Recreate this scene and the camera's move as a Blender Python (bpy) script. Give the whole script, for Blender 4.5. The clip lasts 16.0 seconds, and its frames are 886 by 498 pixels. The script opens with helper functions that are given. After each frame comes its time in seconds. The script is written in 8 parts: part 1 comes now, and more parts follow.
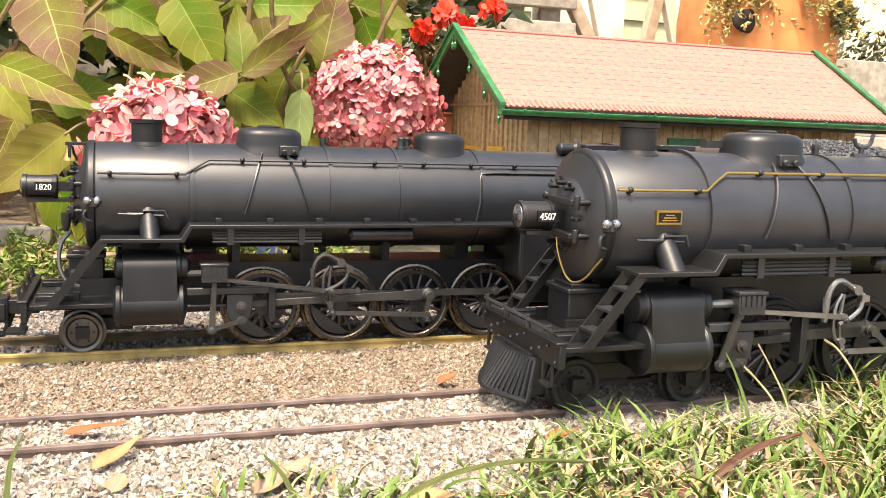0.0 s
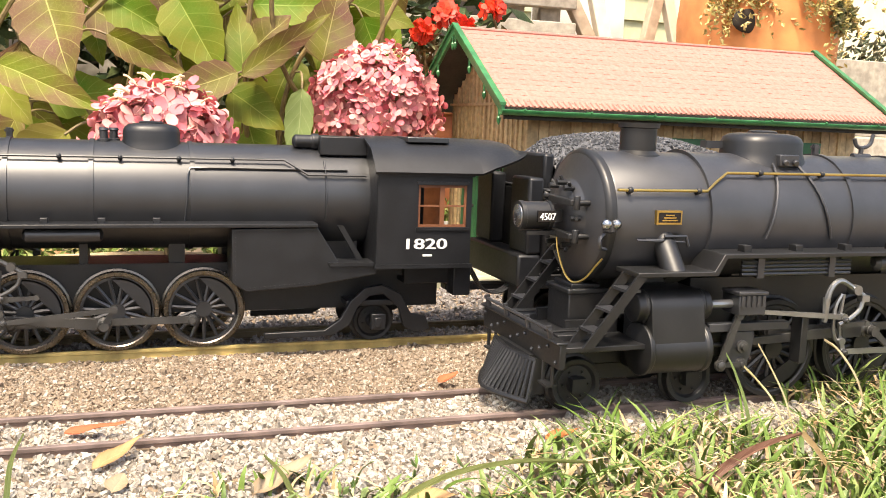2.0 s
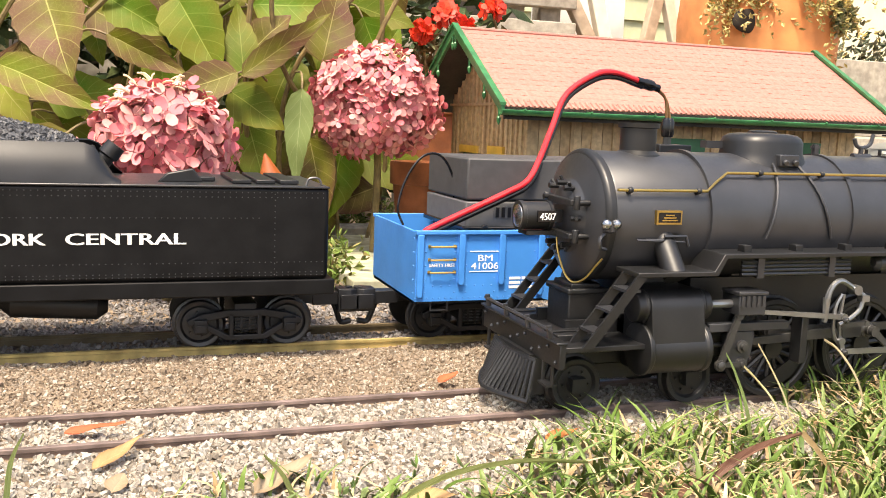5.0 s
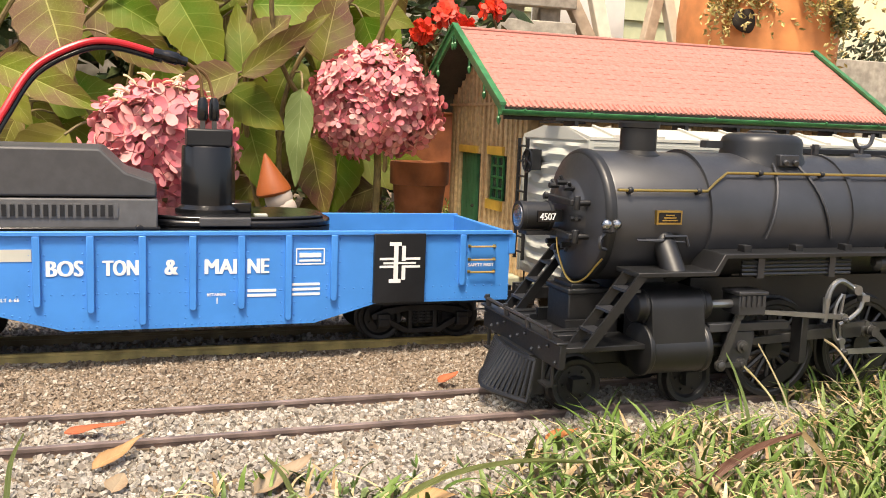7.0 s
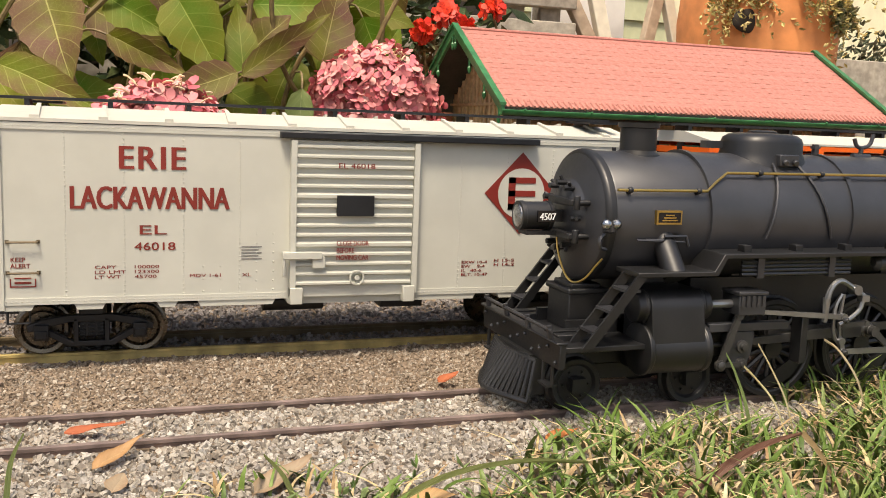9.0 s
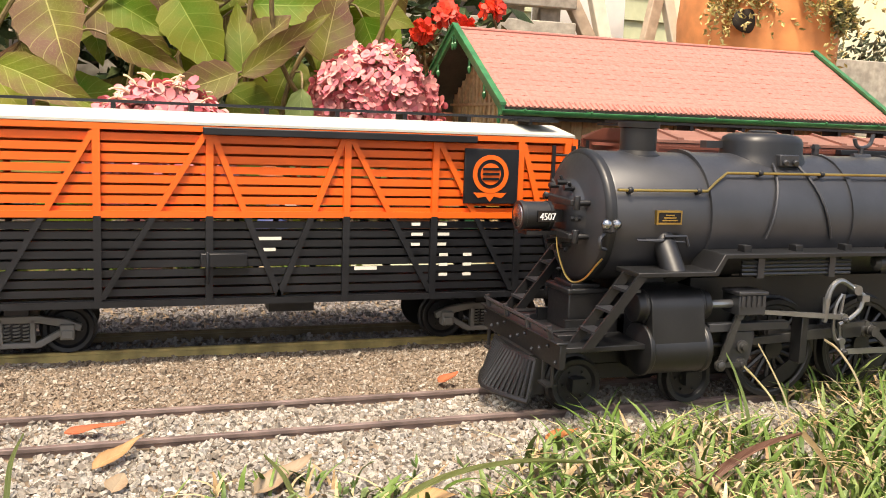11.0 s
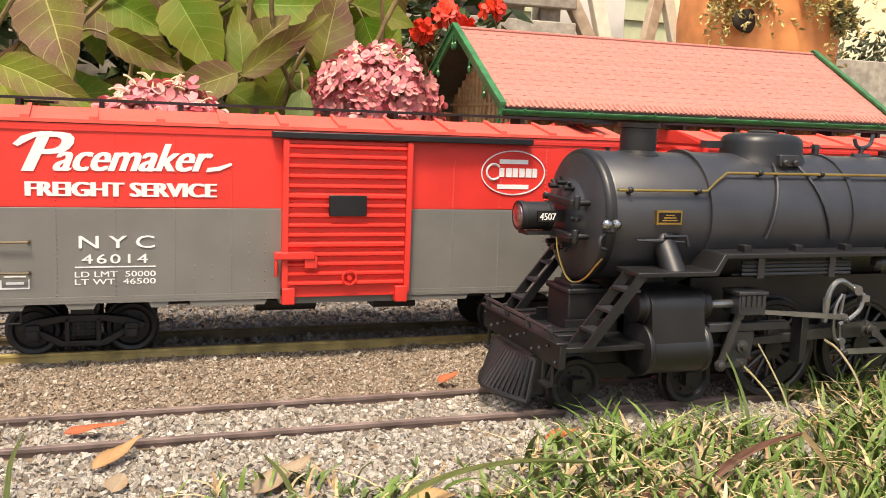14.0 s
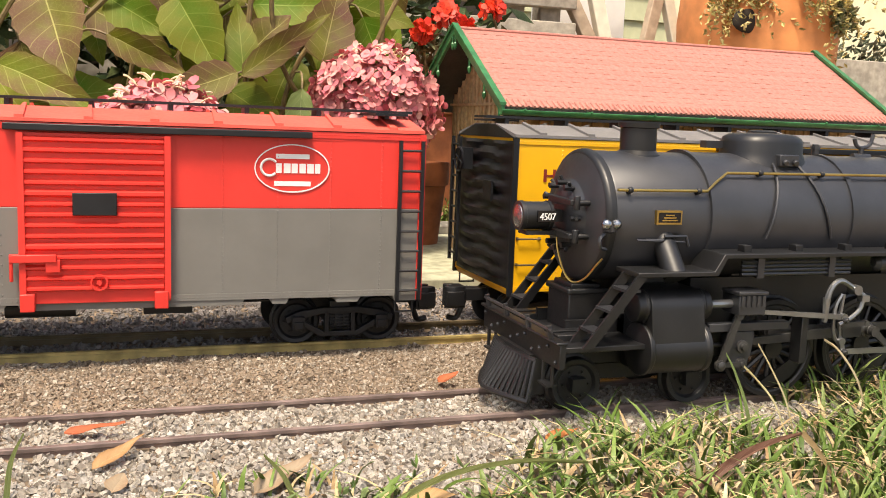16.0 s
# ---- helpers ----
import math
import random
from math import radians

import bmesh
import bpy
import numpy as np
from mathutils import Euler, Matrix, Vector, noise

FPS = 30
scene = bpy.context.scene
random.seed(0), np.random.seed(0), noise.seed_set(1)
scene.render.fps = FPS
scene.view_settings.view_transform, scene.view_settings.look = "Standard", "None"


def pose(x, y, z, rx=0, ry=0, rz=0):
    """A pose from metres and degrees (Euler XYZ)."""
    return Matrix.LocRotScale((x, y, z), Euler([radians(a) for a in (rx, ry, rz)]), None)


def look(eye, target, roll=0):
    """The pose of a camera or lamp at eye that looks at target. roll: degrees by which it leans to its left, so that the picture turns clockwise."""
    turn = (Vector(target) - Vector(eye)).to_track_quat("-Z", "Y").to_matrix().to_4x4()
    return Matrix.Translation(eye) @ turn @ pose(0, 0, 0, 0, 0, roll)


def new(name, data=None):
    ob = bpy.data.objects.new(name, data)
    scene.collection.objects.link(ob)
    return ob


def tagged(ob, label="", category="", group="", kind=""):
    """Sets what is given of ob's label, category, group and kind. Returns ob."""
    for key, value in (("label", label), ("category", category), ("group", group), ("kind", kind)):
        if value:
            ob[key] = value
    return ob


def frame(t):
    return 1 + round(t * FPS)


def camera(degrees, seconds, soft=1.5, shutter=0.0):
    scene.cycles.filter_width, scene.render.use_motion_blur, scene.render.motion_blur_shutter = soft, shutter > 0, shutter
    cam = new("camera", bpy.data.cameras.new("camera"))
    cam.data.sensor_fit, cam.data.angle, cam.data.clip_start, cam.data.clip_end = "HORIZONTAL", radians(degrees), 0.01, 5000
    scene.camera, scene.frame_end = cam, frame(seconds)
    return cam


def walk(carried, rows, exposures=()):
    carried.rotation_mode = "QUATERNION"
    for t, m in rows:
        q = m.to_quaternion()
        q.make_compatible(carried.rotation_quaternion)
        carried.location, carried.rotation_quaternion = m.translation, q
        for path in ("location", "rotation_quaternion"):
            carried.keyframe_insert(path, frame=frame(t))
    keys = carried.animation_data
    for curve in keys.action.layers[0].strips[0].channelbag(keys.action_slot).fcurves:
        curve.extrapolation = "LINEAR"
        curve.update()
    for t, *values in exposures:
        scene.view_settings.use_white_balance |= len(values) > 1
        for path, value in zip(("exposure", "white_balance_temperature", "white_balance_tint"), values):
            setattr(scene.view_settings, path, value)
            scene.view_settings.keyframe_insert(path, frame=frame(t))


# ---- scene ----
cam = camera(51.98, 16.0, soft=0.95)
VIEW = look((0, 0, 0.1505), (0.32601, 0.93554, 0.01453), 2.157)
walk(cam, [(0.0, VIEW), (16.0, VIEW)], [(0.0, 1.35, 7400, 11), (4.2, 1.32, 7400, 11), (6.3, 0.9, 7400, 11), (7.5, 0.75, 7400, 11), (9.2, 0.45, 7400, 11), (11.3, 0.93, 7400, 11), (12.5, 1.0, 7400, 11), (13.5, 0.84, 7400, 11), (14.0, 0.68, 7400, 11), (16.0, 0.7, 7400, 11)])

# ---- light: hazy autumn daylight ----
SUN_EL, SUN_AZ = 66, 212
world = bpy.data.worlds.new("sky")
scene.world = world
world.use_nodes = True
wn = world.node_tree.nodes
sky = wn.new("ShaderNodeTexSky")
sky.sky_type, sky.sun_disc = "NISHITA", False
sky.sun_elevation, sky.sun_rotation = radians(SUN_EL), radians(SUN_AZ)
sky.dust_density, sky.air_density = 4.0, 1.0
world.node_tree.links.new(sky.outputs[0], wn["Background"].inputs[0])
wn["Background"].inputs[1].default_value = 0.15
sun = new("sun", bpy.data.lights.new("sun", "SUN"))
sun.data.energy, sun.data.angle, sun.data.color = 3.2, radians(12), (1.0, 0.93, 0.82)
sun_dir = Vector((math.sin(radians(SUN_AZ)) * math.cos(radians(SUN_EL)), math.cos(radians(SUN_AZ)) * math.cos(radians(SUN_EL)), math.sin(radians(SUN_EL))))
sun.matrix_world = look(sun_dir * 5, (0, 0, 0))


# ---- materials ----
def nodes_of(name):
    m = bpy.data.materials.new(name)
    m.use_nodes = True
    nt = m.node_tree
    return m, nt, nt.nodes["Principled BSDF"]


def noise_mix(nt, scale, c1, c2, lo=0.35, hi=0.65, detail=6, vec=None):
    """A colour ramp over an object-space noise."""
    tc = nt.nodes.new("ShaderNodeTexCoord")
    tx = nt.nodes.new("ShaderNodeTexNoise")
    tx.inputs["Scale"].default_value, tx.inputs["Detail"].default_value = scale, detail
    nt.links.new(vec or tc.outputs["Object"], tx.inputs["Vector"])
    r = nt.nodes.new("ShaderNodeValToRGB")
    r.color_ramp.elements[0].position, r.color_ramp.elements[1].position = lo, hi
    r.color_ramp.elements[0].color, r.color_ramp.elements[1].color = (*c1, 1), (*c2, 1)
    nt.links.new(tx.outputs["Fac"], r.inputs["Fac"])
    return r, tx


def bump_from(nt, bs, sock, strength, dist):
    b = nt.nodes.new("ShaderNodeBump")
    b.inputs["Strength"].default_value, b.inputs["Distance"].default_value = strength, dist
    nt.links.new(sock, b.inputs["Height"])
    nt.links.new(b.outputs[0], bs.inputs["Normal"])
    return b


def paint(name, col, rough=0.45, metal=0.0, vary=0.12, scale=40, bump=0.02, spec=0.5):
    m, nt, bs = nodes_of(name)
    a = [c * (1 - vary) for c in col]
    b = [min(1, c * (1 + vary) + vary * 0.01) for c in col]
    r, tx = noise_mix(nt, scale, a, b)
    nt.links.new(r.outputs[0], bs.inputs["Base Color"])
    r2, t2 = noise_mix(nt, scale * 9, (rough * 0.93,) * 3, (min(1, rough * 1.07),) * 3)
    nt.links.new(r2.outputs[0], bs.inputs["Roughness"])
    bs.inputs["Metallic"].default_value = metal
    bs.inputs["Specular IOR Level"].default_value = spec
    if bump:
        bump_from(nt, bs, t2.outputs["Fac"], bump, 0.0004)
    return m


def varied(name, stops, rough=0.8, spec=0.3, bump=0.3, scale=300, by="island", fine=0.35):
    """Colour picked at random per island or per object out of stops, with fine mottling."""
    m, nt, bs = nodes_of(name)
    g = nt.nodes.new("ShaderNodeNewGeometry" if by == "island" else "ShaderNodeObjectInfo")
    r = nt.nodes.new("ShaderNodeValToRGB")
    el = r.color_ramp.elements
    stops = list(stops) * (2 if len(stops) == 1 else 1)
    while len(el) < len(stops):
        el.new(0.5)
    for i, c in enumerate(stops):
        el[i].position, el[i].color = i / max(1, len(stops) - 1), (*c, 1)
    nt.links.new(g.outputs["Random Per Island" if by == "island" else "Random"], r.inputs["Fac"])
    n, tx = noise_mix(nt, scale, (1 - fine,) * 3, (1 + fine * 0.4,) * 3)
    mx = nt.nodes.new("ShaderNodeMix")
    mx.data_type, mx.blend_type = "RGBA", "MULTIPLY"
    mx.inputs["Factor"].default_value = 1.0
    nt.links.new(r.outputs[0], mx.inputs["A"])
    nt.links.new(n.outputs[0], mx.inputs["B"])
    nt.links.new(mx.outputs["Result"], bs.inputs["Base Color"])
    bs.inputs["Roughness"].default_value = rough
    bs.inputs["Specular IOR Level"].default_value = spec
    if bump:
        bump_from(nt, bs, tx.outputs["Fac"], bump, 0.001)
    return m


def leafy(name, base, vein, edge, trans=0.25, stripes=13, rough=0.6):
    """A leaf: midrib and side veins from the leaf's own UVs, blotches, a tinted rim."""
    m, nt, bs = nodes_of(name)
    N, Lk = nt.nodes.new, nt.links.new
    uv = N("ShaderNodeUVMap")
    sp = N("ShaderNodeSeparateXYZ")
    Lk(uv.outputs[0], sp.inputs[0])

    def mth(op, a, b=None):
        n = N("ShaderNodeMath")
        n.operation = op
        for i, v in enumerate((a, b)):
            if v is None:
                continue
            if isinstance(v, (int, float)):
                n.inputs[i].default_value = v
            else:
                Lk(v, n.inputs[i])
        return n.outputs[0]
    av = mth("ABSOLUTE", sp.outputs["Y"])
    ph = mth("FRACT", mth("MULTIPLY", mth("SUBTRACT", sp.outputs["X"], mth("MULTIPLY", av, 0.22)), stripes / 2))
    side = mth("LESS_THAN", mth("ABSOLUTE", mth("SUBTRACT", ph, 0.5)), 0.03)
    mid = mth("LESS_THAN", av, 0.022)
    net = N("ShaderNodeTexVoronoi")
    net.feature = "DISTANCE_TO_EDGE"
    net.inputs["Scale"].default_value = 9.0
    nsc = N("ShaderNodeMapping")
    nsc.inputs["Scale"].default_value = (2.4, 1.0, 1.0)
    Lk(uv.outputs[0], nsc.inputs["Vector"])
    Lk(nsc.outputs[0], net.inputs["Vector"])
    fine_net = mth("MULTIPLY", mth("LESS_THAN", net.outputs["Distance"], 0.035), 0.16)
    ridge = mth("MAXIMUM", mth("MAXIMUM", mth("MULTIPLY", side, 0.5), fine_net), mid)
    info = N("ShaderNodeObjectInfo")
    geo = N("ShaderNodeNewGeometry")
    blot, _ = noise_mix(nt, 22, base, edge, 0.42, 0.68)
    rim = N("ShaderNodeMix")
    rim.data_type = "RGBA"
    Lk(mth("MULTIPLY", mth("POWER", av, 3.0), 0.75), rim.inputs["Factor"])
    Lk(blot.outputs[0], rim.inputs["A"])
    rim.inputs["B"].default_value = (*edge, 1)
    vm = N("ShaderNodeMix")
    vm.data_type = "RGBA"
    Lk(mth("MULTIPLY", ridge, 0.7), vm.inputs["Factor"])
    Lk(rim.outputs["Result"], vm.inputs["A"])
    vm.inputs["B"].default_value = (*vein, 1)
    hsv = N("ShaderNodeHueSaturation")
    Lk(mth("ADD", mth("MULTIPLY", info.outputs["Random"], 0.5), 0.75), hsv.inputs["Value"])
    Lk(mth("ADD", mth("MULTIPLY", info.outputs["Random"], 0.05), 0.475), hsv.inputs["Hue"])
    Lk(vm.outputs["Result"], hsv.inputs["Color"])
    Lk(hsv.outputs[0], bs.inputs["Base Color"])
    bs.inputs["Roughness"].default_value = rough
    bs.inputs["Specular IOR Level"].default_value = 0.3
    tr = N("ShaderNodeBsdfTranslucent")
    Lk(hsv.outputs[0], tr.inputs["Color"])
    ad = N("ShaderNodeMixShader")
    ad.inputs[0].default_value = trans
    out = nt.nodes["Material Output"]
    Lk(bs.outputs[0], ad.inputs[1])
    Lk(tr.outputs[0], ad.inputs[2])
    Lk(ad.outputs[0], out.inputs["Surface"])
    # the blade swells between its side veins
    sw = mth("ADD", mth("MULTIPLY", mth("ABSOLUTE", mth("SUBTRACT", ph, 0.5)), -1.0), mth("MULTIPLY", ridge, -0.4))
    bump_from(nt, bs, sw, 0.22, 0.002)
    return m


BLACK = paint("satin_black", (0.01, 0.0116, 0.015), 0.4, vary=0.2, scale=60, spec=0.85)
BLACK_MATT = paint("matt_black", (0.0055, 0.0062, 0.0082), 0.46, vary=0.25, scale=60, spec=0.5)
CHARCOAL = paint("charcoal_paint", (0.02, 0.021, 0.025), 0.42, vary=0.2, scale=60, spec=0.85)
CHARCOAL_MATT = paint("matt_charcoal_paint", (0.0068, 0.007, 0.0078), 0.44, vary=0.25, scale=60, spec=0.6)
TENDER_BLACK = paint("dull_tender_black", (0.0035, 0.0036, 0.0042), 0.5, vary=0.25, scale=60, spec=0.22)
BLACK_GLOSS = paint("gloss_black", (0.006, 0.006, 0.007), 0.22, vary=0.2)
STEEL = paint("blackened_steel", (0.16, 0.155, 0.15), 0.32, metal=0.9, vary=0.2)
TYRE = paint("nickel_tyre", (0.17, 0.15, 0.125), 0.28, metal=1.0, vary=0.25)
GREY_ROD = paint("grey_rod", (0.08, 0.079, 0.078), 0.4, metal=0.6, vary=0.2)
BRASS = paint("brass", (0.62, 0.42, 0.13), 0.32, metal=1.0, vary=0.2)
BRASS_RAIL = paint("brass_rail", (0.5, 0.39, 0.16), 0.5, metal=0.55, vary=0.35, scale=60)
# brass browned to carry the far rail's shade; boxcar grab irons share it
SHADED_BRASS = paint("shaded_brass", (0.14, 0.105, 0.06), 0.55, metal=0.4, vary=0.3, scale=60)
DARK_RAIL = paint("weathered_rail", (0.24, 0.18, 0.16), 0.45, metal=0.35, vary=0.3, scale=60)
WHITE = paint("white_lettering", (0.8, 0.8, 0.78), 0.5, vary=0.04, bump=0)
IVORY = paint("ivory_lettering", (0.75, 0.72, 0.62), 0.5, vary=0.05, bump=0)
MAROON = paint("maroon_lettering", (0.2, 0.02, 0.012), 0.5, vary=0.08, bump=0)
GLASS_LENS = paint("lamp_lens", (0.42, 0.44, 0.46), 0.08, metal=1.0, vary=0.35, scale=350, bump=0.4)
DULL_STEEL = paint("dull_steel", (0.3, 0.305, 0.31), 0.34, metal=0.85, vary=0.2)
COAL_M = varied("coal", [(0.03, 0.031, 0.035), (0.06, 0.062, 0.068), (0.1, 0.104, 0.115), (0.045, 0.046, 0.05)], rough=0.5, spec=0.5, bump=0.4, scale=900)
WIN_WOOD = paint("window_wood", (0.17, 0.065, 0.03), 0.5)
GONDOLA_BLUE = paint("gondola_blue", (0.045, 0.24, 0.66), 0.42, vary=0.06)
CAR_WHITE = paint("car_offwhite", (0.5, 0.5, 0.44), 0.45, vary=0.04)
CAR_BROWN = paint("car_brown", (0.155, 0.042, 0.024), 0.5, vary=0.1)
ROOF_BROWN = paint("dusty_brown_roof", (0.24, 0.105, 0.075), 0.6, vary=0.15)
DARK_BROWN = paint("dark_brown_ladder", (0.03, 0.014, 0.011), 0.5, vary=0.1)
CAR_RED = paint("car_red", (0.72, 0.04, 0.03), 0.42, vary=0.06)
ROOF_RED = paint("dusty_red_roof", (0.72, 0.1, 0.07), 0.6, vary=0.1)
CAR_GREY = paint("car_grey", (0.17, 0.165, 0.15), 0.5, vary=0.06)
CAR_YELLOW = paint("car_yellow", (0.8, 0.42, 0.012), 0.42, vary=0.05)
CAR_ORANGE = paint("car_orange", (0.8, 0.125, 0.01), 0.45, vary=0.06)
ROOF_GREY = paint("car_roof_grey", (0.17, 0.16, 0.155), 0.55, vary=0.1)
ROOF_WHITE = paint("car_roof_white", (0.5, 0.49, 0.43), 0.5, vary=0.05)


# ---- mesh helpers ----
def box(bm, x0, x1, y0, y1, z0, z1, m=None):
    v = [Vector((x, y, z)) for z in (z0, z1) for y in (y0, y1) for x in (x0, x1)]
    if m is not None:
        v = [m @ p for p in v]
    v = [bm.verts.new(p) for p in v]
    for f in ((0, 2, 3, 1), (4, 5, 7, 6), (0, 1, 5, 4), (2, 6, 7, 3), (1, 3, 7, 5), (0, 4, 6, 2)):
        bm.faces.new([v[i] for i in f])


def ring_frame(d):
    d = Vector(d).normalized()
    a = d.orthogonal().normalized()
    if abs(d.z) < 0.99:
        a = d.cross(Vector((0, 0, 1))).normalized()
    return a, d.cross(a)


def loft(bm, rings, closed=False, caps=True):
    """Faces between rings of points of one count; the ends are capped."""
    vr = [[bm.verts.new(p) for p in r] for r in rings]
    n = len(vr[0])
    for a, b in zip(vr, vr[1:] + (vr[:1] if closed else [])):
        for i in range(n):
            bm.faces.new((a[i], a[(i + 1) % n], b[(i + 1) % n], b[i]))
    if caps and not closed:
        bm.faces.new(vr[0][::-1])
        bm.faces.new(vr[-1])
    return vr


def cyl(bm, p0, p1, r0, r1=None, n=16):
    turn(bm, p0, p1, [(0, r0), (1, r0 if r1 is None else r1)], n)


def turn(bm, p0, p1, prof, n=24, ring=False):
    """A body of revolution about the line p0 to p1: prof gives (share of the line, radius); a ring has a hole."""
    p0, p1 = Vector(p0), Vector(p1)
    a, b = ring_frame(p1 - p0)
    loft(bm, [[p0.lerp(p1, s) + (a * math.cos(2 * math.pi * i / n) + b * math.sin(2 * math.pi * i / n)) * r for i in range(n)] for s, r in prof], ring)


def tube(bm, pts, r, n=6):
    pts = [Vector(p) for p in pts]
    rings = []
    a = None
    for i, p in enumerate(pts):
        d = (pts[min(i + 1, len(pts) - 1)] - pts[max(i - 1, 0)]).normalized()
        a = ring_frame(d)[0] if a is None else (a - d * a.dot(d)).normalized()
        b = d.cross(a)
        rr = r[i] if isinstance(r, (list, tuple)) else r
        rings.append([p + (a * math.cos(2 * math.pi * k / n) + b * math.sin(2 * math.pi * k / n)) * rr for k in range(n)])
    loft(bm, rings)


def smooth_path(pts, k=6):
    """A round curve through pts."""
    P = [Vector(p) for p in pts]
    P = [P[0] * 2 - P[1]] + P + [P[-1] * 2 - P[-2]]
    out = []
    for i in range(1, len(P) - 2):
        a, b, c, d = P[i - 1:i + 3]
        for j in range(k):
            t = j / k
            out.append(0.5 * (2 * b + (c - a) * t + (2 * a - 5 * b + 4 * c - d) * t * t + (3 * b - a - 3 * c + d) * t ** 3))
    return out + [P[-2]]


def prism(bm, poly, axis, lo, hi):
    """A flat outline drawn out along an axis; poly in the other two axes, in order."""
    put = {"x": lambda p, v: (v, p[0], p[1]), "y": lambda p, v: (p[0], v, p[1]), "z": lambda p, v: (p[0], p[1], v)}[axis]
    loft(bm, [[Vector(put(p, v)) for p in poly] for v in (lo, hi)])


def ball(bm, c, rx, ry=None, rz=None, n=10, m=6):
    ry, rz = ry or rx, rz or rx
    rings = [[Vector((c[0] + rx * math.sin(a) * math.cos(2 * math.pi * i / n), c[1] + ry * math.sin(a) * math.sin(2 * math.pi * i / n), c[2] - rz * math.cos(a))) for i in range(n)]
             for a in [math.pi * (0.03 + 0.94 * k / m) for k in range(m + 1)]]
    loft(bm, rings)


def part(name, bm, mat, parent=None, label="", bev=0.0, smooth=True, at=None):
    """Links a bmesh as ONE mesh object under a thing or part."""
    bmesh.ops.recalc_face_normals(bm, faces=bm.faces)
    me = bpy.data.meshes.new(name)
    bm.to_mesh(me)
    bm.free()
    return mesh_part(name, me, mat, parent, label, bev, smooth, at)


def mesh_part(name, me, mat, parent=None, label="", bev=0.0, smooth=True, at=None):
    for m in mat if isinstance(mat, (list, tuple)) else [mat]:
        me.materials.append(m)
    if smooth:
        me.polygons.foreach_set("use_smooth", [True] * len(me.polygons))
        me.set_sharp_from_angle(angle=radians(35))
    ob = new(name, me)
    ob.parent = parent
    if at is not None:
        ob.matrix_basis = at
    if bev:
        md = ob.modifiers.new("edge", "BEVEL")
        md.width, md.segments, md.limit_method = bev, 2, "ANGLE"
    if label:
        ob["label"] = label
    return ob


def thing(name, m, label, category, group="", kind=""):
    ob = new(name)
    ob.empty_display_size = 0.02
    ob.matrix_basis = m
    return tagged(ob, label, category, group, kind)


def words(text, x, z, width, height, y, mat, parent, extrude=0.00042, space=1.0, bold=0.012, slant=0.0, rise=0.0, name="lettering"):
    """Built-in lettering on a side that faces -y, its lower left corner at x, z."""
    extrude = min(extrude, 0.06 * height / (text.count("\n") + 1))
    cu = bpy.data.curves.new(name, "FONT")
    cu.body, cu.size, cu.space_character, cu.shear = text, 1.0, space, slant
    cu.resolution_u = 3
    tmp = new("tmp", cu)
    bpy.context.view_layer.update()
    me = bpy.data.meshes.new_from_object(tmp.evaluated_get(bpy.context.evaluated_depsgraph_get()))
    bpy.data.objects.remove(tmp)
    co = np.empty(len(me.vertices) * 3)
    me.vertices.foreach_get("co", co)
    co = co.reshape(-1, 3)
    lo, hi = co.min(0), co.max(0)
    q = np.zeros_like(co)
    q[:, 0] = x + (co[:, 0] - lo[0]) / (hi[0] - lo[0]) * width
    q[:, 2] = z + (co[:, 1] - lo[1]) / (hi[1] - lo[1]) * height + (co[:, 0] - lo[0]) / (hi[0] - lo[0]) * rise
    q[:, 1] = y
    me.vertices.foreach_set("co", q.ravel())
    bm = bmesh.new()
    bm.from_mesh(me)
    g = bmesh.ops.extrude_face_region(bm, geom=bm.faces[:])
    bmesh.ops.translate(bm, verts=[v for v in g["geom"] if isinstance(v, bmesh.types.BMVert)], vec=(0, -extrude, 0))
    # heavier strokes: the same letters twice more, a hair to each side and a hair prouder
    d = bold * 1.3 * height / (text.count("\n") + 1)
    if d:
        first = bm.verts[:] + bm.edges[:] + bm.faces[:]
        for k, dx in ((1, -d), (2, d)):
            g = bmesh.ops.duplicate(bm, geom=first)
            bmesh.ops.translate(bm, verts=[v for v in g["geom"] if isinstance(v, bmesh.types.BMVert)], vec=(dx, -0.00004 * k, 0))
    return part(name, bm, mat, parent, smooth=False)


def bars(rows, y, mat, parent, name="lettering"):
    """Plain bars (x, z, width, height) proud of a side at y: writing too small to read, one mesh a bar; an emblem is one mesh."""
    groups = [[row] for row in rows] if name == "lettering" else [rows]
    for group in groups:
        bm = bmesh.new()
        for k, (x, z, w, h) in enumerate(group):
            box(bm, x, x + w, y - 0.0003 - 0.00002 * k, y, z, z + h)
        ob = part("lettering_bar" if name == "lettering" else name, bm, mat, parent, smooth=False)
    return ob


# ---- train timetable: how far the train has rolled ----
ROLLED = [2.9955, 2.968, 2.9222, 2.864, 2.7982, 2.7271, 2.6519, 2.5715, 2.49, 2.4048, 2.3167, 2.2274, 2.1387, 2.0516, 1.9656, 1.8743, 1.7806,
          1.6908, 1.5902, 1.4752, 1.3451, 1.2068, 1.0695, 0.9353, 0.7939, 0.6393, 0.4791, 0.3209, 0.1623, 0.0, -0.1569, -0.3088, -0.4623]
TRACK_Y, FRONT_Y = 0.6255, 0.4515


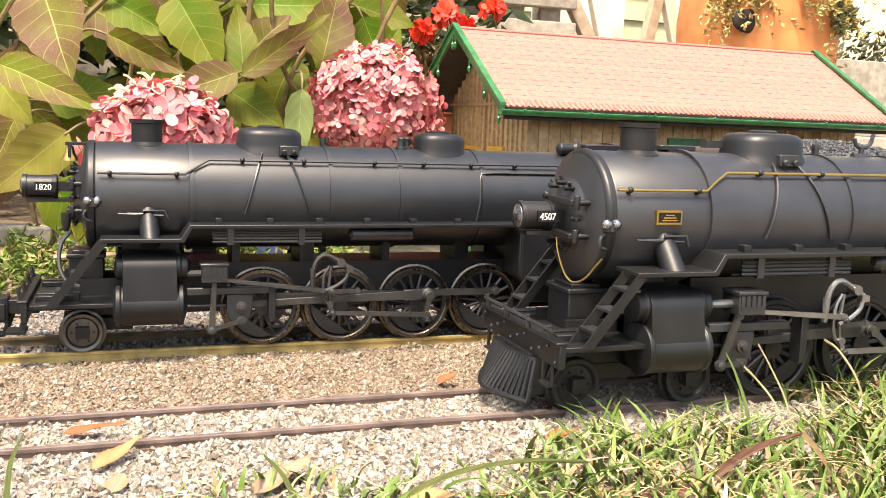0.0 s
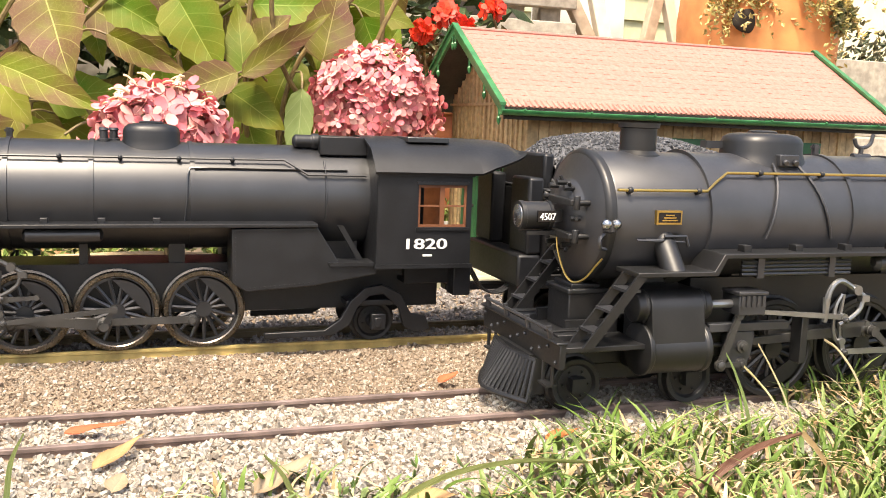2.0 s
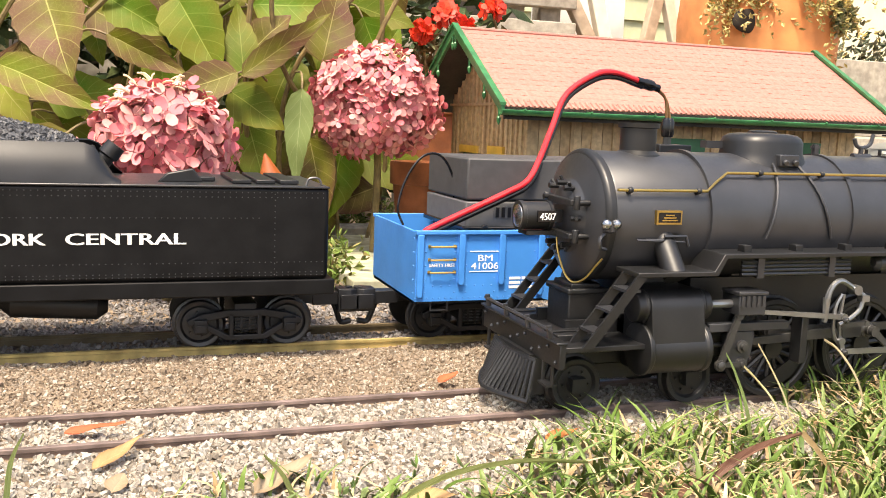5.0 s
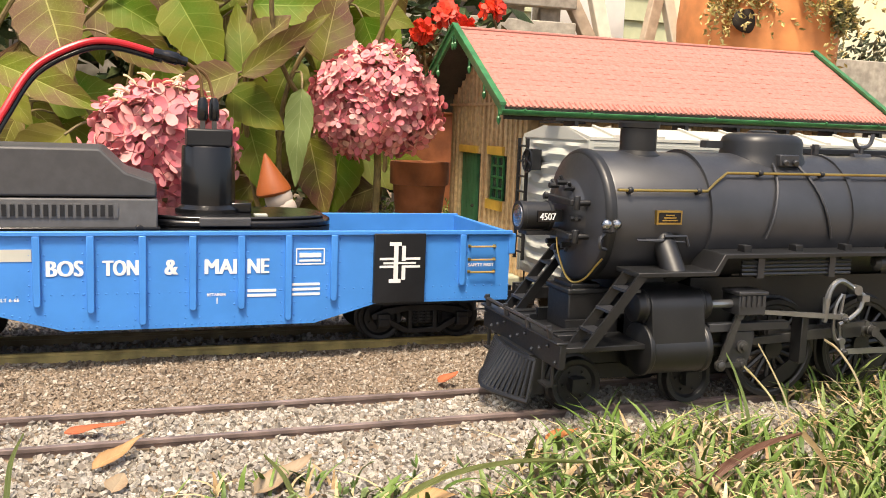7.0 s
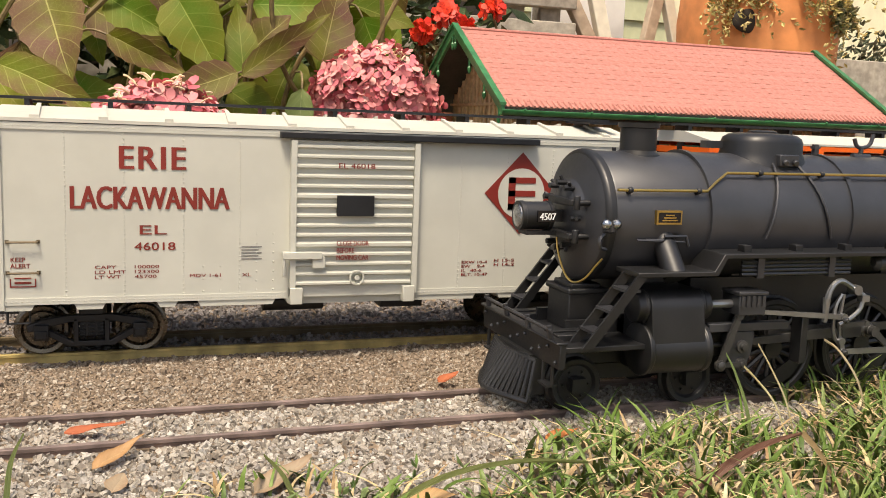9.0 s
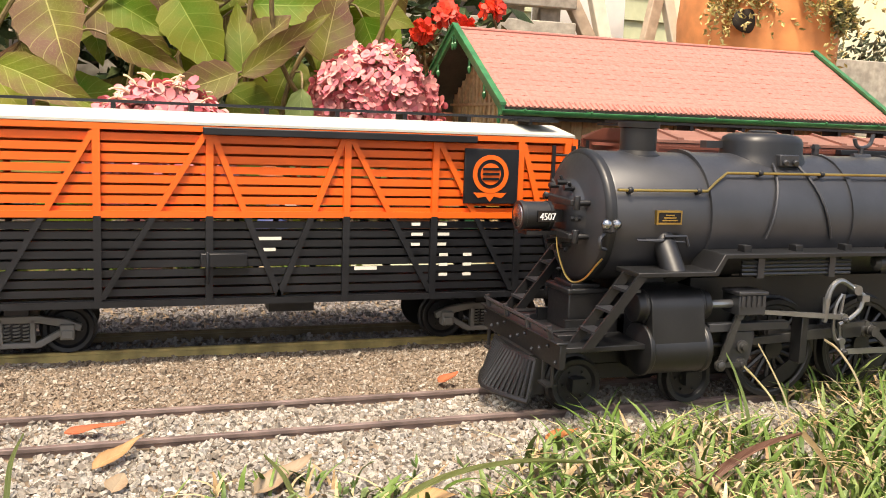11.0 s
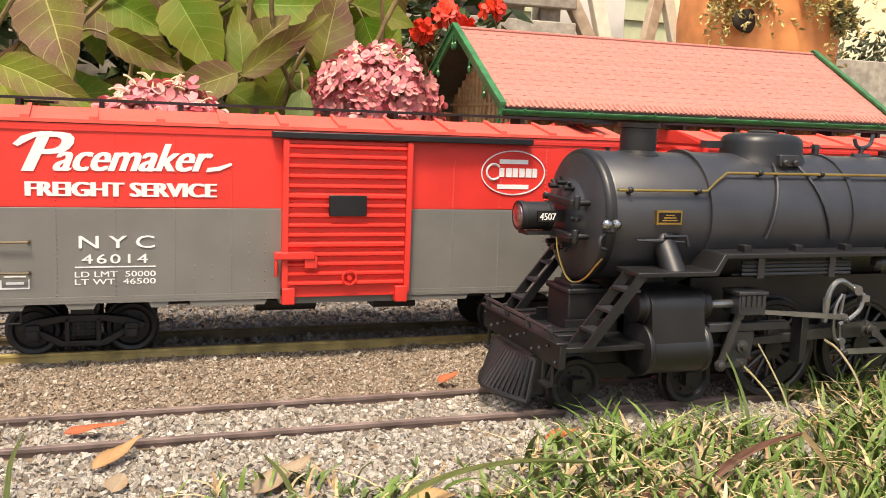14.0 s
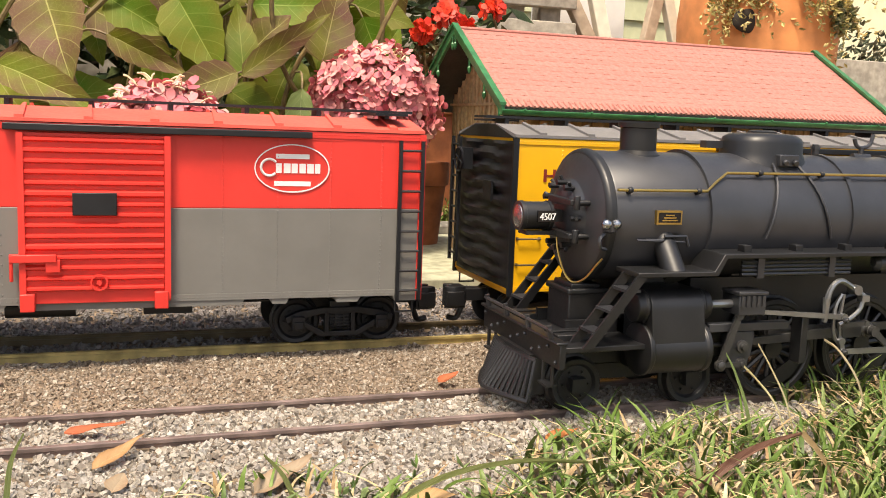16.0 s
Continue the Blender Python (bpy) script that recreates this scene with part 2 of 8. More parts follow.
def rolled(t):
    i = min(int(t * 2), 31)
    f = t * 2 - i
    a, b, c, d = ROLLED[max(i - 1, 0)], ROLLED[i], ROLLED[i + 1], ROLLED[min(i + 2, 32)]
    return 0.5 * (2 * b + (c - a) * f + (2 * a - 5 * b + 4 * c - d) * f * f + (3 * b - a - 3 * c + d) * f ** 3)


MOVING, SPINNING = [], []          # (vehicle, place in the train), (wheelset, x, z, radius)


# ---- ground, ballast and rails ----
GROUND = varied("garden_soil", [(0.24, 0.18, 0.125)], bump=0.6, scale=120, fine=0.6)
STONE_LIGHT = varied("pale_gravel", [(0.2, 0.165, 0.13), (0.36, 0.33, 0.28), (0.5, 0.47, 0.42), (0.27, 0.245, 0.22), (0.4, 0.36, 0.3), (0.17, 0.145, 0.12), (0.33, 0.29, 0.24)], bump=0.4, scale=700, fine=0.25)
STONE_BROWN = varied("brown_gravel", [(0.19, 0.14, 0.1), (0.29, 0.225, 0.165), (0.23, 0.175, 0.125), (0.45, 0.4, 0.33), (0.21, 0.16, 0.115), (0.27, 0.21, 0.155)], bump=0.4, scale=700, fine=0.3)
STONE_GREY = varied("dark_grey_gravel", [(0.13, 0.12, 0.115), (0.22, 0.2, 0.19), (0.3, 0.28, 0.27), (0.17, 0.155, 0.145)], bump=0.4, scale=700, fine=0.3)


def ground_z(x, y):
    """The lie of the land: ballast just under the rails, a hollow between the tracks, rough lawn in front."""
    z = -0.0062
    if 0.405 < y < 0.498:
        z += 0.0016 * min(1, (y - 0.405) / 0.012, (0.498 - y) / 0.012)
    if y < 0.40:
        z -= min(0.004, (0.40 - y) * 0.06)
    if 0.485 < y < 0.59:
        z += 0.0015 * math.sin((y - 0.485) / 0.105 * math.pi)
    if y > 0.66:
        z -= min(0.004, (y - 0.66) * 0.1)
    if -2 < x < 3 and y < 2.2:
        z += 0.0016 * noise.noise(Vector((x * 40, y * 40, 0))) + 0.0014 * noise.noise(Vector((x * 9, y * 9, 4)))
    return z


def build_ground():
    xs = sorted(set([-60, -20, -6, -2] + [round(-0.7 + i * 0.0125, 4) for i in range(170)] + [2, 4, 8, 25, 70]))
    ys = sorted(set([-60, -15, -4, -1] + [round(0.15 + i * 0.0125, 4) for i in range(90)] + [1.6, 2.2, 5, 15, 80]))
    verts = [(x, y, ground_z(x, y)) for y in ys for x in xs]
    n = len(xs)
    faces = [(j * n + i, j * n + i + 1, (j + 1) * n + i + 1, (j + 1) * n + i) for j in range(len(ys) - 1) for i in range(n - 1)]
    me = bpy.data.meshes.new("ground")
    me.from_pydata(verts, [], faces)
    return tagged(mesh_part("ground", me, GROUND), "bare brown garden soil under gravel and lawn", "ground", kind="structure")


build_ground()


def pebble_bed(name, count, size, region, mat, label, seed, keep=None, lift=0.0):
    """Loose angular stones strewn over region (x0, x1, y0, y1)."""
    rng = random.Random(seed)
    verts, faces = [], []
    for _ in range(count):
        x, y = rng.uniform(*region[:2]), rng.uniform(*region[2:])
        if keep and not keep(x, y, rng):
            continue
        s = size * rng.choice((0.45, 0.6, 0.75, 0.9, 1.0, 1.3)) * rng.uniform(0.8, 1.2)
        e = Euler((rng.uniform(0, 6), rng.uniform(0, 6), rng.uniform(0, 6))).to_matrix()
        c = Vector((x, y, ground_z(x, y) + lift + s * rng.uniform(-0.05, 0.3)))
        b = len(verts)
        k = Vector((rng.uniform(0.8, 1.35), rng.uniform(0.6, 1.0), rng.uniform(0.45, 0.75))) * s * 0.5
        for vx, vy, vz in ((-1, -1, -1), (1, -1, -1), (1, 1, -1), (-1, 1, -1), (-1, -1, 1), (1, -1, 1), (1, 1, 1), (-1, 1, 1)):
            j = Vector((vx * rng.uniform(0.45, 1), vy * rng.uniform(0.45, 1), vz * rng.uniform(0.45, 1)))
            verts.append(c + e @ Vector((j.x * k.x, j.y * k.y, j.z * k.z)))
        for f in ((0, 3, 2), (0, 2, 1), (4, 5, 6), (4, 6, 7), (0, 1, 5), (0, 5, 4), (2, 3, 7), (2, 7, 6), (1, 2, 6), (1, 6, 5), (0, 4, 7), (0, 7, 3)):
            faces.append([b + i for i in f])
    me = bpy.data.meshes.new(name)
    me.from_pydata(verts, [], faces)
    return tagged(mesh_part(name, me, mat, smooth=False), label, "gravel", kind="stuff")


def off_rails(x, y, rng):
    return all(abs(y - r) > 0.004 for r in (TRACK_Y - 0.0235, TRACK_Y + 0.0235, FRONT_Y - 0.0225, FRONT_Y + 0.0225))


pebble_bed("pale_ballast", 42000, 0.0031, (-0.14, 0.75, 0.35, 0.474), STONE_LIGHT, "pale crushed limestone ballast round the front track", 1, off_rails)
pebble_bed("brown_ballast", 10000, 0.003, (-0.2, 0.75, 0.474, 0.598), STONE_BROWN, "brown grit and small stones between the tracks", 2, off_rails)
pebble_bed("fine_grit", 46000, 0.0019, (-0.15, 0.5, 0.43, 0.598), STONE_BROWN, "fine brown grit worked in among the stones", 3, off_rails)
pebble_bed("grey_ballast", 20000, 0.0038, (-0.28, 0.7, 0.606, 0.83), STONE_GREY, "dark grey ballast under the rear track", 4, off_rails)


def rail(y, mat, label):
    bm = bmesh.new()
    w, h = 0.0017, 0.0084
    poly = [(y - 0.004, -h), (y + 0.004, -h), (y + 0.004, -h + 0.001), (y + 0.0007, -h + 0.0018), (y + 0.0007, -0.0026), (y + w, -0.002), (y + w, -0.0003), (y + w * 0.6, 0.0),
            (y - w * 0.6, 0.0), (y - w, -0.0003), (y - w, -0.002), (y - 0.0007, -0.0026), (y - 0.0007, -h + 0.0018), (y - 0.004, -h + 0.001)]
    prism(bm, poly, "x", -1.6, 3.6)
    tagged(part("rail", bm, mat, smooth=False), label, "rail", "track rails")


rail(TRACK_Y - 0.0235, BRASS_RAIL, "yellow brass model rail half sunk in gravel")
# same brass track: the far rail's shade is in its colour
rail(TRACK_Y + 0.0235, SHADED_BRASS, "brass model rail in dark ballast, shade given by its brown colour")
for yy in (FRONT_Y - 0.0225, FRONT_Y + 0.0225):
    rail(yy, DARK_RAIL, "dark weathered model rail on pale ballast")


# ---- freight cars ----
HW = 0.0555   # half width of a car


def wheelset(parent, x, r=0.0155, z=None, mat=STEEL):
    """An axle with two flanged wheels; turns about y."""
    z = r if z is None else z
    bm = bmesh.new()
    cyl(bm, (0, -0.03, 0), (0, 0.03, 0), 0.0022, n=10)
    for s in (-1, 1):
        turn(bm, (0, s * 0.0208, 0), (0, s * 0.0275, 0), [(0, r * 0.5), (0.0, r + 0.0016), (0.22, r + 0.0016), (0.3, r), (0.95, r * 0.985), (1, r * 0.95), (0.94, r * 0.8), (0.7, r * 0.7), (0.72, r * 0.35), (1.05, r * 0.26), (1.05, 0.001)], 32)
        for k in range(6):
            a = k * math.pi / 3
            ball(bm, (math.cos(a) * r * 0.52, s * 0.0262, math.sin(a) * r * 0.52), 0.0008, n=6, m=3)
    ob = part("wheelset", bm, mat, parent, at=pose(x, 0, z))
    SPINNING.append((ob, x, z, r))
    return ob


def freight_truck(car, x, side_mat=BLACK_MATT, wheel_mat=BLACK_MATT):
    """A cast-sideframe bogie: arched frames with springs and journal boxes, a bolster, two wheelsets."""
    bm = bmesh.new()
    box(bm, -0.007, 0.007, -0.034, 0.034, 0.012, 0.03)
    tr = part("truck", bm, BLACK_MATT, car, at=pose(x, 0, 0), bev=0.0005)
    for s in (-1, 1):
        y0, y1 = (s * 0.0305, s * 0.0355) if s > 0 else (-0.0355, -0.0305)
        bm = bmesh.new()
        prism(bm, [(-0.037, 0.0195), (-0.028, 0.0235), (-0.012, 0.026), (0.012, 0.026), (0.028, 0.0235), (0.037, 0.0195), (0.036, 0.0155), (0.026, 0.0185), (0.012, 0.0215), (-0.012, 0.0215), (-0.026, 0.0185), (-0.036, 0.0155)], "y", y0, y1)
        prism(bm, [(-0.031, 0.0165), (-0.013, 0.006), (0.013, 0.006), (0.031, 0.0165), (0.027, 0.0185), (0.011, 0.0095), (-0.011, 0.0095), (-0.027, 0.0185)], "y", y0, y1)
        for sx in (-1, 1):
            box(bm, sx * 0.009 - 0.0015, sx * 0.009 + 0.0015, y0, y1, 0.008, 0.024)
            box(bm, sx * 0.0285 - 0.0042, sx * 0.0285 + 0.0042, min(y0, s * 0.0385), max(y1, s * 0.0385), 0.011, 0.0205)
            box(bm, sx * 0.0285 - 0.0034, sx * 0.0285 + 0.0034, min(y0, s * 0.0395), max(y1, s * 0.0395), 0.012, 0.0172)
        fr = part("side_frame", bm, side_mat, tr, bev=0.0006)
        bm = bmesh.new()
        for k in (-0.0055, 0, 0.0055):
            pts = [(k + 0.0021 * math.cos(a * 0.9), s * 0.033 + 0.0021 * math.sin(a * 0.9), 0.0098 + a * 0.00031) for a in range(38)]
            tube(bm, pts, 0.0006, 5)
        part("spring", bm, side_mat, tr)
    for sx in (-1, 1):
        wheelset(tr, sx * 0.0285, mat=wheel_mat)
    return tr


def coupler(car, x, s):
    """A knuckle coupler on its draft gear; s: the way it points."""
    bm = bmesh.new()
    box(bm, min(x, x - s * 0.03), max(x, x - s * 0.03), -0.006, 0.006, 0.023, 0.031)
    box(bm, min(x, x + s * 0.02), max(x, x + s * 0.02), -0.0055, 0.0055, 0.0215, 0.0305)
    xk = x + s * 0.026
    prism(bm, [(xk - s * 0.008, -0.0075), (xk + s * 0.001, -0.0085), (xk + s * 0.0075, -0.005), (xk + s * 0.0055, -0.001), (xk, -0.001), (xk - s * 0.001, 0.003), (xk + s * 0.0055, 0.0055), (xk + s * 0.004, 0.009), (xk - s * 0.008, 0.006)], "z", 0.0165, 0.0325)
    box(bm, xk - 0.0065, xk + 0.0065, -0.0098, -0.006, 0.0185, 0.029)
    tube(bm, smooth_path([(x + s * 0.016, 0, 0.022), (x + s * 0.019, 0, 0.014), (x + s * 0.022, 0.001, 0.0075), (x + s * 0.029, 0.001, 0.0085)], 3), 0.0022, 6)
    return part("coupler", bm, BLACK_MATT, car, bev=0.0004)


def rivets(bm, pts, y, r=0.00052):
    for x, z in pts:
        for k in range(1):
            v = [bm.verts.new((x + r * math.cos(a), y, z + r * math.sin(a))) for a in (0.4, 1.66, 2.92, 4.17, 5.43)]
            t = bm.verts.new((x, y - r * 0.75, z))
            for i in range(5):
                bm.faces.new((v[i], v[(i + 1) % 5], t))


def line_pts(x0, z0, x1, z1, step=0.0028):
    n = max(2, int(math.hypot(x1 - x0, z1 - z0) / step))
    return [(x0 + (x1 - x0) * i / n, z0 + (z1 - z0) * i / n) for i in range(n + 1)]


def ladder(car, x0, x1, y0, z0, z1, rungs, mat, axis="x", name="ladder"):
    bm = bmesh.new()
    for k in range(2):
        p = (x0, x1)[k]
        if axis == "x":
            box(bm, p - 0.0011, p + 0.0011, y0 - 0.0011, y0 + 0.0011, z0, z1)
        else:
            box(bm, y0 - 0.0011, y0 + 0.0011, p - 0.0011, p + 0.0011, z0, z1)
    for i in range(rungs):
        z = z0 + (z1 - z0) * (i + 0.5) / rungs
        a, b = ((x0, y0, z), (x1, y0, z)) if axis == "x" else ((y0, x0, z), (y0, x1, z))
        cyl(bm, a, b, 0.0009, n=6)
    return part(name, bm, mat, car)


def grab_iron(car, x0, x1, z, y, mat):
    bm = bmesh.new()
    tube(bm, [(x0, y, z), (x0, y - 0.003, z), (x1, y - 0.003, z), (x1, y, z)], 0.0007, 6)
    for x in (x0, x1):
        box(bm, x - 0.001, x + 0.001, y - 0.0006, y, z - 0.001, z + 0.001)
    return part("grab_iron", bm, mat, car)


def step_iron(car, x, y, z, mat=BLACK_MATT):
    bm = bmesh.new()
    tube(bm, [(x - 0.006, y, z), (x - 0.006, y, z - 0.0115), (x + 0.006, y, z - 0.0115), (x + 0.006, y, z)], 0.0009, 6)
    part("step", bm, mat, car)


def brake_wheel(car, x, y, z, s):
    bm = bmesh.new()
    box(bm, min(x, x + s * 0.008), max(x, x + s * 0.008), y - 0.007, y + 0.007, z - 0.007, z + 0.009)
    pts = [(x + s * 0.0085, y + 0.009 * math.cos(a), z + 0.009 * math.sin(a)) for a in [k * math.pi / 8 for k in range(17)]]
    tube(bm, pts, 0.0008, 5)
    for k in range(4):
        a = k * math.pi / 2 + 0.4
        cyl(bm, (x + s * 0.0085, y, z), (x + s * 0.0085, y + 0.009 * math.cos(a), z + 0.009 * math.sin(a)), 0.0006, n=5)
    part("brake_wheel", bm, BLACK_MATT, car)


def boxcar(place, label, upper, lower, roof_mat, door_mat, end_mat, ladder_mat, wheel_mat=BLACK_MATT, side_mat=BLACK_MATT, split=0.0943, grab_mat=SHADED_BRASS):
    car = thing("boxcar", pose(place, TRACK_Y, 0), label, "freight car", "freight cars of the passing train")
    L, Z0, Z1 = 0.204, 0.037, 0.143
    halves = ((Z0, Z1, upper, "body"),) if upper is lower else ((split, Z1, upper, "upper_body"), (Z0, split, lower, "lower_body"))
    for zz0, zz1, mt, nm in halves:
        bm = bmesh.new()
        box(bm, -L, L, -HW, HW, zz0, zz1)
        part(nm, bm, mt, car, bev=0.0005)
    # panel seams with twin rivet rows, sill and eave strips
    bm = bmesh.new()
    seams = [-0.1687, -0.1361, -0.1021, -0.0685] + [0.0765 + i * 0.0335 for i in range(4)]
    for zz0, zz1, mt in ((split + 0.0005, Z1 - 0.004, upper), (Z0 + 0.004, split - 0.0005, lower)):
        for x in seams:
            bm = bmesh.new()
            rivets(bm, line_pts(x - 0.0001, zz0 + 0.001, x, zz1 - 0.001), -HW, 0.00072)
            part("panel_seam", bm, mt, car, smooth=False)
    bm = bmesh.new()
    pts = line_pts(-0.0581, 0.043, -0.0581, 0.0785, 0.0056) + line_pts(-0.0477, 0.043, -0.0477, 0.0785, 0.0056)
    pts += line_pts(-0.0905, 0.043, -0.0905, 0.0585, 0.0056) + line_pts(-0.0803, 0.043, -0.0803, 0.0585, 0.0056)
    rivets(bm, pts, -HW, 0.0007)
    part("sill_rivets", bm, lower, car, smooth=False)
    for z, mt in ((Z1 - 0.004, upper), (Z0, lower)):
        bm = bmesh.new()
        box(bm, -L - 0.0004, L + 0.0004, -HW - 0.0007, HW + 0.0007, z, z + 0.004)
        rivets(bm, line_pts(-L, z + 0.002, -0.04, z + 0.002) + line_pts(0.05, z + 0.002, L, z + 0.002), -HW - 0.0007)
        part("side_strip", bm, mt, car, smooth=False)
    for a, b in ((-L, -L + 0.018), (-0.1647, -0.147), (-0.118, -0.1055), (0.1055, 0.118), (0.147, 0.1647), (L - 0.018, L), (-0.094, -0.046), (-0.04, 0.09)):
        bm = bmesh.new()
        prism(bm, [(a + 0.002, Z0 - 0.0036), (b - 0.002, Z0 - 0.0036), (b, Z0), (a, Z0)], "y", -HW, HW)
        part("side_sill", bm, lower, car)
    # roof
    bm = bmesh.new()
    prism(bm, [(-HW - 0.0012, Z1 + 0.0005), (-HW - 0.0012, Z1 + 0.0025), (-0.02, 0.1525), (0.02, 0.1525), (HW + 0.0012, Z1 + 0.0025), (HW + 0.0012, Z1 + 0.0005)], "x", -L - 0.001, L + 0.001)
    for i in range(11):
        x = -L + 0.02 + i * (2 * L - 0.04) / 10
        for s in (-1, 1):
            v = [(x - 0.0025, s * (HW + 0.0005), Z1 + 0.0027), (x + 0.0025, s * (HW + 0.0005), Z1 + 0.0027), (x + 0.001, s * 0.02, 0.1527), (x - 0.001, s * 0.02, 0.1527)]
            loft(bm, [[Vector(p) for p in v], [Vector(p) + Vector((0, 0, 0.0016)) for p in v]])
    part("roof", bm, roof_mat, car, smooth=False)
    bm = bmesh.new()
    for s in (-1, 0, 1):
        box(bm, -L - 0.006, L + 0.006, s * 0.0072 - 0.0033, s * 0.0072 + 0.0033, 0.1565, 0.1582)
    for i in range(9):
        x = -L + 0.012 + i * (2 * L - 0.024) / 8
        box(bm, x - 0.0015, x + 0.0015, -0.0095, 0.0095, 0.152, 0.1566)
    for s in (-1, 1):
        box(bm, s * (L - 0.02) - 0.011, s * (L - 0.02) + 0.011, s * -0.05, s * -0.012, 0.1545, 0.156) if s < 0 else box(bm, L - 0.031, L - 0.009, -0.05, -0.012, 0.1545, 0.156)
    part("running_board", bm, BLACK_MATT, car, smooth=False)
    # pressed ends with rolling horizontal ribs
    for s in (-1, 1):
        bm = bmesh.new()
        n, ny = 44, 16
        grid = []
        for i in range(n + 1):
            z = Z0 + 0.002 + (Z1 - Z0 - 0.004) * i / n
            row = []
            for j in range(ny + 1):
                yv = -HW + 0.004 + (2 * HW - 0.008) * j / ny
                fade = min(1.0, j / 3, (ny - j) / 3)
                wave = 0.5 + 0.5 * math.cos((i / n * 10 + 0.15 * math.sin(j * 0.7)) * 2 * math.pi)
                row.append(bm.verts.new((s * (L + 0.0006 + 0.0034 * fade * wave * (0.25 if i in (0, n) else 1)), yv, z)))
            grid.append(row)
        for i in range(n):
            for j in range(ny):
                bm.faces.new((grid[i][j], grid[i][j + 1], grid[i + 1][j + 1], grid[i + 1][j]))
        part("end_panel", bm, end_mat, car)
        bm = bmesh.new()
        prism(bm, [(-HW, Z1), (HW, Z1), (0.02, 0.152), (-0.02, 0.152)], "x", s * L - 0.0015, s * L + 0.0015)
        part("end_gable", bm, end_mat, car)
        for yy in (-HW, HW):
            bm = bmesh.new()
            box(bm, s * L - 0.002, s * L + 0.002, yy - 0.0012, yy + 0.0012, Z0 - 0.003, Z1)
            part("corner_post", bm, end_mat, car)
        bm = bmesh.new()
        box(bm, s * (L + 0.0052) - 0.0008, s * (L + 0.0052) + 0.0008, -0.028, -0.013, 0.098, 0.112)
        part("placard_board", bm, BLACK_MATT, car)
        ladder(car, 0.034, 0.05, s * (L + 0.0075), 0.045, 0.142, 8, BLACK_MATT, axis="y")
        coupler(car, s * (L - 0.004), s)
        freight_truck(car, s * 0.156, side_mat, wheel_mat)
        for ys in (-1, 1):
            step_iron(car, s * 0.195, ys * (HW - 0.003), Z0)
    brake_wheel(car, -L - 0.004, 0.022, 0.125, -1)
    ladder(car, 0.1885, 0.2035, -HW - 0.0028, 0.034, 0.139, 8, ladder_mat)
    for z in (0.0743, 0.0562):
        grab_iron(car, -0.2, -0.1835, z, -HW, grab_mat)
    # sliding door on its rail
    bm = bmesh.new()
    box(bm, -0.038, 0.0455, -HW - 0.0032, -HW + 0.001, 0.038, 0.1375)
    door = part("door", bm, door_mat, car, bev=0.0003)
    for i in range(15):
        z = 0.047 + i * 0.0062
        tall = 0.0026 if i in (4, 9) else 0.0018
        bm = bmesh.new()
        prism(bm, [(-HW - 0.003, z - tall), (-HW - 0.0058, z - tall * 0.35), (-HW - 0.0058, z + tall * 0.35), (-HW - 0.003, z + tall)], "x", -0.0345, 0.0415)
        part("door_rib", bm, door_mat, door)
    for x in (-0.038, 0.042):
        bm = bmesh.new()
        box(bm, x, x + 0.0035, -HW - 0.0062, -HW - 0.003, 0.04, 0.1375)
        part("door_stile", bm, door_mat, door)
    bm = bmesh.new()
    box(bm, -0.009, 0.0152, -HW - 0.0075, -HW - 0.005, 0.0903, 0.1035)
    part("placard", bm, BLACK_MATT, door, bev=0.0004)
    bm = bmesh.new()
    box(bm, -0.043, -0.018, -HW - 0.0085, -HW - 0.003, 0.063, 0.0675)
    box(bm, -0.024, -0.016, -HW - 0.0075, -HW - 0.003, 0.057, 0.0645)
    tube(bm, [(-0.042, -HW - 0.007, 0.068), (-0.042, -HW - 0.007, 0.052)], 0.0012, 6)
    part("latch", bm, door_mat, door, bev=0.0004)
    bm = bmesh.new()
    tube(bm, [(0.005 + 0.0045 * math.cos(k * math.pi / 6), -HW - 0.0068, 0.0505 + 0.0045 * math.sin(k * math.pi / 6)) for k in range(13)], 0.0007, 5)
    cyl(bm, (0.005, -HW - 0.005, 0.0505), (0.005, -HW - 0.0078, 0.0505), 0.0016, n=8)
    part("hand_wheel", bm, door_mat, door)
    for x in (-0.034, 0.04):
        bm = bmesh.new()
        box(bm, x - 0.004, x + 0.004, -HW - 0.0075, -HW, 0.034, 0.0445)
        part("door_bracket", bm, door_mat, door, bev=0.0005)
    bm = bmesh.new()
    box(bm, -0.0447, 0.13, -HW - 0.0068, -HW, 0.1385, 0.1425)
    part("door_rail", bm, BLACK_MATT, car, bev=0.0005)
    bm = bmesh.new()
    box(bm, -0.12, 0.12, -0.008, 0.008, 0.028, 0.037)
    box(bm, 0.03, 0.06, -0.03, -0.012, 0.024, 0.036)
    cyl(bm, (-0.05, -0.025, 0.029), (-0.01, -0.025, 0.029), 0.006, n=12)
    tube(bm, [(-0.11, -0.03, 0.031), (0.11, -0.03, 0.031)], 0.001, 6)
    part("underframe", bm, BLACK_MATT, car)
    MOVING.append((car, place))
    return car


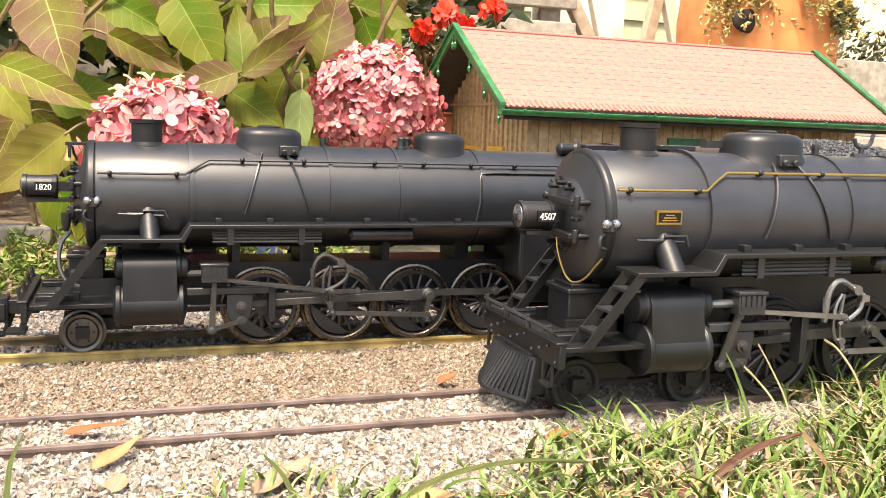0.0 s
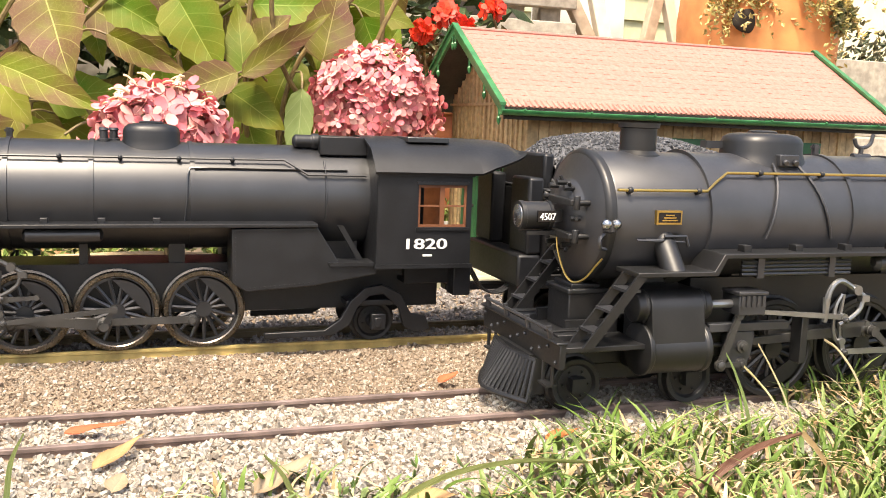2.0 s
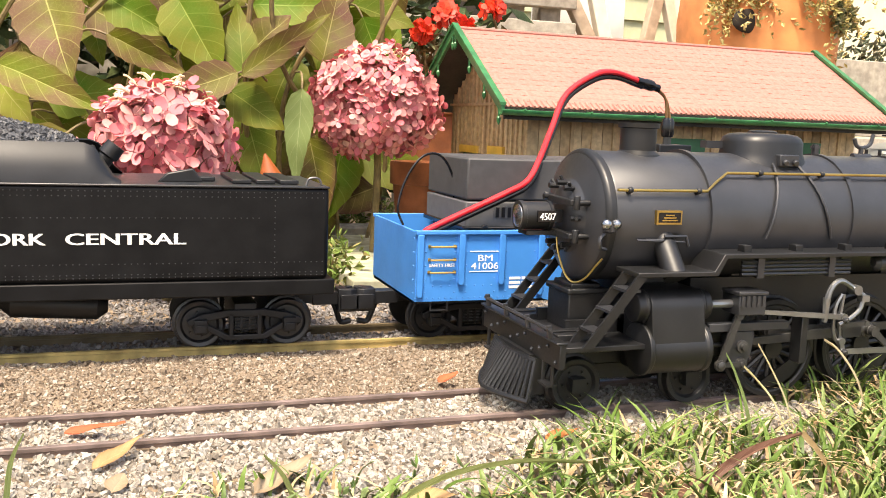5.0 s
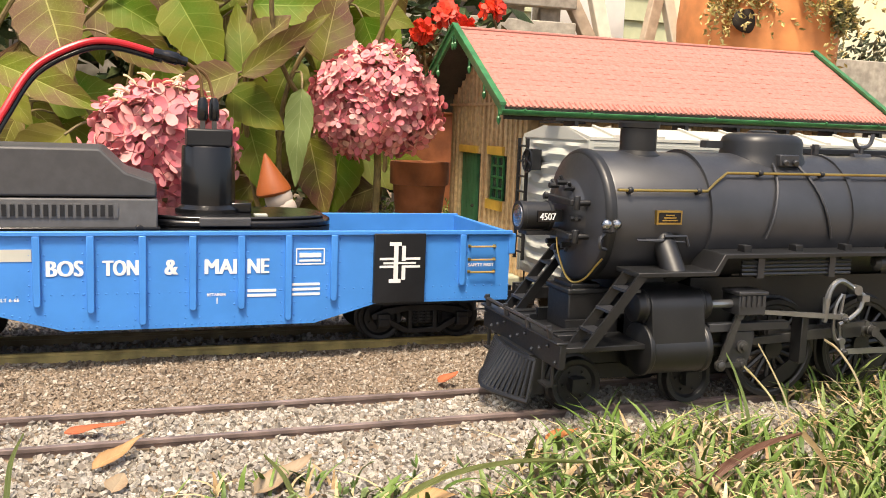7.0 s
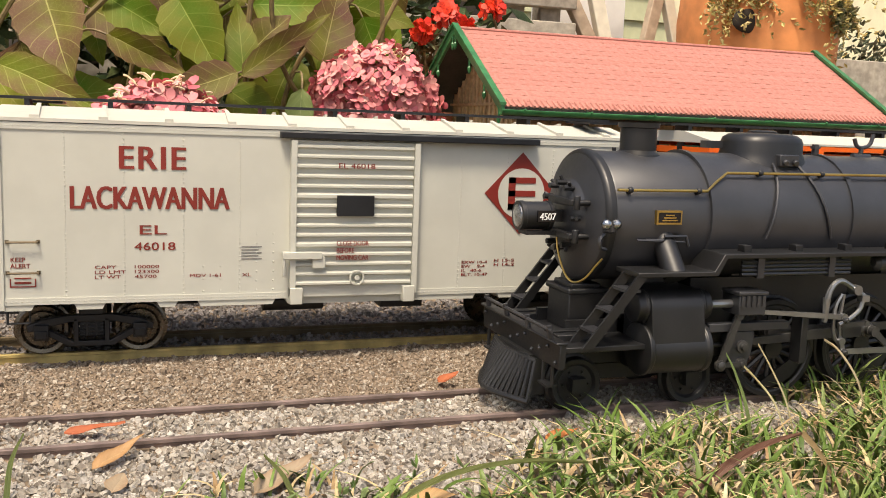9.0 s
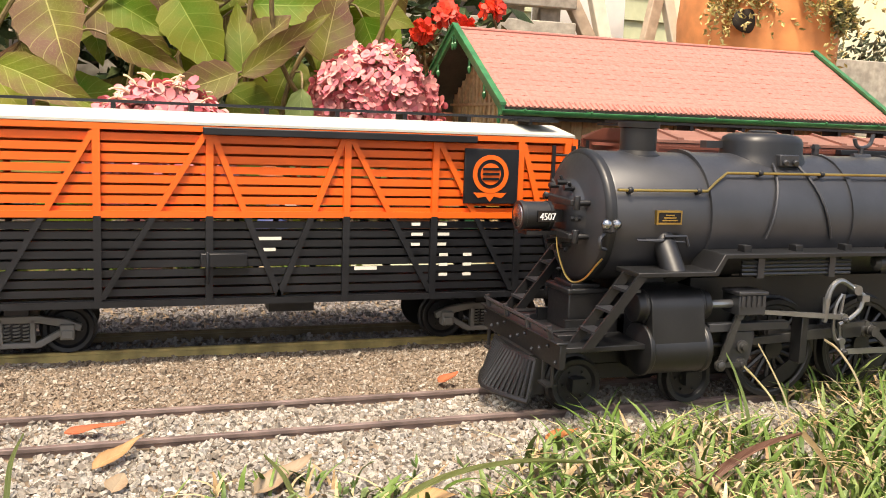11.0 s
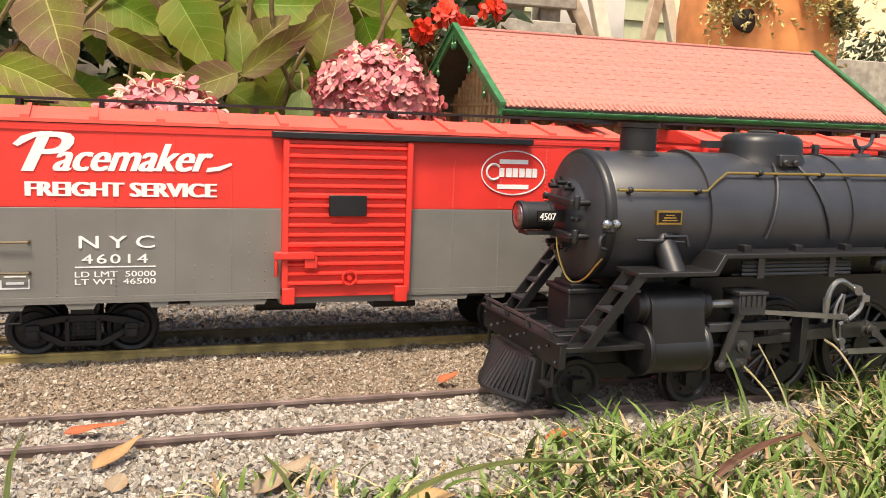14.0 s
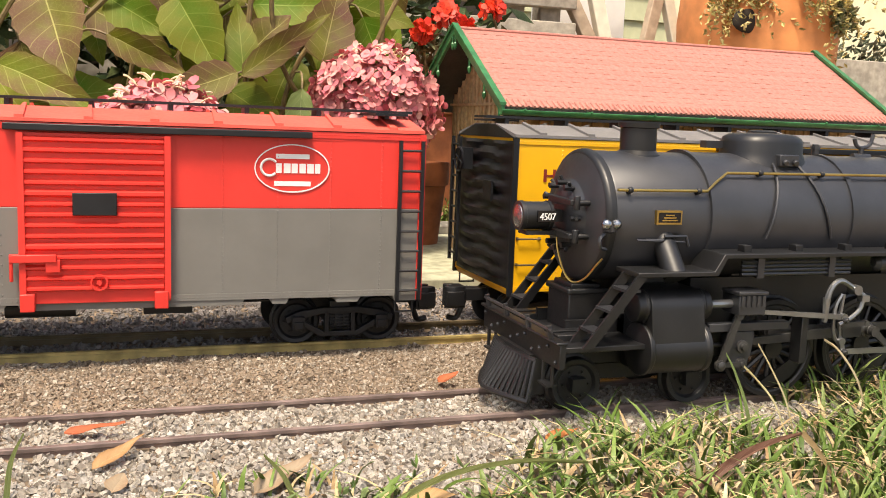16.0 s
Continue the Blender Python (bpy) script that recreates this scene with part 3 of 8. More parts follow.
YF = -HW - 0.00002
el = boxcar(-1.4569, "off-white steel boxcar with maroon lettering, black roof walk", CAR_WHITE, CAR_WHITE, ROOF_WHITE, CAR_WHITE, CAR_WHITE, BLACK_MATT, wheel_mat=TYRE)
words("ERIE", -0.1383, 0.1174, 0.0372, 0.0134, YF, MAROON, el, space=1.15, bold=0.032)
words("LACKAWANNA", -0.1655, 0.0935, 0.0902, 0.0135, YF, MAROON, el, bold=0.032)
words("EL", -0.1275, 0.0783, 0.0155, 0.0055, YF, MAROON, el, bold=0.01)
words("46018", -0.1305, 0.0687, 0.0235, 0.0048, YF, MAROON, el)
words("KEEP\nALERT", -0.1985, 0.0588, 0.0105, 0.0062, YF, MAROON, el)
words("CAPY", -0.153, 0.0577, 0.012, 0.002, YF, MAROON, el)
words("LD LMT", -0.153, 0.0547, 0.0175, 0.002, YF, MAROON, el)
words("LT WT", -0.153, 0.0517, 0.0145, 0.002, YF, MAROON, el)
words("100000", -0.1305, 0.0577, 0.014, 0.002, YF, MAROON, el)
words("123300", -0.1305, 0.0547, 0.014, 0.002, YF, MAROON, el)
words("45700", -0.1305, 0.0517, 0.0125, 0.002, YF, MAROON, el)
words("MDV 1-61", -0.0985, 0.0517, 0.0185, 0.002, YF, MAROON, el)
words("XL", -0.067, 0.0517, 0.0055, 0.002, YF, MAROON, el)
words("EL 46018", -0.008, 0.1205, 0.0235, 0.0032, YF - 0.0058, MAROON, el)
words("CLOSE DOOR\nBEFORE\nMOVING CAR", -0.0085, 0.062, 0.021, 0.0125, YF - 0.0058, MAROON, el)
bars([(-0.0675, 0.0625 + i * 0.0019, 0.0125 - 0.002 * (i % 2), 0.0005) for i in range(5)], YF, ROOF_GREY, el)
words("EXW 10-4\nEW    9-4\nIL   40-6\nBLT. 10-47", 0.079, 0.049, 0.019, 0.0105, YF, MAROON, el)
words("H 15-5\nH 14-2", 0.1025, 0.0555, 0.015, 0.005, YF, MAROON, el)
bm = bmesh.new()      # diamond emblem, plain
for (cx, cz, a, b) in ((0.1203, 0.1055, 0.0268, 0.028),):
    outer = [(cx - a, cz), (cx, cz - b), (cx + a, cz), (cx, cz + b)]
    prism(bm, outer, "y", YF - 0.0006, YF + 0.0003)
part("emblem", bm, MAROON, el)
bm = bmesh.new()
cyl(bm, (0.1203, YF + 0.0002, 0.1055), (0.1203, YF - 0.0008, 0.1055), 0.0172, n=40)
ring = part("emblem_disc", bm, CAR_WHITE, el)
bm = bmesh.new()
box(bm, 0.1105, 0.1155, YF - 0.0012, YF, 0.0945, 0.1165)
for z in (0.0945, 0.1035, 0.1125):
    box(bm, 0.1105, 0.1305, YF - 0.0012, YF, z, z + 0.004)
part("emblem_bars", bm, MAROON, el)
bars([(-0.199, 0.0475, 0.014, 0.0007), (-0.199, 0.0475, 0.0007, 0.005), (-0.1857, 0.0475, 0.0007, 0.005), (-0.1965, 0.0525, 0.009, 0.0007), (-0.1965, 0.0495, 0.009, 0.0012)], YF, MAROON, el, "emblem_small")

dlw = boxcar(-0.5083, "brown steel boxcar with white lettering, black roof walk", CAR_BROWN, CAR_BROWN, ROOF_BROWN, CAR_BROWN, CAR_BROWN, DARK_BROWN, wheel_mat=BLACK_MATT, side_mat=CAR_GREY)
words("LACKAWANNA", -0.1789, 0.1072, 0.1075, 0.02, YF, WHITE, dlw, space=1.1, bold=0.026)
words("D.L.&W.", -0.1726, 0.0798, 0.043, 0.007, YF, WHITE, dlw, bold=0.045)
words("46012", -0.1675, 0.069, 0.0325, 0.0064, YF, WHITE, dlw, space=1.15, bold=0.032)
bars([(-0.1807, 0.0884, 0.0577, 0.0006), (-0.1807, 0.0665, 0.0577, 0.0006)], YF, WHITE, dlw)
bars([(-0.1555 + c * 0.027, 0.0575 - r * 0.0036, 0.012 + 0.002 * (r % 2), 0.0019) for c in (0, 1) for r in (0, 1, 2)] + [(-0.094, 0.0505, 0.017, 0.0016)], YF, WHITE, dlw)
words("The Route", 0.0894, 0.124, 0.0399, 0.0068, YF, WHITE, dlw, bold=0.032)
words("of", 0.1045, 0.1145, 0.0085, 0.0065, YF, WHITE, dlw, bold=0.032)
# slanting name in plain blocks, its first and seventh taller
for x, w, tall in ((0.0845, 0.0102, 1), (0.0962, 0.0062, 0), (0.1028, 0.0062, 0), (0.1094, 0.0056, 0), (0.1156, 0.0066, 0), (0.1228, 0.0062, 0), (0.1298, 0.0086, 1), (0.1388, 0.0064, 0), (0.1458, 0.0064, 0), (0.1526, 0.0074, 0)):
    zb = 0.0866 + (x - 0.0962) * 0.39 - (0.0006 if tall else 0)
    zt = zb + (0.0205 if tall else 0.0145)
    zb, zt = (0.0827, 0.1022) if x < 0.09 else (zb, zt)
    w *= 0.86
    bm = bmesh.new()
    prism(bm, [(x, zb), (x + w, zb + w * 0.385), (x + w, zt + w * 0.385), (x, zt)], "y", YF - 0.0004, YF)
    part("name_block", bm, WHITE, dlw, smooth=False)
bars([(0.046, 0.0625 - i * 0.0028, w, 0.0011) for i, w in enumerate((0.024, 0.019, 0.018, 0.016))] + [(0.106, 0.0505, 0.016, 0.002)]
     + [(0.128 + c * 0.0155, 0.0655 - r * 0.0033, (0.006, 0.012)[c], 0.0019) for c in (0, 1) for r in range(5)], YF, WHITE, dlw)


def pacemaker(place):
    car = boxcar(place, "red over grey steel boxcar with white lettering, corrugated red door", CAR_RED, CAR_GREY, ROOF_RED, CAR_RED, CAR_RED, BLACK_MATT)
    words("P", -0.1855, 0.1152, 0.0265, 0.0228, YF, WHITE, car, bold=0.04, slant=0.35)
    bm = bmesh.new()
    prism(bm, [(-0.1906, 0.1305), (-0.186, 0.135), (-0.179, 0.1375), (-0.17, 0.1383), (-0.17, 0.1362), (-0.179, 0.1345), (-0.188, 0.1292)], "y", YF - 0.0006, YF)
    part("script_flourish", bm, WHITE, car, smooth=False)
    words("acemaker", -0.169, 0.1155, 0.0885, 0.0165, YF, WHITE, car, bold=0.042, slant=0.4, rise=0.001)
    bm = bmesh.new()
    prism(bm, [(-0.084, 0.1163), (-0.076, 0.1172), (-0.0684, 0.1208), (-0.069, 0.1222), (-0.077, 0.1196), (-0.083, 0.1188)], "y", YF - 0.0006, YF)
    part("script_flourish", bm, WHITE, car, smooth=False)
    words("FREIGHT SERVICE", -0.184, 0.1009, 0.1057, 0.0084, YF, WHITE, car, bold=0.085)
    words("NYC", -0.1565, 0.0701, 0.0424, 0.0075, YF, WHITE, car, space=1.5, bold=0.012)
    words("46014", -0.155, 0.0609, 0.037, 0.0056, YF, WHITE, car, space=1.2, bold=0.015)
    bars([(-0.159, 0.0585, 0.0455, 0.0007)], YF, WHITE, car)
    words("LD LMT  50000", -0.159, 0.0528, 0.0455, 0.0034, YF, WHITE, car, bold=0.015)
    words("LT WT  46500", -0.159, 0.0483, 0.0455, 0.0034, YF, WHITE, car, bold=0.015)
    bm = bmesh.new()     # oval emblem, plain shapes
    for r0, r1 in ((1.0, 0.93),):
        n = 48
        o = [(0.1188 + 0.0232 * math.cos(2 * math.pi * k / n), 0.1195 + 0.0148 * math.sin(2 * math.pi * k / n)) for k in range(n)]
        tube(bm, [(p[0], YF - 0.0004, p[1]) for p in o + o[:1]], 0.0005, 4)
    box(bm, 0.1085, 0.1295, YF - 0.0003, YF, 0.1255, 0.1285)
    box(bm, 0.1075, 0.1305, YF - 0.0003, YF, 0.1085, 0.1115)
    for i, w in enumerate((0.0036, 0.0042, 0.0038, 0.004, 0.0042, 0.0034)):
        x = 0.1085 + i * 0.0049
        prism(bm, [(x, 0.1166), (x + w, 0.1166), (x + w, 0.1226), (x, 0.1226)], "y", YF - 0.0004, YF)
    tube(bm, [(0.1045 + 0.0052 * math.cos(a), YF - 0.0004, 0.12 + 0.0052 * math.sin(a)) for a in [0.7 + k * 0.4 for k in range(13)]], 0.0008, 4)
    part("emblem", bm, WHITE, car, smooth=False)
    bars([(0.1285, 0.1375, 0.023, 0.0007)], YF, CAR_RED, car, "route_board")
    bars([(-0.199, 0.0465, 0.0155, 0.0007), (-0.197, 0.0535, 0.0115, 0.0007), (-0.199, 0.0465, 0.0007, 0.0055), (-0.1842, 0.0465, 0.0007, 0.0055), (-0.196, 0.0492, 0.0095, 0.0014)], YF, WHITE, car, "emblem_small")
    return car


pacemaker(-0.034)
pacemaker(0.4403)
yel = boxcar(0.9146, "bright yellow boxcar with black ends and grey roof", CAR_YELLOW, CAR_YELLOW, ROOF_GREY, CAR_YELLOW, BLACK_MATT, CAR_YELLOW)
words("HO", -0.182, 0.1135, 0.021, 0.009, YF, MAROON, yel, bold=0.032)


# ---- stock car ----
def stock_car(place):
    car = thing("stock_car", pose(place, TRACK_Y, 0), "orange over black slatted stock car with black emblem board", "freight car", "freight cars of the passing train")
    L, Z0, Z1, SP = 0.204, 0.034, 0.1435, 0.0895
    bm = bmesh.new()
    box(bm, -L, L, -HW + 0.003, HW - 0.003, 0.034, 0.0385)
    for x in (-0.2035, 0.2015):
        box(bm, x, x + 0.002, -HW + 0.004, HW - 0.004, Z0, SP)
    part("floor", bm, BLACK_MATT, car)
    slat = {}
    def slat_mesh(x0, x1, h):
        key = (round(x1 - x0, 4), h)
        if key not in slat:
            b = bmesh.new()
            box(b, 0, x1 - x0, -0.001, 0.001, 0, h)
            bmesh.ops.recalc_face_normals(b, faces=b.faces)
            me = bpy.data.meshes.new("slat")
            b.to_mesh(me)
            b.free()
            slat[key] = me
        return slat[key]
    for s in (-1, 1):
        for i in range(9):
            z = 0.0405 + i * 0.00585 if i < 8 else 0.0
            if i < 8:
                o = mesh_part("slat", slat_mesh(-L, L, 0.0043).copy() if False else slat_mesh(-L, L, 0.0043), [], car, at=pose(-L, s * (HW - 0.0025), z), smooth=False)
                o.data.materials.append(BLACK_MATT) if not o.data.materials else None
        for i in range(8):
            z = 0.0905 + i * 0.0062
            o = mesh_part("slat", slat_mesh(-L, L, 0.0046), [], car, at=pose(-L, s * (HW - 0.0025), z), smooth=False)
            o.data.materials.append(CAR_ORANGE) if not o.data.materials else None
        for x in (-0.2, -0.165, -0.105, -0.0405, 0.0451, 0.1045, 0.1652, 0.2):
            for z0, z1, mt in ((Z0, SP, BLACK_MATT), (SP, Z1 - 0.003, CAR_ORANGE)):
                bm = bmesh.new()
                box(bm, x - 0.0022, x + 0.0022, s * HW - 0.0015, s * HW + 0.0015, z0, z1)
                part("post", bm, mt, car)
        for xa, xb in ((0.0475, 0.103), (0.1065, 0.162), (-0.043, -0.103), (-0.1065, -0.163), (0.167, 0.198), (-0.0385, 0.0025), (0.043, 0.0025)):
            for z0, z1, mt in ((Z0 + 0.005, SP, BLACK_MATT), (SP, Z1 - 0.004, CAR_ORANGE)):
                f = lambda z: xa + (xb - xa) * (Z1 - 0.004 - z) / (Z1 - 0.009 - Z0)
                bm = bmesh.new()
                prism(bm, [(f(z0) - 0.002, z0), (f(z0) + 0.002, z0), (f(z1) + 0.002, z1), (f(z1) - 0.002, z1)], "y", s * HW - 0.001, s * HW + 0.001)
                part("brace", bm, mt, car)
        for z, mt in ((Z1 - 0.003, CAR_ORANGE), (SP - 0.001, CAR_ORANGE), (Z0, BLACK_MATT)):
            bm = bmesh.new()
            box(bm, -L, L, s * HW - 0.0012, s * HW + 0.0012, z, z + 0.004)
            part("rail", bm, mt, car)
    for s in (-1, 1):
        for k in range(15):
            z = 0.0405 + k * 0.0068
            bm = bmesh.new()
            box(bm, s * L - 0.001, s * L + 0.001, -HW, HW, z, z + 0.0048)
            part("end_slat", bm, BLACK_MATT if z < SP else CAR_ORANGE, car)
        for yy in (-HW, -0.018, 0.018, HW):
            bm = bmesh.new()
            box(bm, s * (L + 0.001) - 0.002, s * (L + 0.001) + 0.002, yy - 0.002, yy + 0.002, Z0, Z1)
            part("end_post", bm, CAR_ORANGE if abs(yy) > 0.05 else BLACK_MATT, car)
        coupler(car, s * (L - 0.004), s)
        freight_truck(car, s * 0.152, CAR_GREY)
        ladder(car, 0.034, 0.05, s * (L + 0.0075), 0.045, 0.142, 8, BLACK_MATT, axis="y")
    bm = bmesh.new()
    prism(bm, [(-HW - 0.0012, Z1 + 0.0005), (-HW - 0.0012, Z1 + 0.0025), (-0.02, 0.1525), (0.02, 0.1525), (HW + 0.0012, Z1 + 0.0025), (HW + 0.0012, Z1 + 0.0005)], "x", -L - 0.001, L + 0.001)
    part("roof", bm, ROOF_WHITE, car, smooth=False)
    bm = bmesh.new()
    for s in (-1, 0, 1):
        box(bm, -L - 0.006, L + 0.006, s * 0.0072 - 0.0033, s * 0.0072 + 0.0033, 0.1565, 0.1582)
    for i in range(9):
        x = -L + 0.012 + i * (2 * L - 0.024) / 8
        box(bm, x - 0.0015, x + 0.0015, -0.0095, 0.0095, 0.152, 0.1566)
    box(bm, L - 0.031, L - 0.009, -0.05, -0.012, 0.1545, 0.156)
    part("running_board", bm, BLACK_MATT, car, smooth=False)
    ladder(car, 0.1885, 0.2035, -HW - 0.0028, 0.034, 0.139, 8, BLACK_MATT)
    bm = bmesh.new()
    box(bm, -0.0447, 0.131, -HW - 0.0068, -HW, 0.139, 0.1435)
    part("door_rail", bm, BLACK_MATT, car, bev=0.0005)
    bm = bmesh.new()
    box(bm, 0.1239, 0.1627, -HW - 0.003, -HW - 0.001, 0.0986, 0.1353)
    board = part("emblem_board", bm, BLACK_MATT, car, bev=0.0004)
    bm = bmesh.new()
    for r0, r1 in ((0.0128, 0.0098), (0.0072, 0.0)):
        turn(bm, (0.1425, -HW - 0.0028, 0.1185), (0.1425, -HW - 0.0036, 0.1185), [(0, r0), (1, r0), (1, max(r1, 0.0005)), (0, max(r1, 0.0005))], 36, True)
    prism(bm, [(0.1305, 0.106), (0.1545, 0.106), (0.151, 0.1025), (0.1455, 0.1035), (0.1425, 0.1), (0.1395, 0.1035), (0.134, 0.1025)], "y", -HW - 0.0034, -HW - 0.003)
    part("emblem", bm, CAR_ORANGE, board, smooth=False)
    bm = bmesh.new()
    for i in range(3):
        box(bm, 0.1365, 0.1485, -HW - 0.0042, -HW - 0.003, 0.1145 + i * 0.0033, 0.1162 + i * 0.0033)
    part("emblem_bars", bm, BLACK_MATT, board)
    bars([(0.089 + c * 0.0185, 0.0835 - r * 0.0067, 0.006 + 0.002 * (r % 2), 0.002) for c in (0, 1) for r in range(3)] + [(0.109 + c * 0.017, 0.063 - r * 0.0067, 0.006, 0.002) for c in (0, 1) for r in range(3)] + [(0.051, 0.0545, 0.015, 0.0024), (-0.012, 0.0745, 0.0155, 0.002), (-0.009, 0.0675, 0.009, 0.002)], -HW - 0.0005, IVORY, car)
    bm = bmesh.new()
    box(bm, -0.046, -0.018, -HW - 0.006, -HW, 0.0585, 0.067)
    tube(bm, [(-0.042, -HW - 0.006, 0.068), (-0.042, -HW - 0.006, 0.048)], 0.0012, 6)
    part("latch", bm, BLACK_MATT, car, bev=0.0006)
    bm = bmesh.new()
    box(bm, -0.12, 0.12, -0.008, 0.008, 0.026, 0.034)
    box(bm, 0.0, 0.03, -0.03, -0.012, 0.023, 0.034)
    tube(bm, [(-0.11, -0.03, 0.03), (0.11, -0.03, 0.03)], 0.001, 6)
    part("underframe", bm, BLACK_MATT, car)
    MOVING.append((car, place))


stock_car(-0.9826)

# ---- blue gondola and its load ----
GP = -1.93
RED_CABLE = paint("red_cable", (0.62, 0.02, 0.03), 0.35, vary=0.05)
BOX_GREY = paint("moulded_dark_grey", (0.055, 0.055, 0.058), 0.55, vary=0.1, scale=150)
BOX_MID = paint("moulded_grey", (0.1, 0.1, 0.104), 0.55, vary=0.1, scale=150)
COPPER = paint("bare_copper_lead", (0.25, 0.14, 0.06), 0.45, metal=0.6)


def gondola(place):
    car = thing("gondola", pose(place, TRACK_Y, 0), "blue open gondola with fishbelly sides and one black panel", "freight car", "freight cars of the passing train")
    a, b = -0.2066, 0.2115
    zb = lambda x: 0.0202 if -0.0715 < x < 0.0765 else (0.032 if x < -0.113 or x > 0.118 else 0.0202 + 0.0118 * ((-0.0715 - x) if x < 0 else (x - 0.0765)) / 0.0415)
    for s in (-1, 1):
        y0, y1 = (s * HW, s * (HW - 0.0022)) if s > 0 else (-HW, -HW + 0.0022)
        bm = bmesh.new()
        prism(bm, [(a, 0.032), (-0.113, 0.032), (-0.0715, 0.0202), (0.0765, 0.0202), (0.118, 0.032), (b, 0.032), (b, 0.078), (a, 0.078)], "y", min(y0, y1), max(y0, y1))
        side = part("side", bm, GONDOLA_BLUE, car)
        bm = bmesh.new()
        box(bm, a - 0.001, b + 0.001, s * HW - 0.0022, s * HW + 0.0022, 0.0775, 0.0802)
        part("top_rail", bm, GONDOLA_BLUE, car, bev=0.0004)
        if s > 0:
            continue
        xs = [-0.2042 + i * 0.0293 for i in range(14)]
        for i, x in enumerate(xs):
            bm = bmesh.new()
            z0 = zb(x) + (0.003 if i % 3 == 0 else 0.011)
            w = 0.0021
            prism(bm, [(x - w, z0 + 0.0012), (x - w * 0.5, z0), (x + w * 0.5, z0), (x + w, z0 + 0.0012), (x + w, 0.0775), (x - w, 0.0775)], "y", -HW - 0.0026, -HW)
            part("side_post", bm, GONDOLA_BLUE, car, bev=0.0004)
        bm = bmesh.new()
        pts = []
        for x in xs:
            pts += line_pts(x - 0.0042, zb(x) + 0.006, x - 0.0042, 0.075, 0.0075) + line_pts(x + 0.0042, zb(x) + 0.006, x + 0.0042, 0.075, 0.0075)
        for xa, xb in ((a, -0.113), (-0.113, -0.0715), (-0.0715, 0.0765), (0.0765, 0.118), (0.118, b)):
            pts += line_pts(xa, zb(xa + 1e-4) + 0.0022, xb, zb(xb - 1e-4) + 0.0022, 0.0042)
        pts += line_pts(a, 0.0425, b, 0.0425, 0.006)
        rivets(bm, pts, -HW, 0.0007)
        tagged(part("rivets", bm, GONDOLA_BLUE, car, smooth=False), kind="stuff")
        bm = bmesh.new()
        prism(bm, [(0.1149, 0.0325), (0.1499, 0.0325), (0.1499, 0.0785), (0.1149, 0.0785)], "y", -HW - 0.0034, -HW)
        part("black_panel", bm, BLACK_MATT, car, bev=0.0004)
    for x in (a, b - 0.002):
        bm = bmesh.new()
        box(bm, x, x + 0.002, -HW + 0.002, HW - 0.002, 0.03, 0.079)
        part("end", bm, GONDOLA_BLUE, car, bev=0.0003)
    bm = bmesh.new()
    box(bm, a, b, -HW + 0.002, HW - 0.002, 0.03, 0.032)
    part("floor", bm, BLACK_MATT, car)
    bm = bmesh.new()
    for x, w in ((b - 0.001, 0.005),):
        box(bm, x, x + w, -HW - 0.001, -HW + 0.012, 0.064, 0.078)
        box(bm, x, x + w * 0.6, -HW, HW, 0.073, 0.079)
    part("corner_gusset", bm, GONDOLA_BLUE, car, bev=0.0006)
    for x0 in (-0.1975, 0.182):
        for z in (0.052, 0.0605, 0.0695):
            grab_iron(car, x0, x0 + 0.018, z, -HW, BRASS)
    for x in (-0.189, 0.1945):
        step_iron(car, x, -HW + 0.002, 0.037)
    for s in (-1, 1):
        coupler(car, s * 0.203, s)
        freight_truck(car, s * 0.157)
    Y = -HW - 0.00002
    for tx, xx, ww in (("BOS", -0.0815, 0.0195), ("TON", -0.0505, 0.0195), ("&", -0.0152, 0.007), ("MAI", 0.0085, 0.0185), ("NE", 0.0345, 0.0125)):
        words(tx, xx, 0.0535, ww, 0.0092, Y, WHITE, car, bold=0.045)
    words("BM", -0.1625, 0.0592, 0.0105, 0.0042, Y, WHITE, car, bold=0.01)
    words("41006", -0.1675, 0.0535, 0.02, 0.0046, Y, WHITE, car, bold=0.01)
    words("SAFETY FIRST", -0.1975, 0.0555, 0.0185, 0.0022, Y, WHITE, car, bold=0.032)
    words("SAFETY FIRST", 0.1815, 0.0555, 0.0185, 0.0022, Y, WHITE, car, bold=0.032)
    words("RETAINER", 0.0095, 0.0395, 0.0115, 0.0018, Y, WHITE, car, bold=0.032)
    words("BLT 6-66", -0.108, 0.039, 0.0115, 0.002, Y, WHITE, car, bold=0.032)
    bars([(-0.1685, 0.0655, 0.0215, 0.0006), (-0.1685, 0.0517, 0.0215, 0.0006), (0.0152, 0.0345, 0.0006, 0.004)]
         + [(-0.139 + c * 0.0095, 0.046 - r * 0.0031, 0.0085, 0.0018) for c in (0, 1) for r in range(3)]
         + [(0.034, 0.0415 - r * 0.003, 0.018, 0.0017) for r in range(2)] + [(0.062, 0.045 - r * 0.0032, 0.018, 0.0016) for r in range(3)], Y, WHITE, car)
    bars([(0.0643, 0.0585, 0.0185, 0.0007), (0.0643, 0.0683, 0.0185, 0.0007), (0.0643, 0.0585, 0.0007, 0.0105), (0.0821, 0.0585, 0.0007, 0.0105), (0.0665, 0.0632, 0.014, 0.0028), (0.0665, 0.0605, 0.014, 0.0012)], Y, WHITE, car, "emblem_small")
    bars([(-0.109, 0.0625, 0.0195, 0.0072)], Y, CAR_WHITE, car, "plate")
    yb = -HW - 0.00342
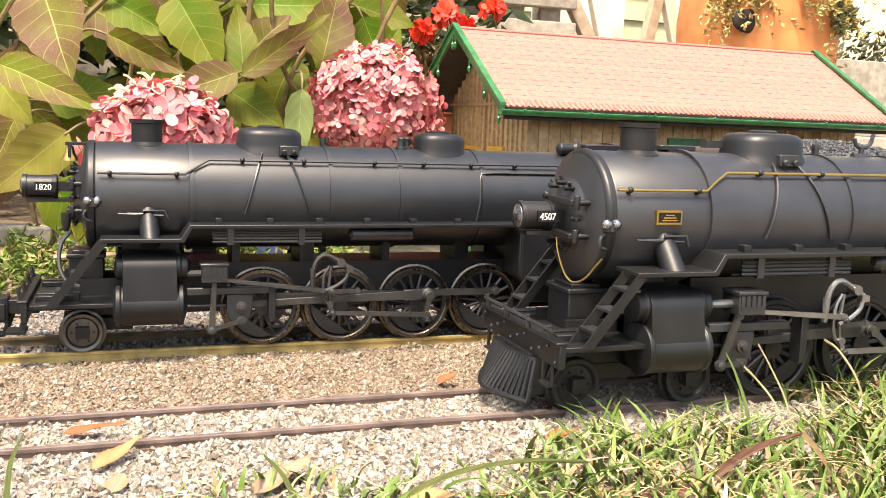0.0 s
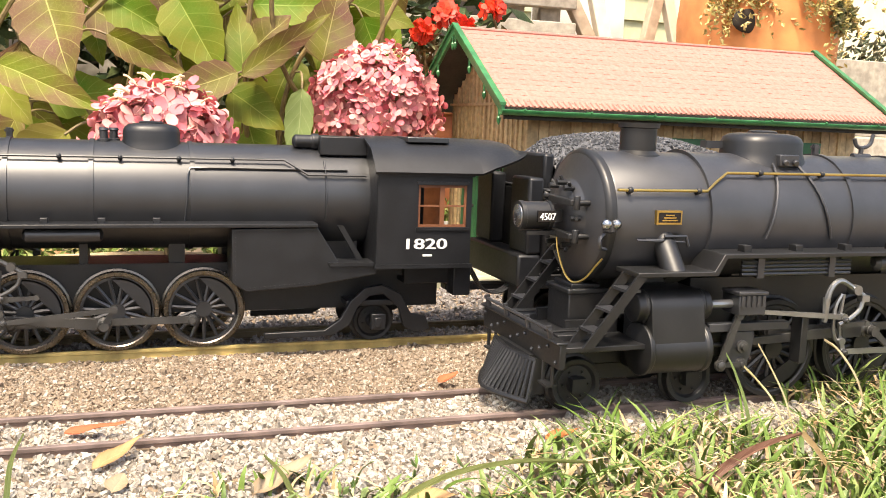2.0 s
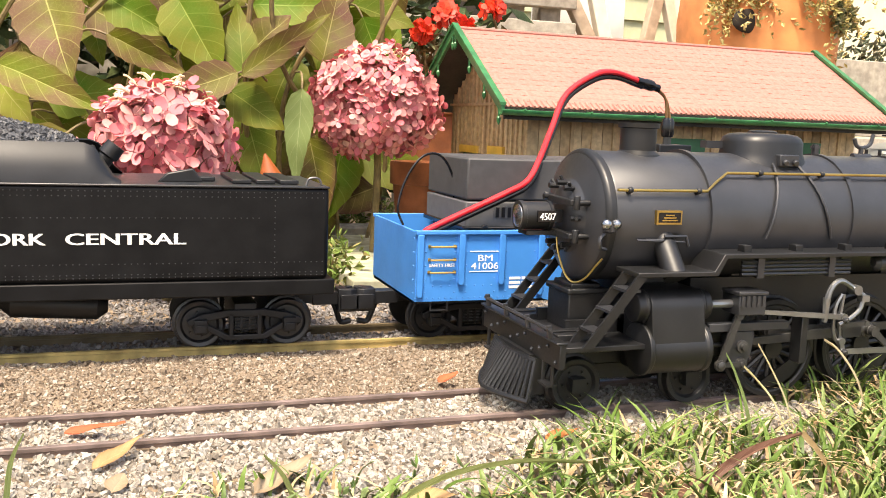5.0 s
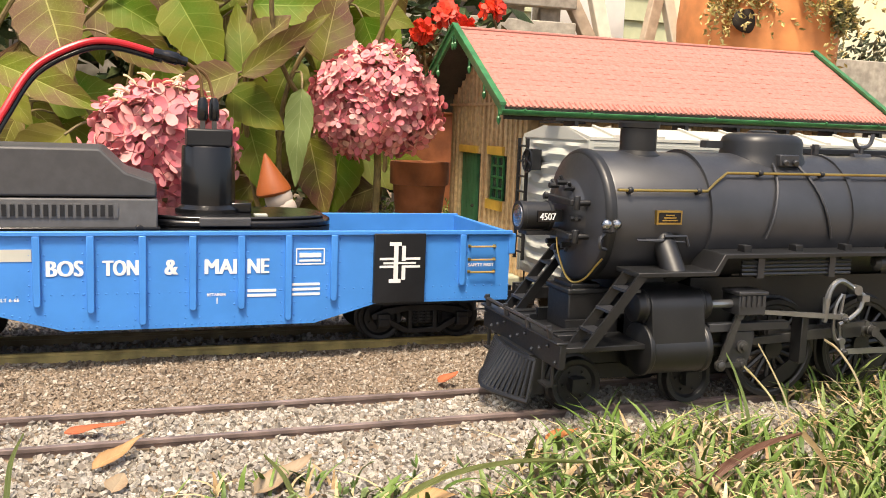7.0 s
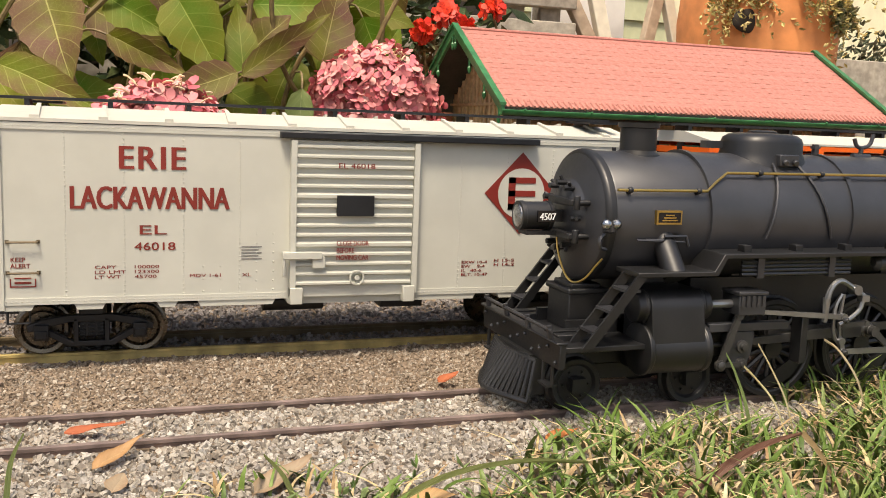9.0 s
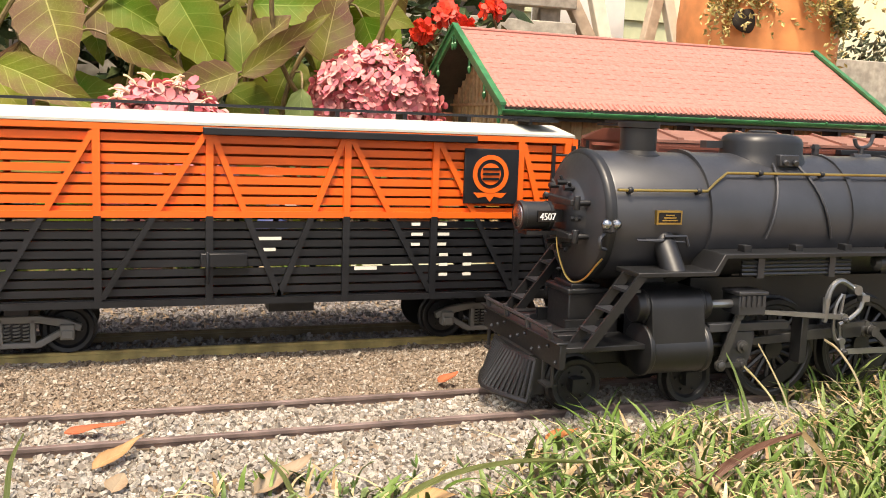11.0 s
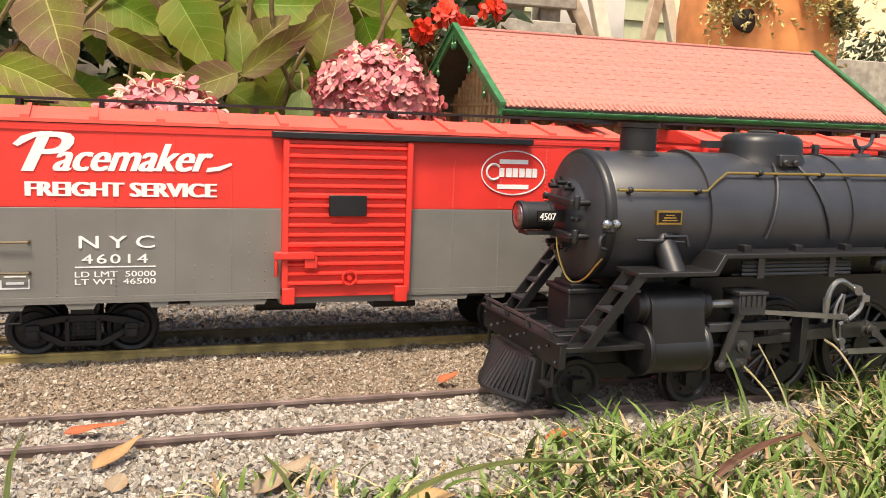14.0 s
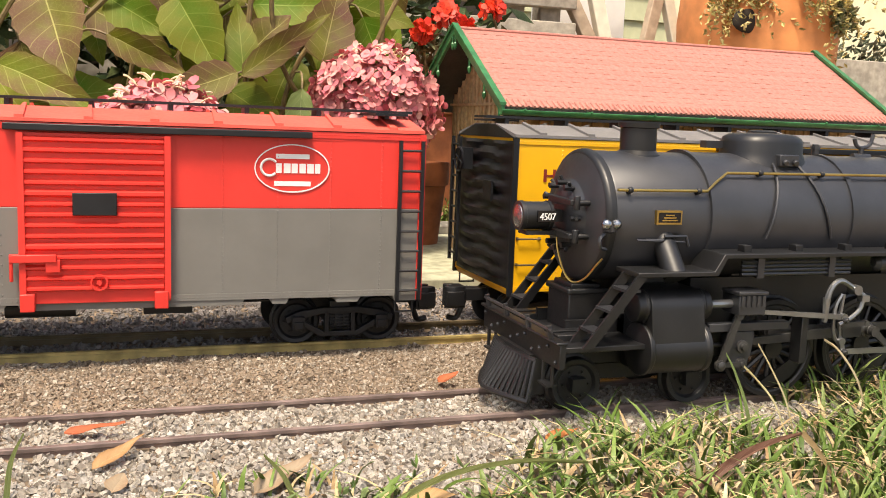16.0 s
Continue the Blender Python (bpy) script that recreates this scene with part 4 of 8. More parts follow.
    bars([(0.128, 0.046, 0.003, 0.027), (0.125, 0.046, 0.008, 0.0025), (0.125, 0.0705, 0.008, 0.0025), (0.1335, 0.0605, 0.0025, 0.01), (0.1335, 0.048, 0.0025, 0.0095), (0.1185, 0.0612, 0.011, 0.0015), (0.1185, 0.056, 0.011, 0.0015), (0.1335, 0.0612, 0.0125, 0.0015), (0.1335, 0.056, 0.0125, 0.0015), (0.121, 0.0585, 0.022, 0.0012)], yb, WHITE, car, "emblem")
    MOVING.append((car, place))


gondola(GP)


def load_thing(name, label, category):
    ob = thing(name, pose(GP, TRACK_Y, 0), label, category, "")
    MOVING.append((ob, GP))
    return ob


charger = load_thing("power_unit", "dark grey moulded power unit with cooling slots, riding in the gondola", "power unit")
bm = bmesh.new()
prism(bm, [(-0.168, 0.0995), (-0.168, 0.1285), (-0.052, 0.1285), (-0.0375, 0.1145), (-0.0195, 0.1085), (-0.0195, 0.0995)], "y", -0.043, 0.043)
part("lid", bm, BOX_GREY, charger, bev=0.0015)
bm = bmesh.new()
box(bm, -0.1685, -0.019, -0.0435, 0.0435, 0.0805, 0.0985)
base = part("case", bm, BOX_MID, charger, bev=0.001)
bm = bmesh.new()
box(bm, -0.148, -0.042, -0.0441, -0.0433, 0.087, 0.0955)
part("slot_recess", bm, BOX_MID, base)
for i in range(23):
    bm = bmesh.new()
    box(bm, -0.1465 + i * 0.0045, -0.1440 + i * 0.0045, -0.0446, -0.0436, 0.0878, 0.0948)
    part("slot", bm, BLACK_MATT, base)
bm = bmesh.new()
box(bm, -0.17, -0.0175, -0.0465, 0.0465, 0.078, 0.0815)
cyl(bm, (-0.155, -0.047, 0.08), (-0.155, -0.044, 0.08), 0.003, n=12)
cyl(bm, (-0.03, -0.047, 0.08), (-0.03, -0.044, 0.08), 0.003, n=12)
part("foot", bm, BLACK_GLOSS, charger, bev=0.0008)
bm = bmesh.new()
box(bm, -0.164, -0.024, -0.04, 0.04, 0.032, 0.079)
part("lower_case", bm, BLACK_MATT, charger)

recv = load_thing("round_module", "glossy black round module with a tall plug housing", "electronic module")
bm = bmesh.new()
n = 40
out = [(0.033 + 0.0625 * math.copysign(abs(math.cos(2 * math.pi * k / n)) ** 0.7, math.cos(2 * math.pi * k / n)), 0.04 * math.copysign(abs(math.sin(2 * math.pi * k / n)) ** 0.7, math.sin(2 * math.pi * k / n))) for k in range(n)]
prism(bm, out, "z", 0.0795, 0.0845)
part("base", bm, BLACK_GLOSS, recv, bev=0.0015)
bm = bmesh.new()
prism(bm, [(0.033 + (x - 0.033) * 0.93, y * 0.9) for x, y in out], "z", 0.0845, 0.0868)
part("base_lid", bm, BLACK_GLOSS, recv, bev=0.001)
bm = bmesh.new()
prism(bm, out, "z", 0.032, 0.0795)
part("body", bm, BLACK_MATT, recv)
bm = bmesh.new()
turn(bm, (0.0145, 0, 0.0868), (0.0145, 0, 0.1305), [(0, 0.0215), (0.06, 0.0215), (0.12, 0.0178), (0.97, 0.0172), (1, 0.0165)], 32)
hous = part("plug_housing", bm, BLACK_GLOSS, recv)
bm = bmesh.new()
box(bm, 0.0, 0.029, -0.0135, 0.0135, 0.1305, 0.1415)
part("plug_head", bm, BLACK_MATT, hous, bev=0.001)
bm = bmesh.new()
box(bm, 0.028, 0.042, -0.01, 0.01, 0.0868, 0.0935)
part("catch", bm, BLACK_GLOSS, recv, bev=0.001)
bm = bmesh.new()
box(bm, 0.006, 0.038, -0.041, -0.036, 0.081, 0.0866)
part("front_catch", bm, BOX_GREY, recv, bev=0.0008)
bm = bmesh.new()
box(bm, 0.042, 0.05, -0.03, -0.02, 0.0868, 0.0875)
part("sticker", bm, CAR_WHITE, recv)

cable = load_thing("power_cable", "thick red and black twin cable arching over the load", "cable")
RED_PATH = [(-0.2, -0.049, 0.078), (-0.1948, -0.0505, 0.0816), (-0.1687, -0.0505, 0.0934), (-0.141, -0.0505, 0.1059), (-0.1255, -0.0485, 0.1139), (-0.1144, -0.0425, 0.129), (-0.104, -0.0365, 0.149), (-0.0884, -0.026, 0.175), (-0.0634, -0.0205, 0.1905), (-0.0441, -0.0155, 0.1935), (-0.0207, -0.0085, 0.1891), (-0.016, -0.008, 0.188)]
bm = bmesh.new()
tube(bm, smooth_path(RED_PATH, 6), 0.0021, 10)
part("red_lead", bm, RED_CABLE, cable)
bm = bmesh.new()
tube(bm, smooth_path([(x + 0.0012, y + 0.001, z - 0.0036) for x, y, z in RED_PATH], 6), 0.0019, 10)
part("black_lead", bm, BLACK_GLOSS, cable)
bm = bmesh.new()
tube(bm, smooth_path([(-0.0205, -0.008, 0.1885), (-0.01, -0.0065, 0.1865), (0.0005, -0.0055, 0.184)], 5), [0.0035] * 4 + [0.0042] * 4 + [0.003] * 3, 10)
part("heat_shrink", bm, BLACK_GLOSS, cable)
for k, (x1, y1) in enumerate(((0.0105, -0.004), (0.0185, 0.003))):
    bm = bmesh.new()
    tube(bm, smooth_path([(0.0, -0.005 + k * 0.003, 0.184), (0.0085 + k * 0.005, y1, 0.176), (x1, y1, 0.159)], 5), 0.0011, 8)
    part("thin_lead", bm, COPPER, cable)
    bm = bmesh.new()
    turn(bm, (x1, y1, 0.162), (x1, y1, 0.147), [(0, 0.002), (0.2, 0.0034), (0.85, 0.0036), (1, 0.0028)], 12)
    part("terminal_boot", bm, BLACK_GLOSS, cable)
    bm = bmesh.new()
    box(bm, x1 - 0.0016, x1 + 0.0016, y1 - 0.0008, y1 + 0.0008, 0.1412, 0.148)
    part("terminal", bm, STEEL, cable)
wire = load_thing("thin_cable", "thin black cable looping off the end of the power unit", "cable")
bm = bmesh.new()
tube(bm, smooth_path([(-0.165, -0.01, 0.098), (-0.168, -0.012, 0.115), (-0.178, -0.014, 0.1285), (-0.192, -0.016, 0.1275), (-0.204, -0.018, 0.112), (-0.21, -0.02, 0.092), (-0.2065, -0.022, 0.08)], 6), 0.0009, 6)
part("lead", bm, BLACK_GLOSS, wire)

# ---- steam locomotives ----
PIN = []   # rods to be keyed: (object, kind, data)
SLIP_R = 0.0215         # the engine slips a little: its drivers turn as if this were their radius
CRANK = radians(53)     # where its cranks stand at the start
RETURN = 0.0053         # throw of the return crank about the axle


def spoked_wheels(loco, x, r, mat_tyre, alive, face, cr, a0):
    """A driving wheelset: tyres, spokes, hubs, counterweights; near and far wheel alike."""
    bm = bmesh.new()
    cyl(bm, (0, -0.024, 0), (0, 0.024, 0), 0.003, n=10)
    for s in (-1, 1):
        yo, yi = s * 0.0262, s * 0.0215
        turn(bm, (0, yi, 0), (0, yo + s * 0.0012, 0), [(0, 0.001), (0, r * 0.2), (1, r * 0.2), (1, 0.001)], 20)
        turn(bm, (0, yi + s * 0.001, 0), (0, yo, 0), [(0, r * 0.88), (0, r * 0.8), (1, r * 0.8), (1, r * 0.88)], 40, True)
        # counterweight crescent, opposite the crank
        n = 14
        arc = [(-math.cos(a) * r * 0.84, -math.sin(a) * r * 0.84) for a in [-0.98 + 1.96 * k / n for k in range(n + 1)]]
        prism(bm, arc, "y", min(yi, yo), max(yi, yo))
        turn(bm, (cr, yi, 0), (cr, yo + s * 0.001, 0), [(0, 0.001), (0, 0.0042), (1, 0.0042), (1, 0.001)], 14)
    cen = part("driving_wheelset", bm, face, loco, at=pose(x, 0, r))
    bm = bmesh.new()
    cyl(bm, (r * 0.18, 0, 0), (r * 0.83, 0, 0), 0.0015, 0.0011, n=6)
    spoke = part("spoke", bm, face, cen, at=pose(0, -0.0243, 0))
    for s in (-1, 1):
        for k in range(15):
            if s > 0 or k:
                o = new("spoke", spoke.data)
                o.parent = cen
                o.matrix_basis = pose(0, s * 0.0243, 0, 0, k * 24, 0)
    for s in (-1, 1):
        bm = bmesh.new()
        turn(bm, (0, s * 0.0208, 0), (0, s * 0.027, 0), [(0, r * 0.87), (0, r + 0.0013), (0.2, r + 0.0013), (0.3, r), (1, r * 0.985), (1, r * 0.9), (0.9, r * 0.87)], 48, True)
        part("tyre", bm, mat_tyre, cen, "bright nickel tyre" if mat_tyre is TYRE else "black tyre")
    if alive:
        SPINNING.append((cen, x, r, SLIP_R))
    cen.rotation_euler = (0, -a0, 0)
    return cen


def flat_bar(bm, p, q, y0, y1, h0, h1):
    """A bar with rounded bosses in the xz plane."""
    p, q = Vector(p), Vector(q)
    d = (q - p).normalized()
    nrm = Vector((-d.y, d.x))
    prism(bm, [tuple(p - nrm * h0), tuple(q - nrm * h1), tuple(q + nrm * h1), tuple(p + nrm * h0)], "y", y0, y1)
    for c, h in ((p, h0), (q, h1)):
        cyl(bm, (c.x, y0 - 0.0004, c.y), (c.x, y1, c.y), h * 1.5, n=14)


def locomotive(name, m, label, drivers, r, leads, lead_r, number, rail_mat, tyre, rod_mat, alive, k, lampz, front_style):
    eng = thing(name, m, label, "locomotive")
    eng.scale = (k, k, k)
    R, CZ = 0.034, 0.0975
    BK, BM = (BLACK, BLACK_MATT) if alive else (CHARCOAL, CHARCOAL_MATT)
    # the two engines differ in their crank throw, rod lengths, valve gear and front end
    if alive:
        cr, ln, zc, lx, dz, gx, gz, a0 = 0.0097, 0.129, 0.0298, 0.15, 0.0, 0.0, -0.001, CRANK
        fx, fz, sx0, cz0 = 0.0, 0.0, 0.0, 0.0
    else:
        cr, ln, zc, lx, dz, gx, gz, a0 = r * 0.46, 0.088, 0.0338, 0.1412, 0.0045, 0.005, 0.0038, radians(122)
        fx, fz, sx0, cz0 = 0.0085, 0.0038, 0.006, 0.0025
    front = 0.0 if alive else 0.0022     # how far the smokebox front is set back
    # boiler: smokebox, courses, firebox
    bm = bmesh.new()
    turn(bm, (0.004 + front, 0, CZ), (0.0615, 0, CZ), [(0, R - 0.001), (0.03, R), (1, R)], 56)
    smoke = part("smokebox", bm, BK, eng)
    bm = bmesh.new()
    turn(bm, (0.062, 0, CZ), (0.38, 0, CZ), [(0, R + 0.0006), (0.45, R + 0.0008), (0.75, R + 0.001), (1, R + 0.001)], 56)
    part("boiler", bm, BK, eng)
    # smokebox front: bolted ring, door, hinges
    bm = bmesh.new()
    turn(bm, (0.0045 + front, 0, CZ), (-0.001 + front, 0, CZ), [(0, R + 0.0008), (0.6, R + 0.0008), (0.85, R), (1, R - 0.0014), (1, R * 0.84), (0.6, R * 0.82)], 56, True)
    part("smokebox_ring", bm, BM, eng, bev=0.0004)
    bm = bmesh.new()
    turn(bm, (0.002 + front, 0, CZ), (-0.0085 + front * 0.5, 0, CZ), [(0, R * 0.97), (0.26, R * 0.95), (0.4, R * 0.82), (0.56, R * 0.58), (0.6, R * 0.55), (0.78, R * 0.5), (0.85, R * 0.44), (0.97, R * 0.36), (1, R * 0.2), (1, 0.001)], 48)
    door = part("smokebox_door", bm, BK, eng)
    for i in range(12):
        a = 2 * math.pi * i / 12
        bm = bmesh.new()
        c = Vector((0, math.cos(a) * R * 0.5, CZ + math.sin(a) * R * 0.5))
        e = Vector((0, math.cos(a), math.sin(a)))
        cyl(bm, Vector((-0.0065, c.y, c.z)) - e * 0.0005, Vector((-0.0085, c.y, c.z)) + e * 0.0035, 0.0012, 0.0009, n=7)
        cyl(bm, (-0.005, c.y, c.z), (-0.0105, c.y, c.z), 0.0015, n=8)
        part("door_dog", bm, BM, door)
    for z in (CZ + 0.008, CZ - 0.009):
        bm = bmesh.new()
        prism(bm, [(-0.02, z - 0.0014), (0.006, z - 0.0022), (0.006, z + 0.0022), (-0.02, z + 0.0014)], "x", -0.012, -0.0085)
        cyl(bm, (-0.0085, -0.02, z - 0.0035), (-0.0085, -0.02, z + 0.0035), 0.0018, n=10)
        cyl(bm, (-0.0085, -0.02, z), (0.001, -0.02, z), 0.0016, n=8)
        part("door_hinge", bm, BM, door, bev=0.0004)
    # boiler bands
    for x in (0.0622, 0.152, 0.2, 0.26):
        bm = bmesh.new()
        turn(bm, (x - 0.0014, 0, CZ), (x + 0.0014, 0, CZ), [(0, R), (0, R + 0.0018), (1, R + 0.0018), (1, R)], 56)
        part("boiler_band", bm, BK, eng)
    # chimney
    bm = bmesh.new()
    turn(bm, (0.036, 0, 0.126), (0.036, 0, 0.1465), [(0, 0.0135), (0.2, 0.0125), (0.27, 0.0105), (0.3, 0.0096), (0.86, 0.0096), (0.88, 0.0108), (1, 0.011), (1, 0.0085), (0.7, 0.008)], 32)
    part("chimney", bm, BM, eng)
    # sand dome and steam dome
    for x, hl, hw, zt, nm in ((0.1146, 0.0215, 0.0185, 0.1437, "sand_dome"), (0.2362, 0.0178, 0.0165, 0.1439, "steam_dome")):
        bm = bmesh.new()
        rings = []
        for z, f in ((0.122, 1.2), (0.1295, 1.06), (0.1335, 1.0), (0.1385, 1.0), (zt - 0.0026, 0.95), (zt - 0.0008, 0.82), (zt, 0.6)):
            rings.append([Vector((x + hl * f * math.copysign(abs(math.cos(a)) ** 0.75, math.cos(a)), hw * f * math.copysign(abs(math.sin(a)) ** 0.75, math.sin(a)), z)) for a in [2 * math.pi * i / 32 for i in range(32)]])
        loft(bm, rings)
        dm = part(nm, bm, BM, eng)
        bm = bmesh.new()
        turn(bm, (x, 0, zt - 0.0004), (x, 0, zt + 0.0016), [(0, 0.008), (0.6, 0.008), (1, 0.006)], 24)
        part("lid", bm, BM, dm)
        if nm == "sand_dome":
            for sx in (-0.006, 0.007):
                bm = bmesh.new()
                pts = []
                for i in range(9):
                    a = radians(62 - i * 9.5)
                    pts.append((x + sx * (1 + i * 0.28), -(R + 0.0018) * math.cos(a), CZ + (R + 0.0018) * math.sin(a)))
                tube(bm, pts, 0.0008, 6)
                part("sand_pipe", bm, BK, dm)
            bm = bmesh.new()
            xv = x if alive else x - 0.0085
            box(bm, xv + 0.004, xv + 0.0165, -0.0225, -0.015, 0.1262, 0.1325)
            for sx in (0.007, 0.0135):
                cyl(bm, (xv + sx, -0.0225, 0.1285), (xv + sx, -0.0245, 0.128), 0.0018, n=8)
            part("sand_valve", bm, BK, dm, bev=0.0005)
    # pop valves and turret, whistle
    bm = bmesh.new()
    cyl(bm, (0.152, 0, 0.131), (0.152, 0, 0.1385), 0.002, n=8)
    cyl(bm, (0.152, 0, 0.136), (0.152, 0, 0.1375), 0.0028, n=8)
    part("check_valve", bm, BK, eng)
    bm = bmesh.new()
    for x, y in ((0.207, -0.004), (0.213, 0.003)):
        turn(bm, (x, y, 0.13), (x, y, 0.1405), [(0, 0.004), (0.3, 0.004), (0.35, 0.0026), (0.8, 0.0026), (0.85, 0.0033), (1, 0.0028)], 12)
    part("safety_valve", bm, BK, eng)
    bm = bmesh.new()
    turn(bm, (0.326, -0.01, 0.1355), (0.344, -0.01, 0.1355), [(0, 0.002), (0.1, 0.0045), (0.7, 0.0045), (0.75, 0.0055), (1, 0.0055)], 16)
    box(bm, 0.343, 0.376, -0.022, 0.022, 0.127, 0.1395)
    part("turret", bm, BM, eng, bev=0.0008)
    # handrails with knobs
    ang = radians(27)
    for s in (-1, 1):
        yy = s * (R + 0.0035) * math.cos(ang)
        z1, z2 = 0.1133, 0.1224
        bm = bmesh.new()
        y2 = s * (R + 0.0042) * math.cos(radians(46))
        tube(bm, [(0.0065, yy, z1), (0.058, yy, z1), (0.0655, (yy + y2) / 2, (z1 + z2) / 2), (0.073, y2 * 1.04, z2), (0.318, y2 * 1.04, z2 + 0.001), (0.333, yy, z1 + 0.001), (0.372, yy, z1 + 0.001)], 0.00075, 8)
        hr = part("handrail", bm, rail_mat, eng, "brass handrail" if rail_mat is BRASS else "black handrail")
        for i, x in enumerate((0.0135, 0.053, 0.094, 0.134, 0.182, 0.217, 0.252, 0.285)):
            z, y = (z1, yy) if i < 2 else (z2 + 0.0004, y2 * 1.04)
            bm = bmesh.new()
            ball(bm, (x, y, z), 0.0017, n=8, m=5)
            cyl(bm, (x, y, z), (x, y * 0.85, z - 0.0022), 0.0012, n=6)
            part("handrail_knob", bm, BM, hr)
    # running boards in three levels
    for s in (-1, 1):
        y0, y1 = sorted((s * 0.05, s * 0.028))
        bm = bmesh.new()
        t = 0.0024
        prism(bm, [(0.008 + sx0 * 0.55, 0.0722), (0.0568, 0.0722), (0.0615, 0.0808), (0.337, 0.0815), (0.337, 0.0815 + t), (0.0598, 0.0808 + t), (0.0545, 0.0722 + t), (0.008 + sx0 * 0.55, 0.0722 + t)], "y", y0, y1)
        part("running_board", bm, BM, eng, bev=0.0004)
        for i in range(6):
            bm = bmesh.new()
            x = 0.078 + i * 0.032
            box(bm, x - 0.0022, x + 0.0022, s * 0.0405 - 0.003, s * 0.0405 + 0.003, 0.083, 0.0866)
            part("bracket", bm, BM, eng, bev=0.0003)
        # air pipes and reservoir under the board
        for i in range(4):
            bm = bmesh.new()
            tube(bm, [(0.074, s * 0.0445, 0.0782 - i * 0.0021), (0.143, s * 0.0445, 0.0782 - i * 0.0021)], 0.0009, 6)
            part("cooling_pipe", bm, BK, eng)
        for x in (0.085, 0.13):
            bm = bmesh.new()
            box(bm, x - 0.002, x + 0.002, s * 0.0445 - 0.0015, s * 0.0445 + 0.0015, 0.07, 0.081)
            part("pipe_clamp", bm, BK, eng)
        bm = bmesh.new()
        turn(bm, (0.162, s * 0.041, 0.0762), (0.207, s * 0.041, 0.0762), [(0, 0.002), (0.04, 0.0045), (0.96, 0.0045), (1, 0.002)], 16)
        part("air_reservoir", bm, BK, eng)
        # cylinder block with valve chest above
        bm = bmesh.new()
        turn(bm, (0.014 + sx0 * 0.8, s * 0.0375, 0.0315 + cz0), (0.0585, s * 0.0375, 0.0315 + cz0), [(0, 0.004), (0.03, 0.0095), (0.05, 0.0135), (0.11, 0.0135), (0.12, 0.0128), (0.88, 0.0128), (0.89, 0.0135), (0.95, 0.0135), (1, 0.006)], 32)
        turn(bm, (0.0155, s * 0.0365, 0.0555), (0.061, s * 0.0365, 0.0555), [(0, 0.003), (0.03, 0.0078), (0.12, 0.0078), (0.13, 0.0085), (0.86, 0.0085), (0.87, 0.0078), (0.95, 0.0078), (1, 0.0045)], 28)
        jacket = [(s * (0.0375 + 0.0126 * math.cos(a)), 0.0315 + cz0 + 0.0126 * math.sin(a)) for a in [radians(-90 + 10 * q) for q in range(10)]]
        jacket += [(s * (0.0365 + 0.0102 * math.cos(a)), 0.0545 + 0.0098 * math.sin(a)) for a in [radians(10 * q) for q in range(10)]]
        prism(bm, jacket + [(s * 0.02, 0.0643), (s * 0.02, 0.0189 + cz0)], "x", 0.0205 + sx0 * 0.3, 0.0525)
        part("cylinder", bm, BM, eng, bev=0.0005)
        bm = bmesh.new()
        cyl(bm, (0.036, s * 0.0285, 0.0895), (0.037, s * 0.0425, 0.0705), 0.006, n=20)
        part("steam_pipe", bm, BM, eng)
        bm = bmesh.new()
        tube(bm, [(0.0235, s * 0.0345, 0.0885), (0.033, s * 0.0355, 0.0885), (0.033, s * 0.036, 0.0905), (0.0455, s * 0.036, 0.0905), (0.0475, s * 0.036, 0.0855)], 0.0008, 6)
        tube(bm, [(0.018, s * 0.035, 0.0885), (0.045, s * 0.0355, 0.0875)], 0.0007, 6)
        part("feed_pipe", bm, BK, eng)
        # steps from the pilot deck up to the running board
        bm = bmesh.new()
        for yy in (s * 0.049, s * 0.0355):
            prism(bm, [(-0.0225 + sx0, 0.0345 + fz), (-0.0165 + sx0, 0.0345 + fz), (0.0135 + sx0 * 0.7, 0.0738), (0.0075 + sx0 * 0.7, 0.0738)], "y", yy - 0.0007, yy + 0.0007)
        stair = part("front_steps", bm, BM, eng)
        for i in range(3):
            f = (i + 0.7) / 3.6
            bm = bmesh.new()
            x, z = -0.0205 + sx0 + 0.0305 * f, 0.0345 + fz + (0.0393 - fz) * f
            box(bm, x - 0.003, x + 0.005, min(s * 0.049, s * 0.0355), max(s * 0.049, s * 0.0355), z, z + 0.0014)
            part("tread", bm, BK, stair)
        # valve gear: guide block, radius rod, link bracket, slotted link
        ys = sorted((s * 0.048, s * 0.034))
        bm = bmesh.new()
        box(bm, 0.067 + gx, 0.0832 + gx, *ys, 0.0475 + gz, 0.0575 + gz)
        guide = part("valve_guide", bm, BK, eng, bev=0.0004)
        bm = bmesh.new()
        box(bm, 0.0662 + gx, 0.084 + gx, ys[0] - 0.0007, ys[1] + 0.0007, 0.0577 + gz, 0.0597 + gz)
        part("guide_cap", bm, BK, guide, bev=0.0005)
        for i in range(5):
            bm = bmesh.new()
            box(bm, 0.0676 + gx + i * 0.0032, 0.0694 + gx + i * 0.0032, ys[0] - 0.0009, ys[1] + 0.0009, 0.052 + gz, 0.0576 + gz)
            part("fin", bm, BK, guide)
        bm = bmesh.new()
        cyl(bm, (0.0585, s * 0.041, 0.0525 + gz), (0.067 + gx, s * 0.041, 0.0525 + gz), 0.0022, n=10)
        part("valve_stem", bm, rod_mat, guide)
        bm = bmesh.new()
        flat_bar(bm, (0.083 + gx, 0.0485 + gz), (lx - 0.0005, 0.0388 + dz * 2), s * 0.0455 - 0.0012, s * 0.0455 + 0.0012, 0.001, 0.0014)
        part("radius_rod", bm, rod_mat, eng)
        bm = bmesh.new()
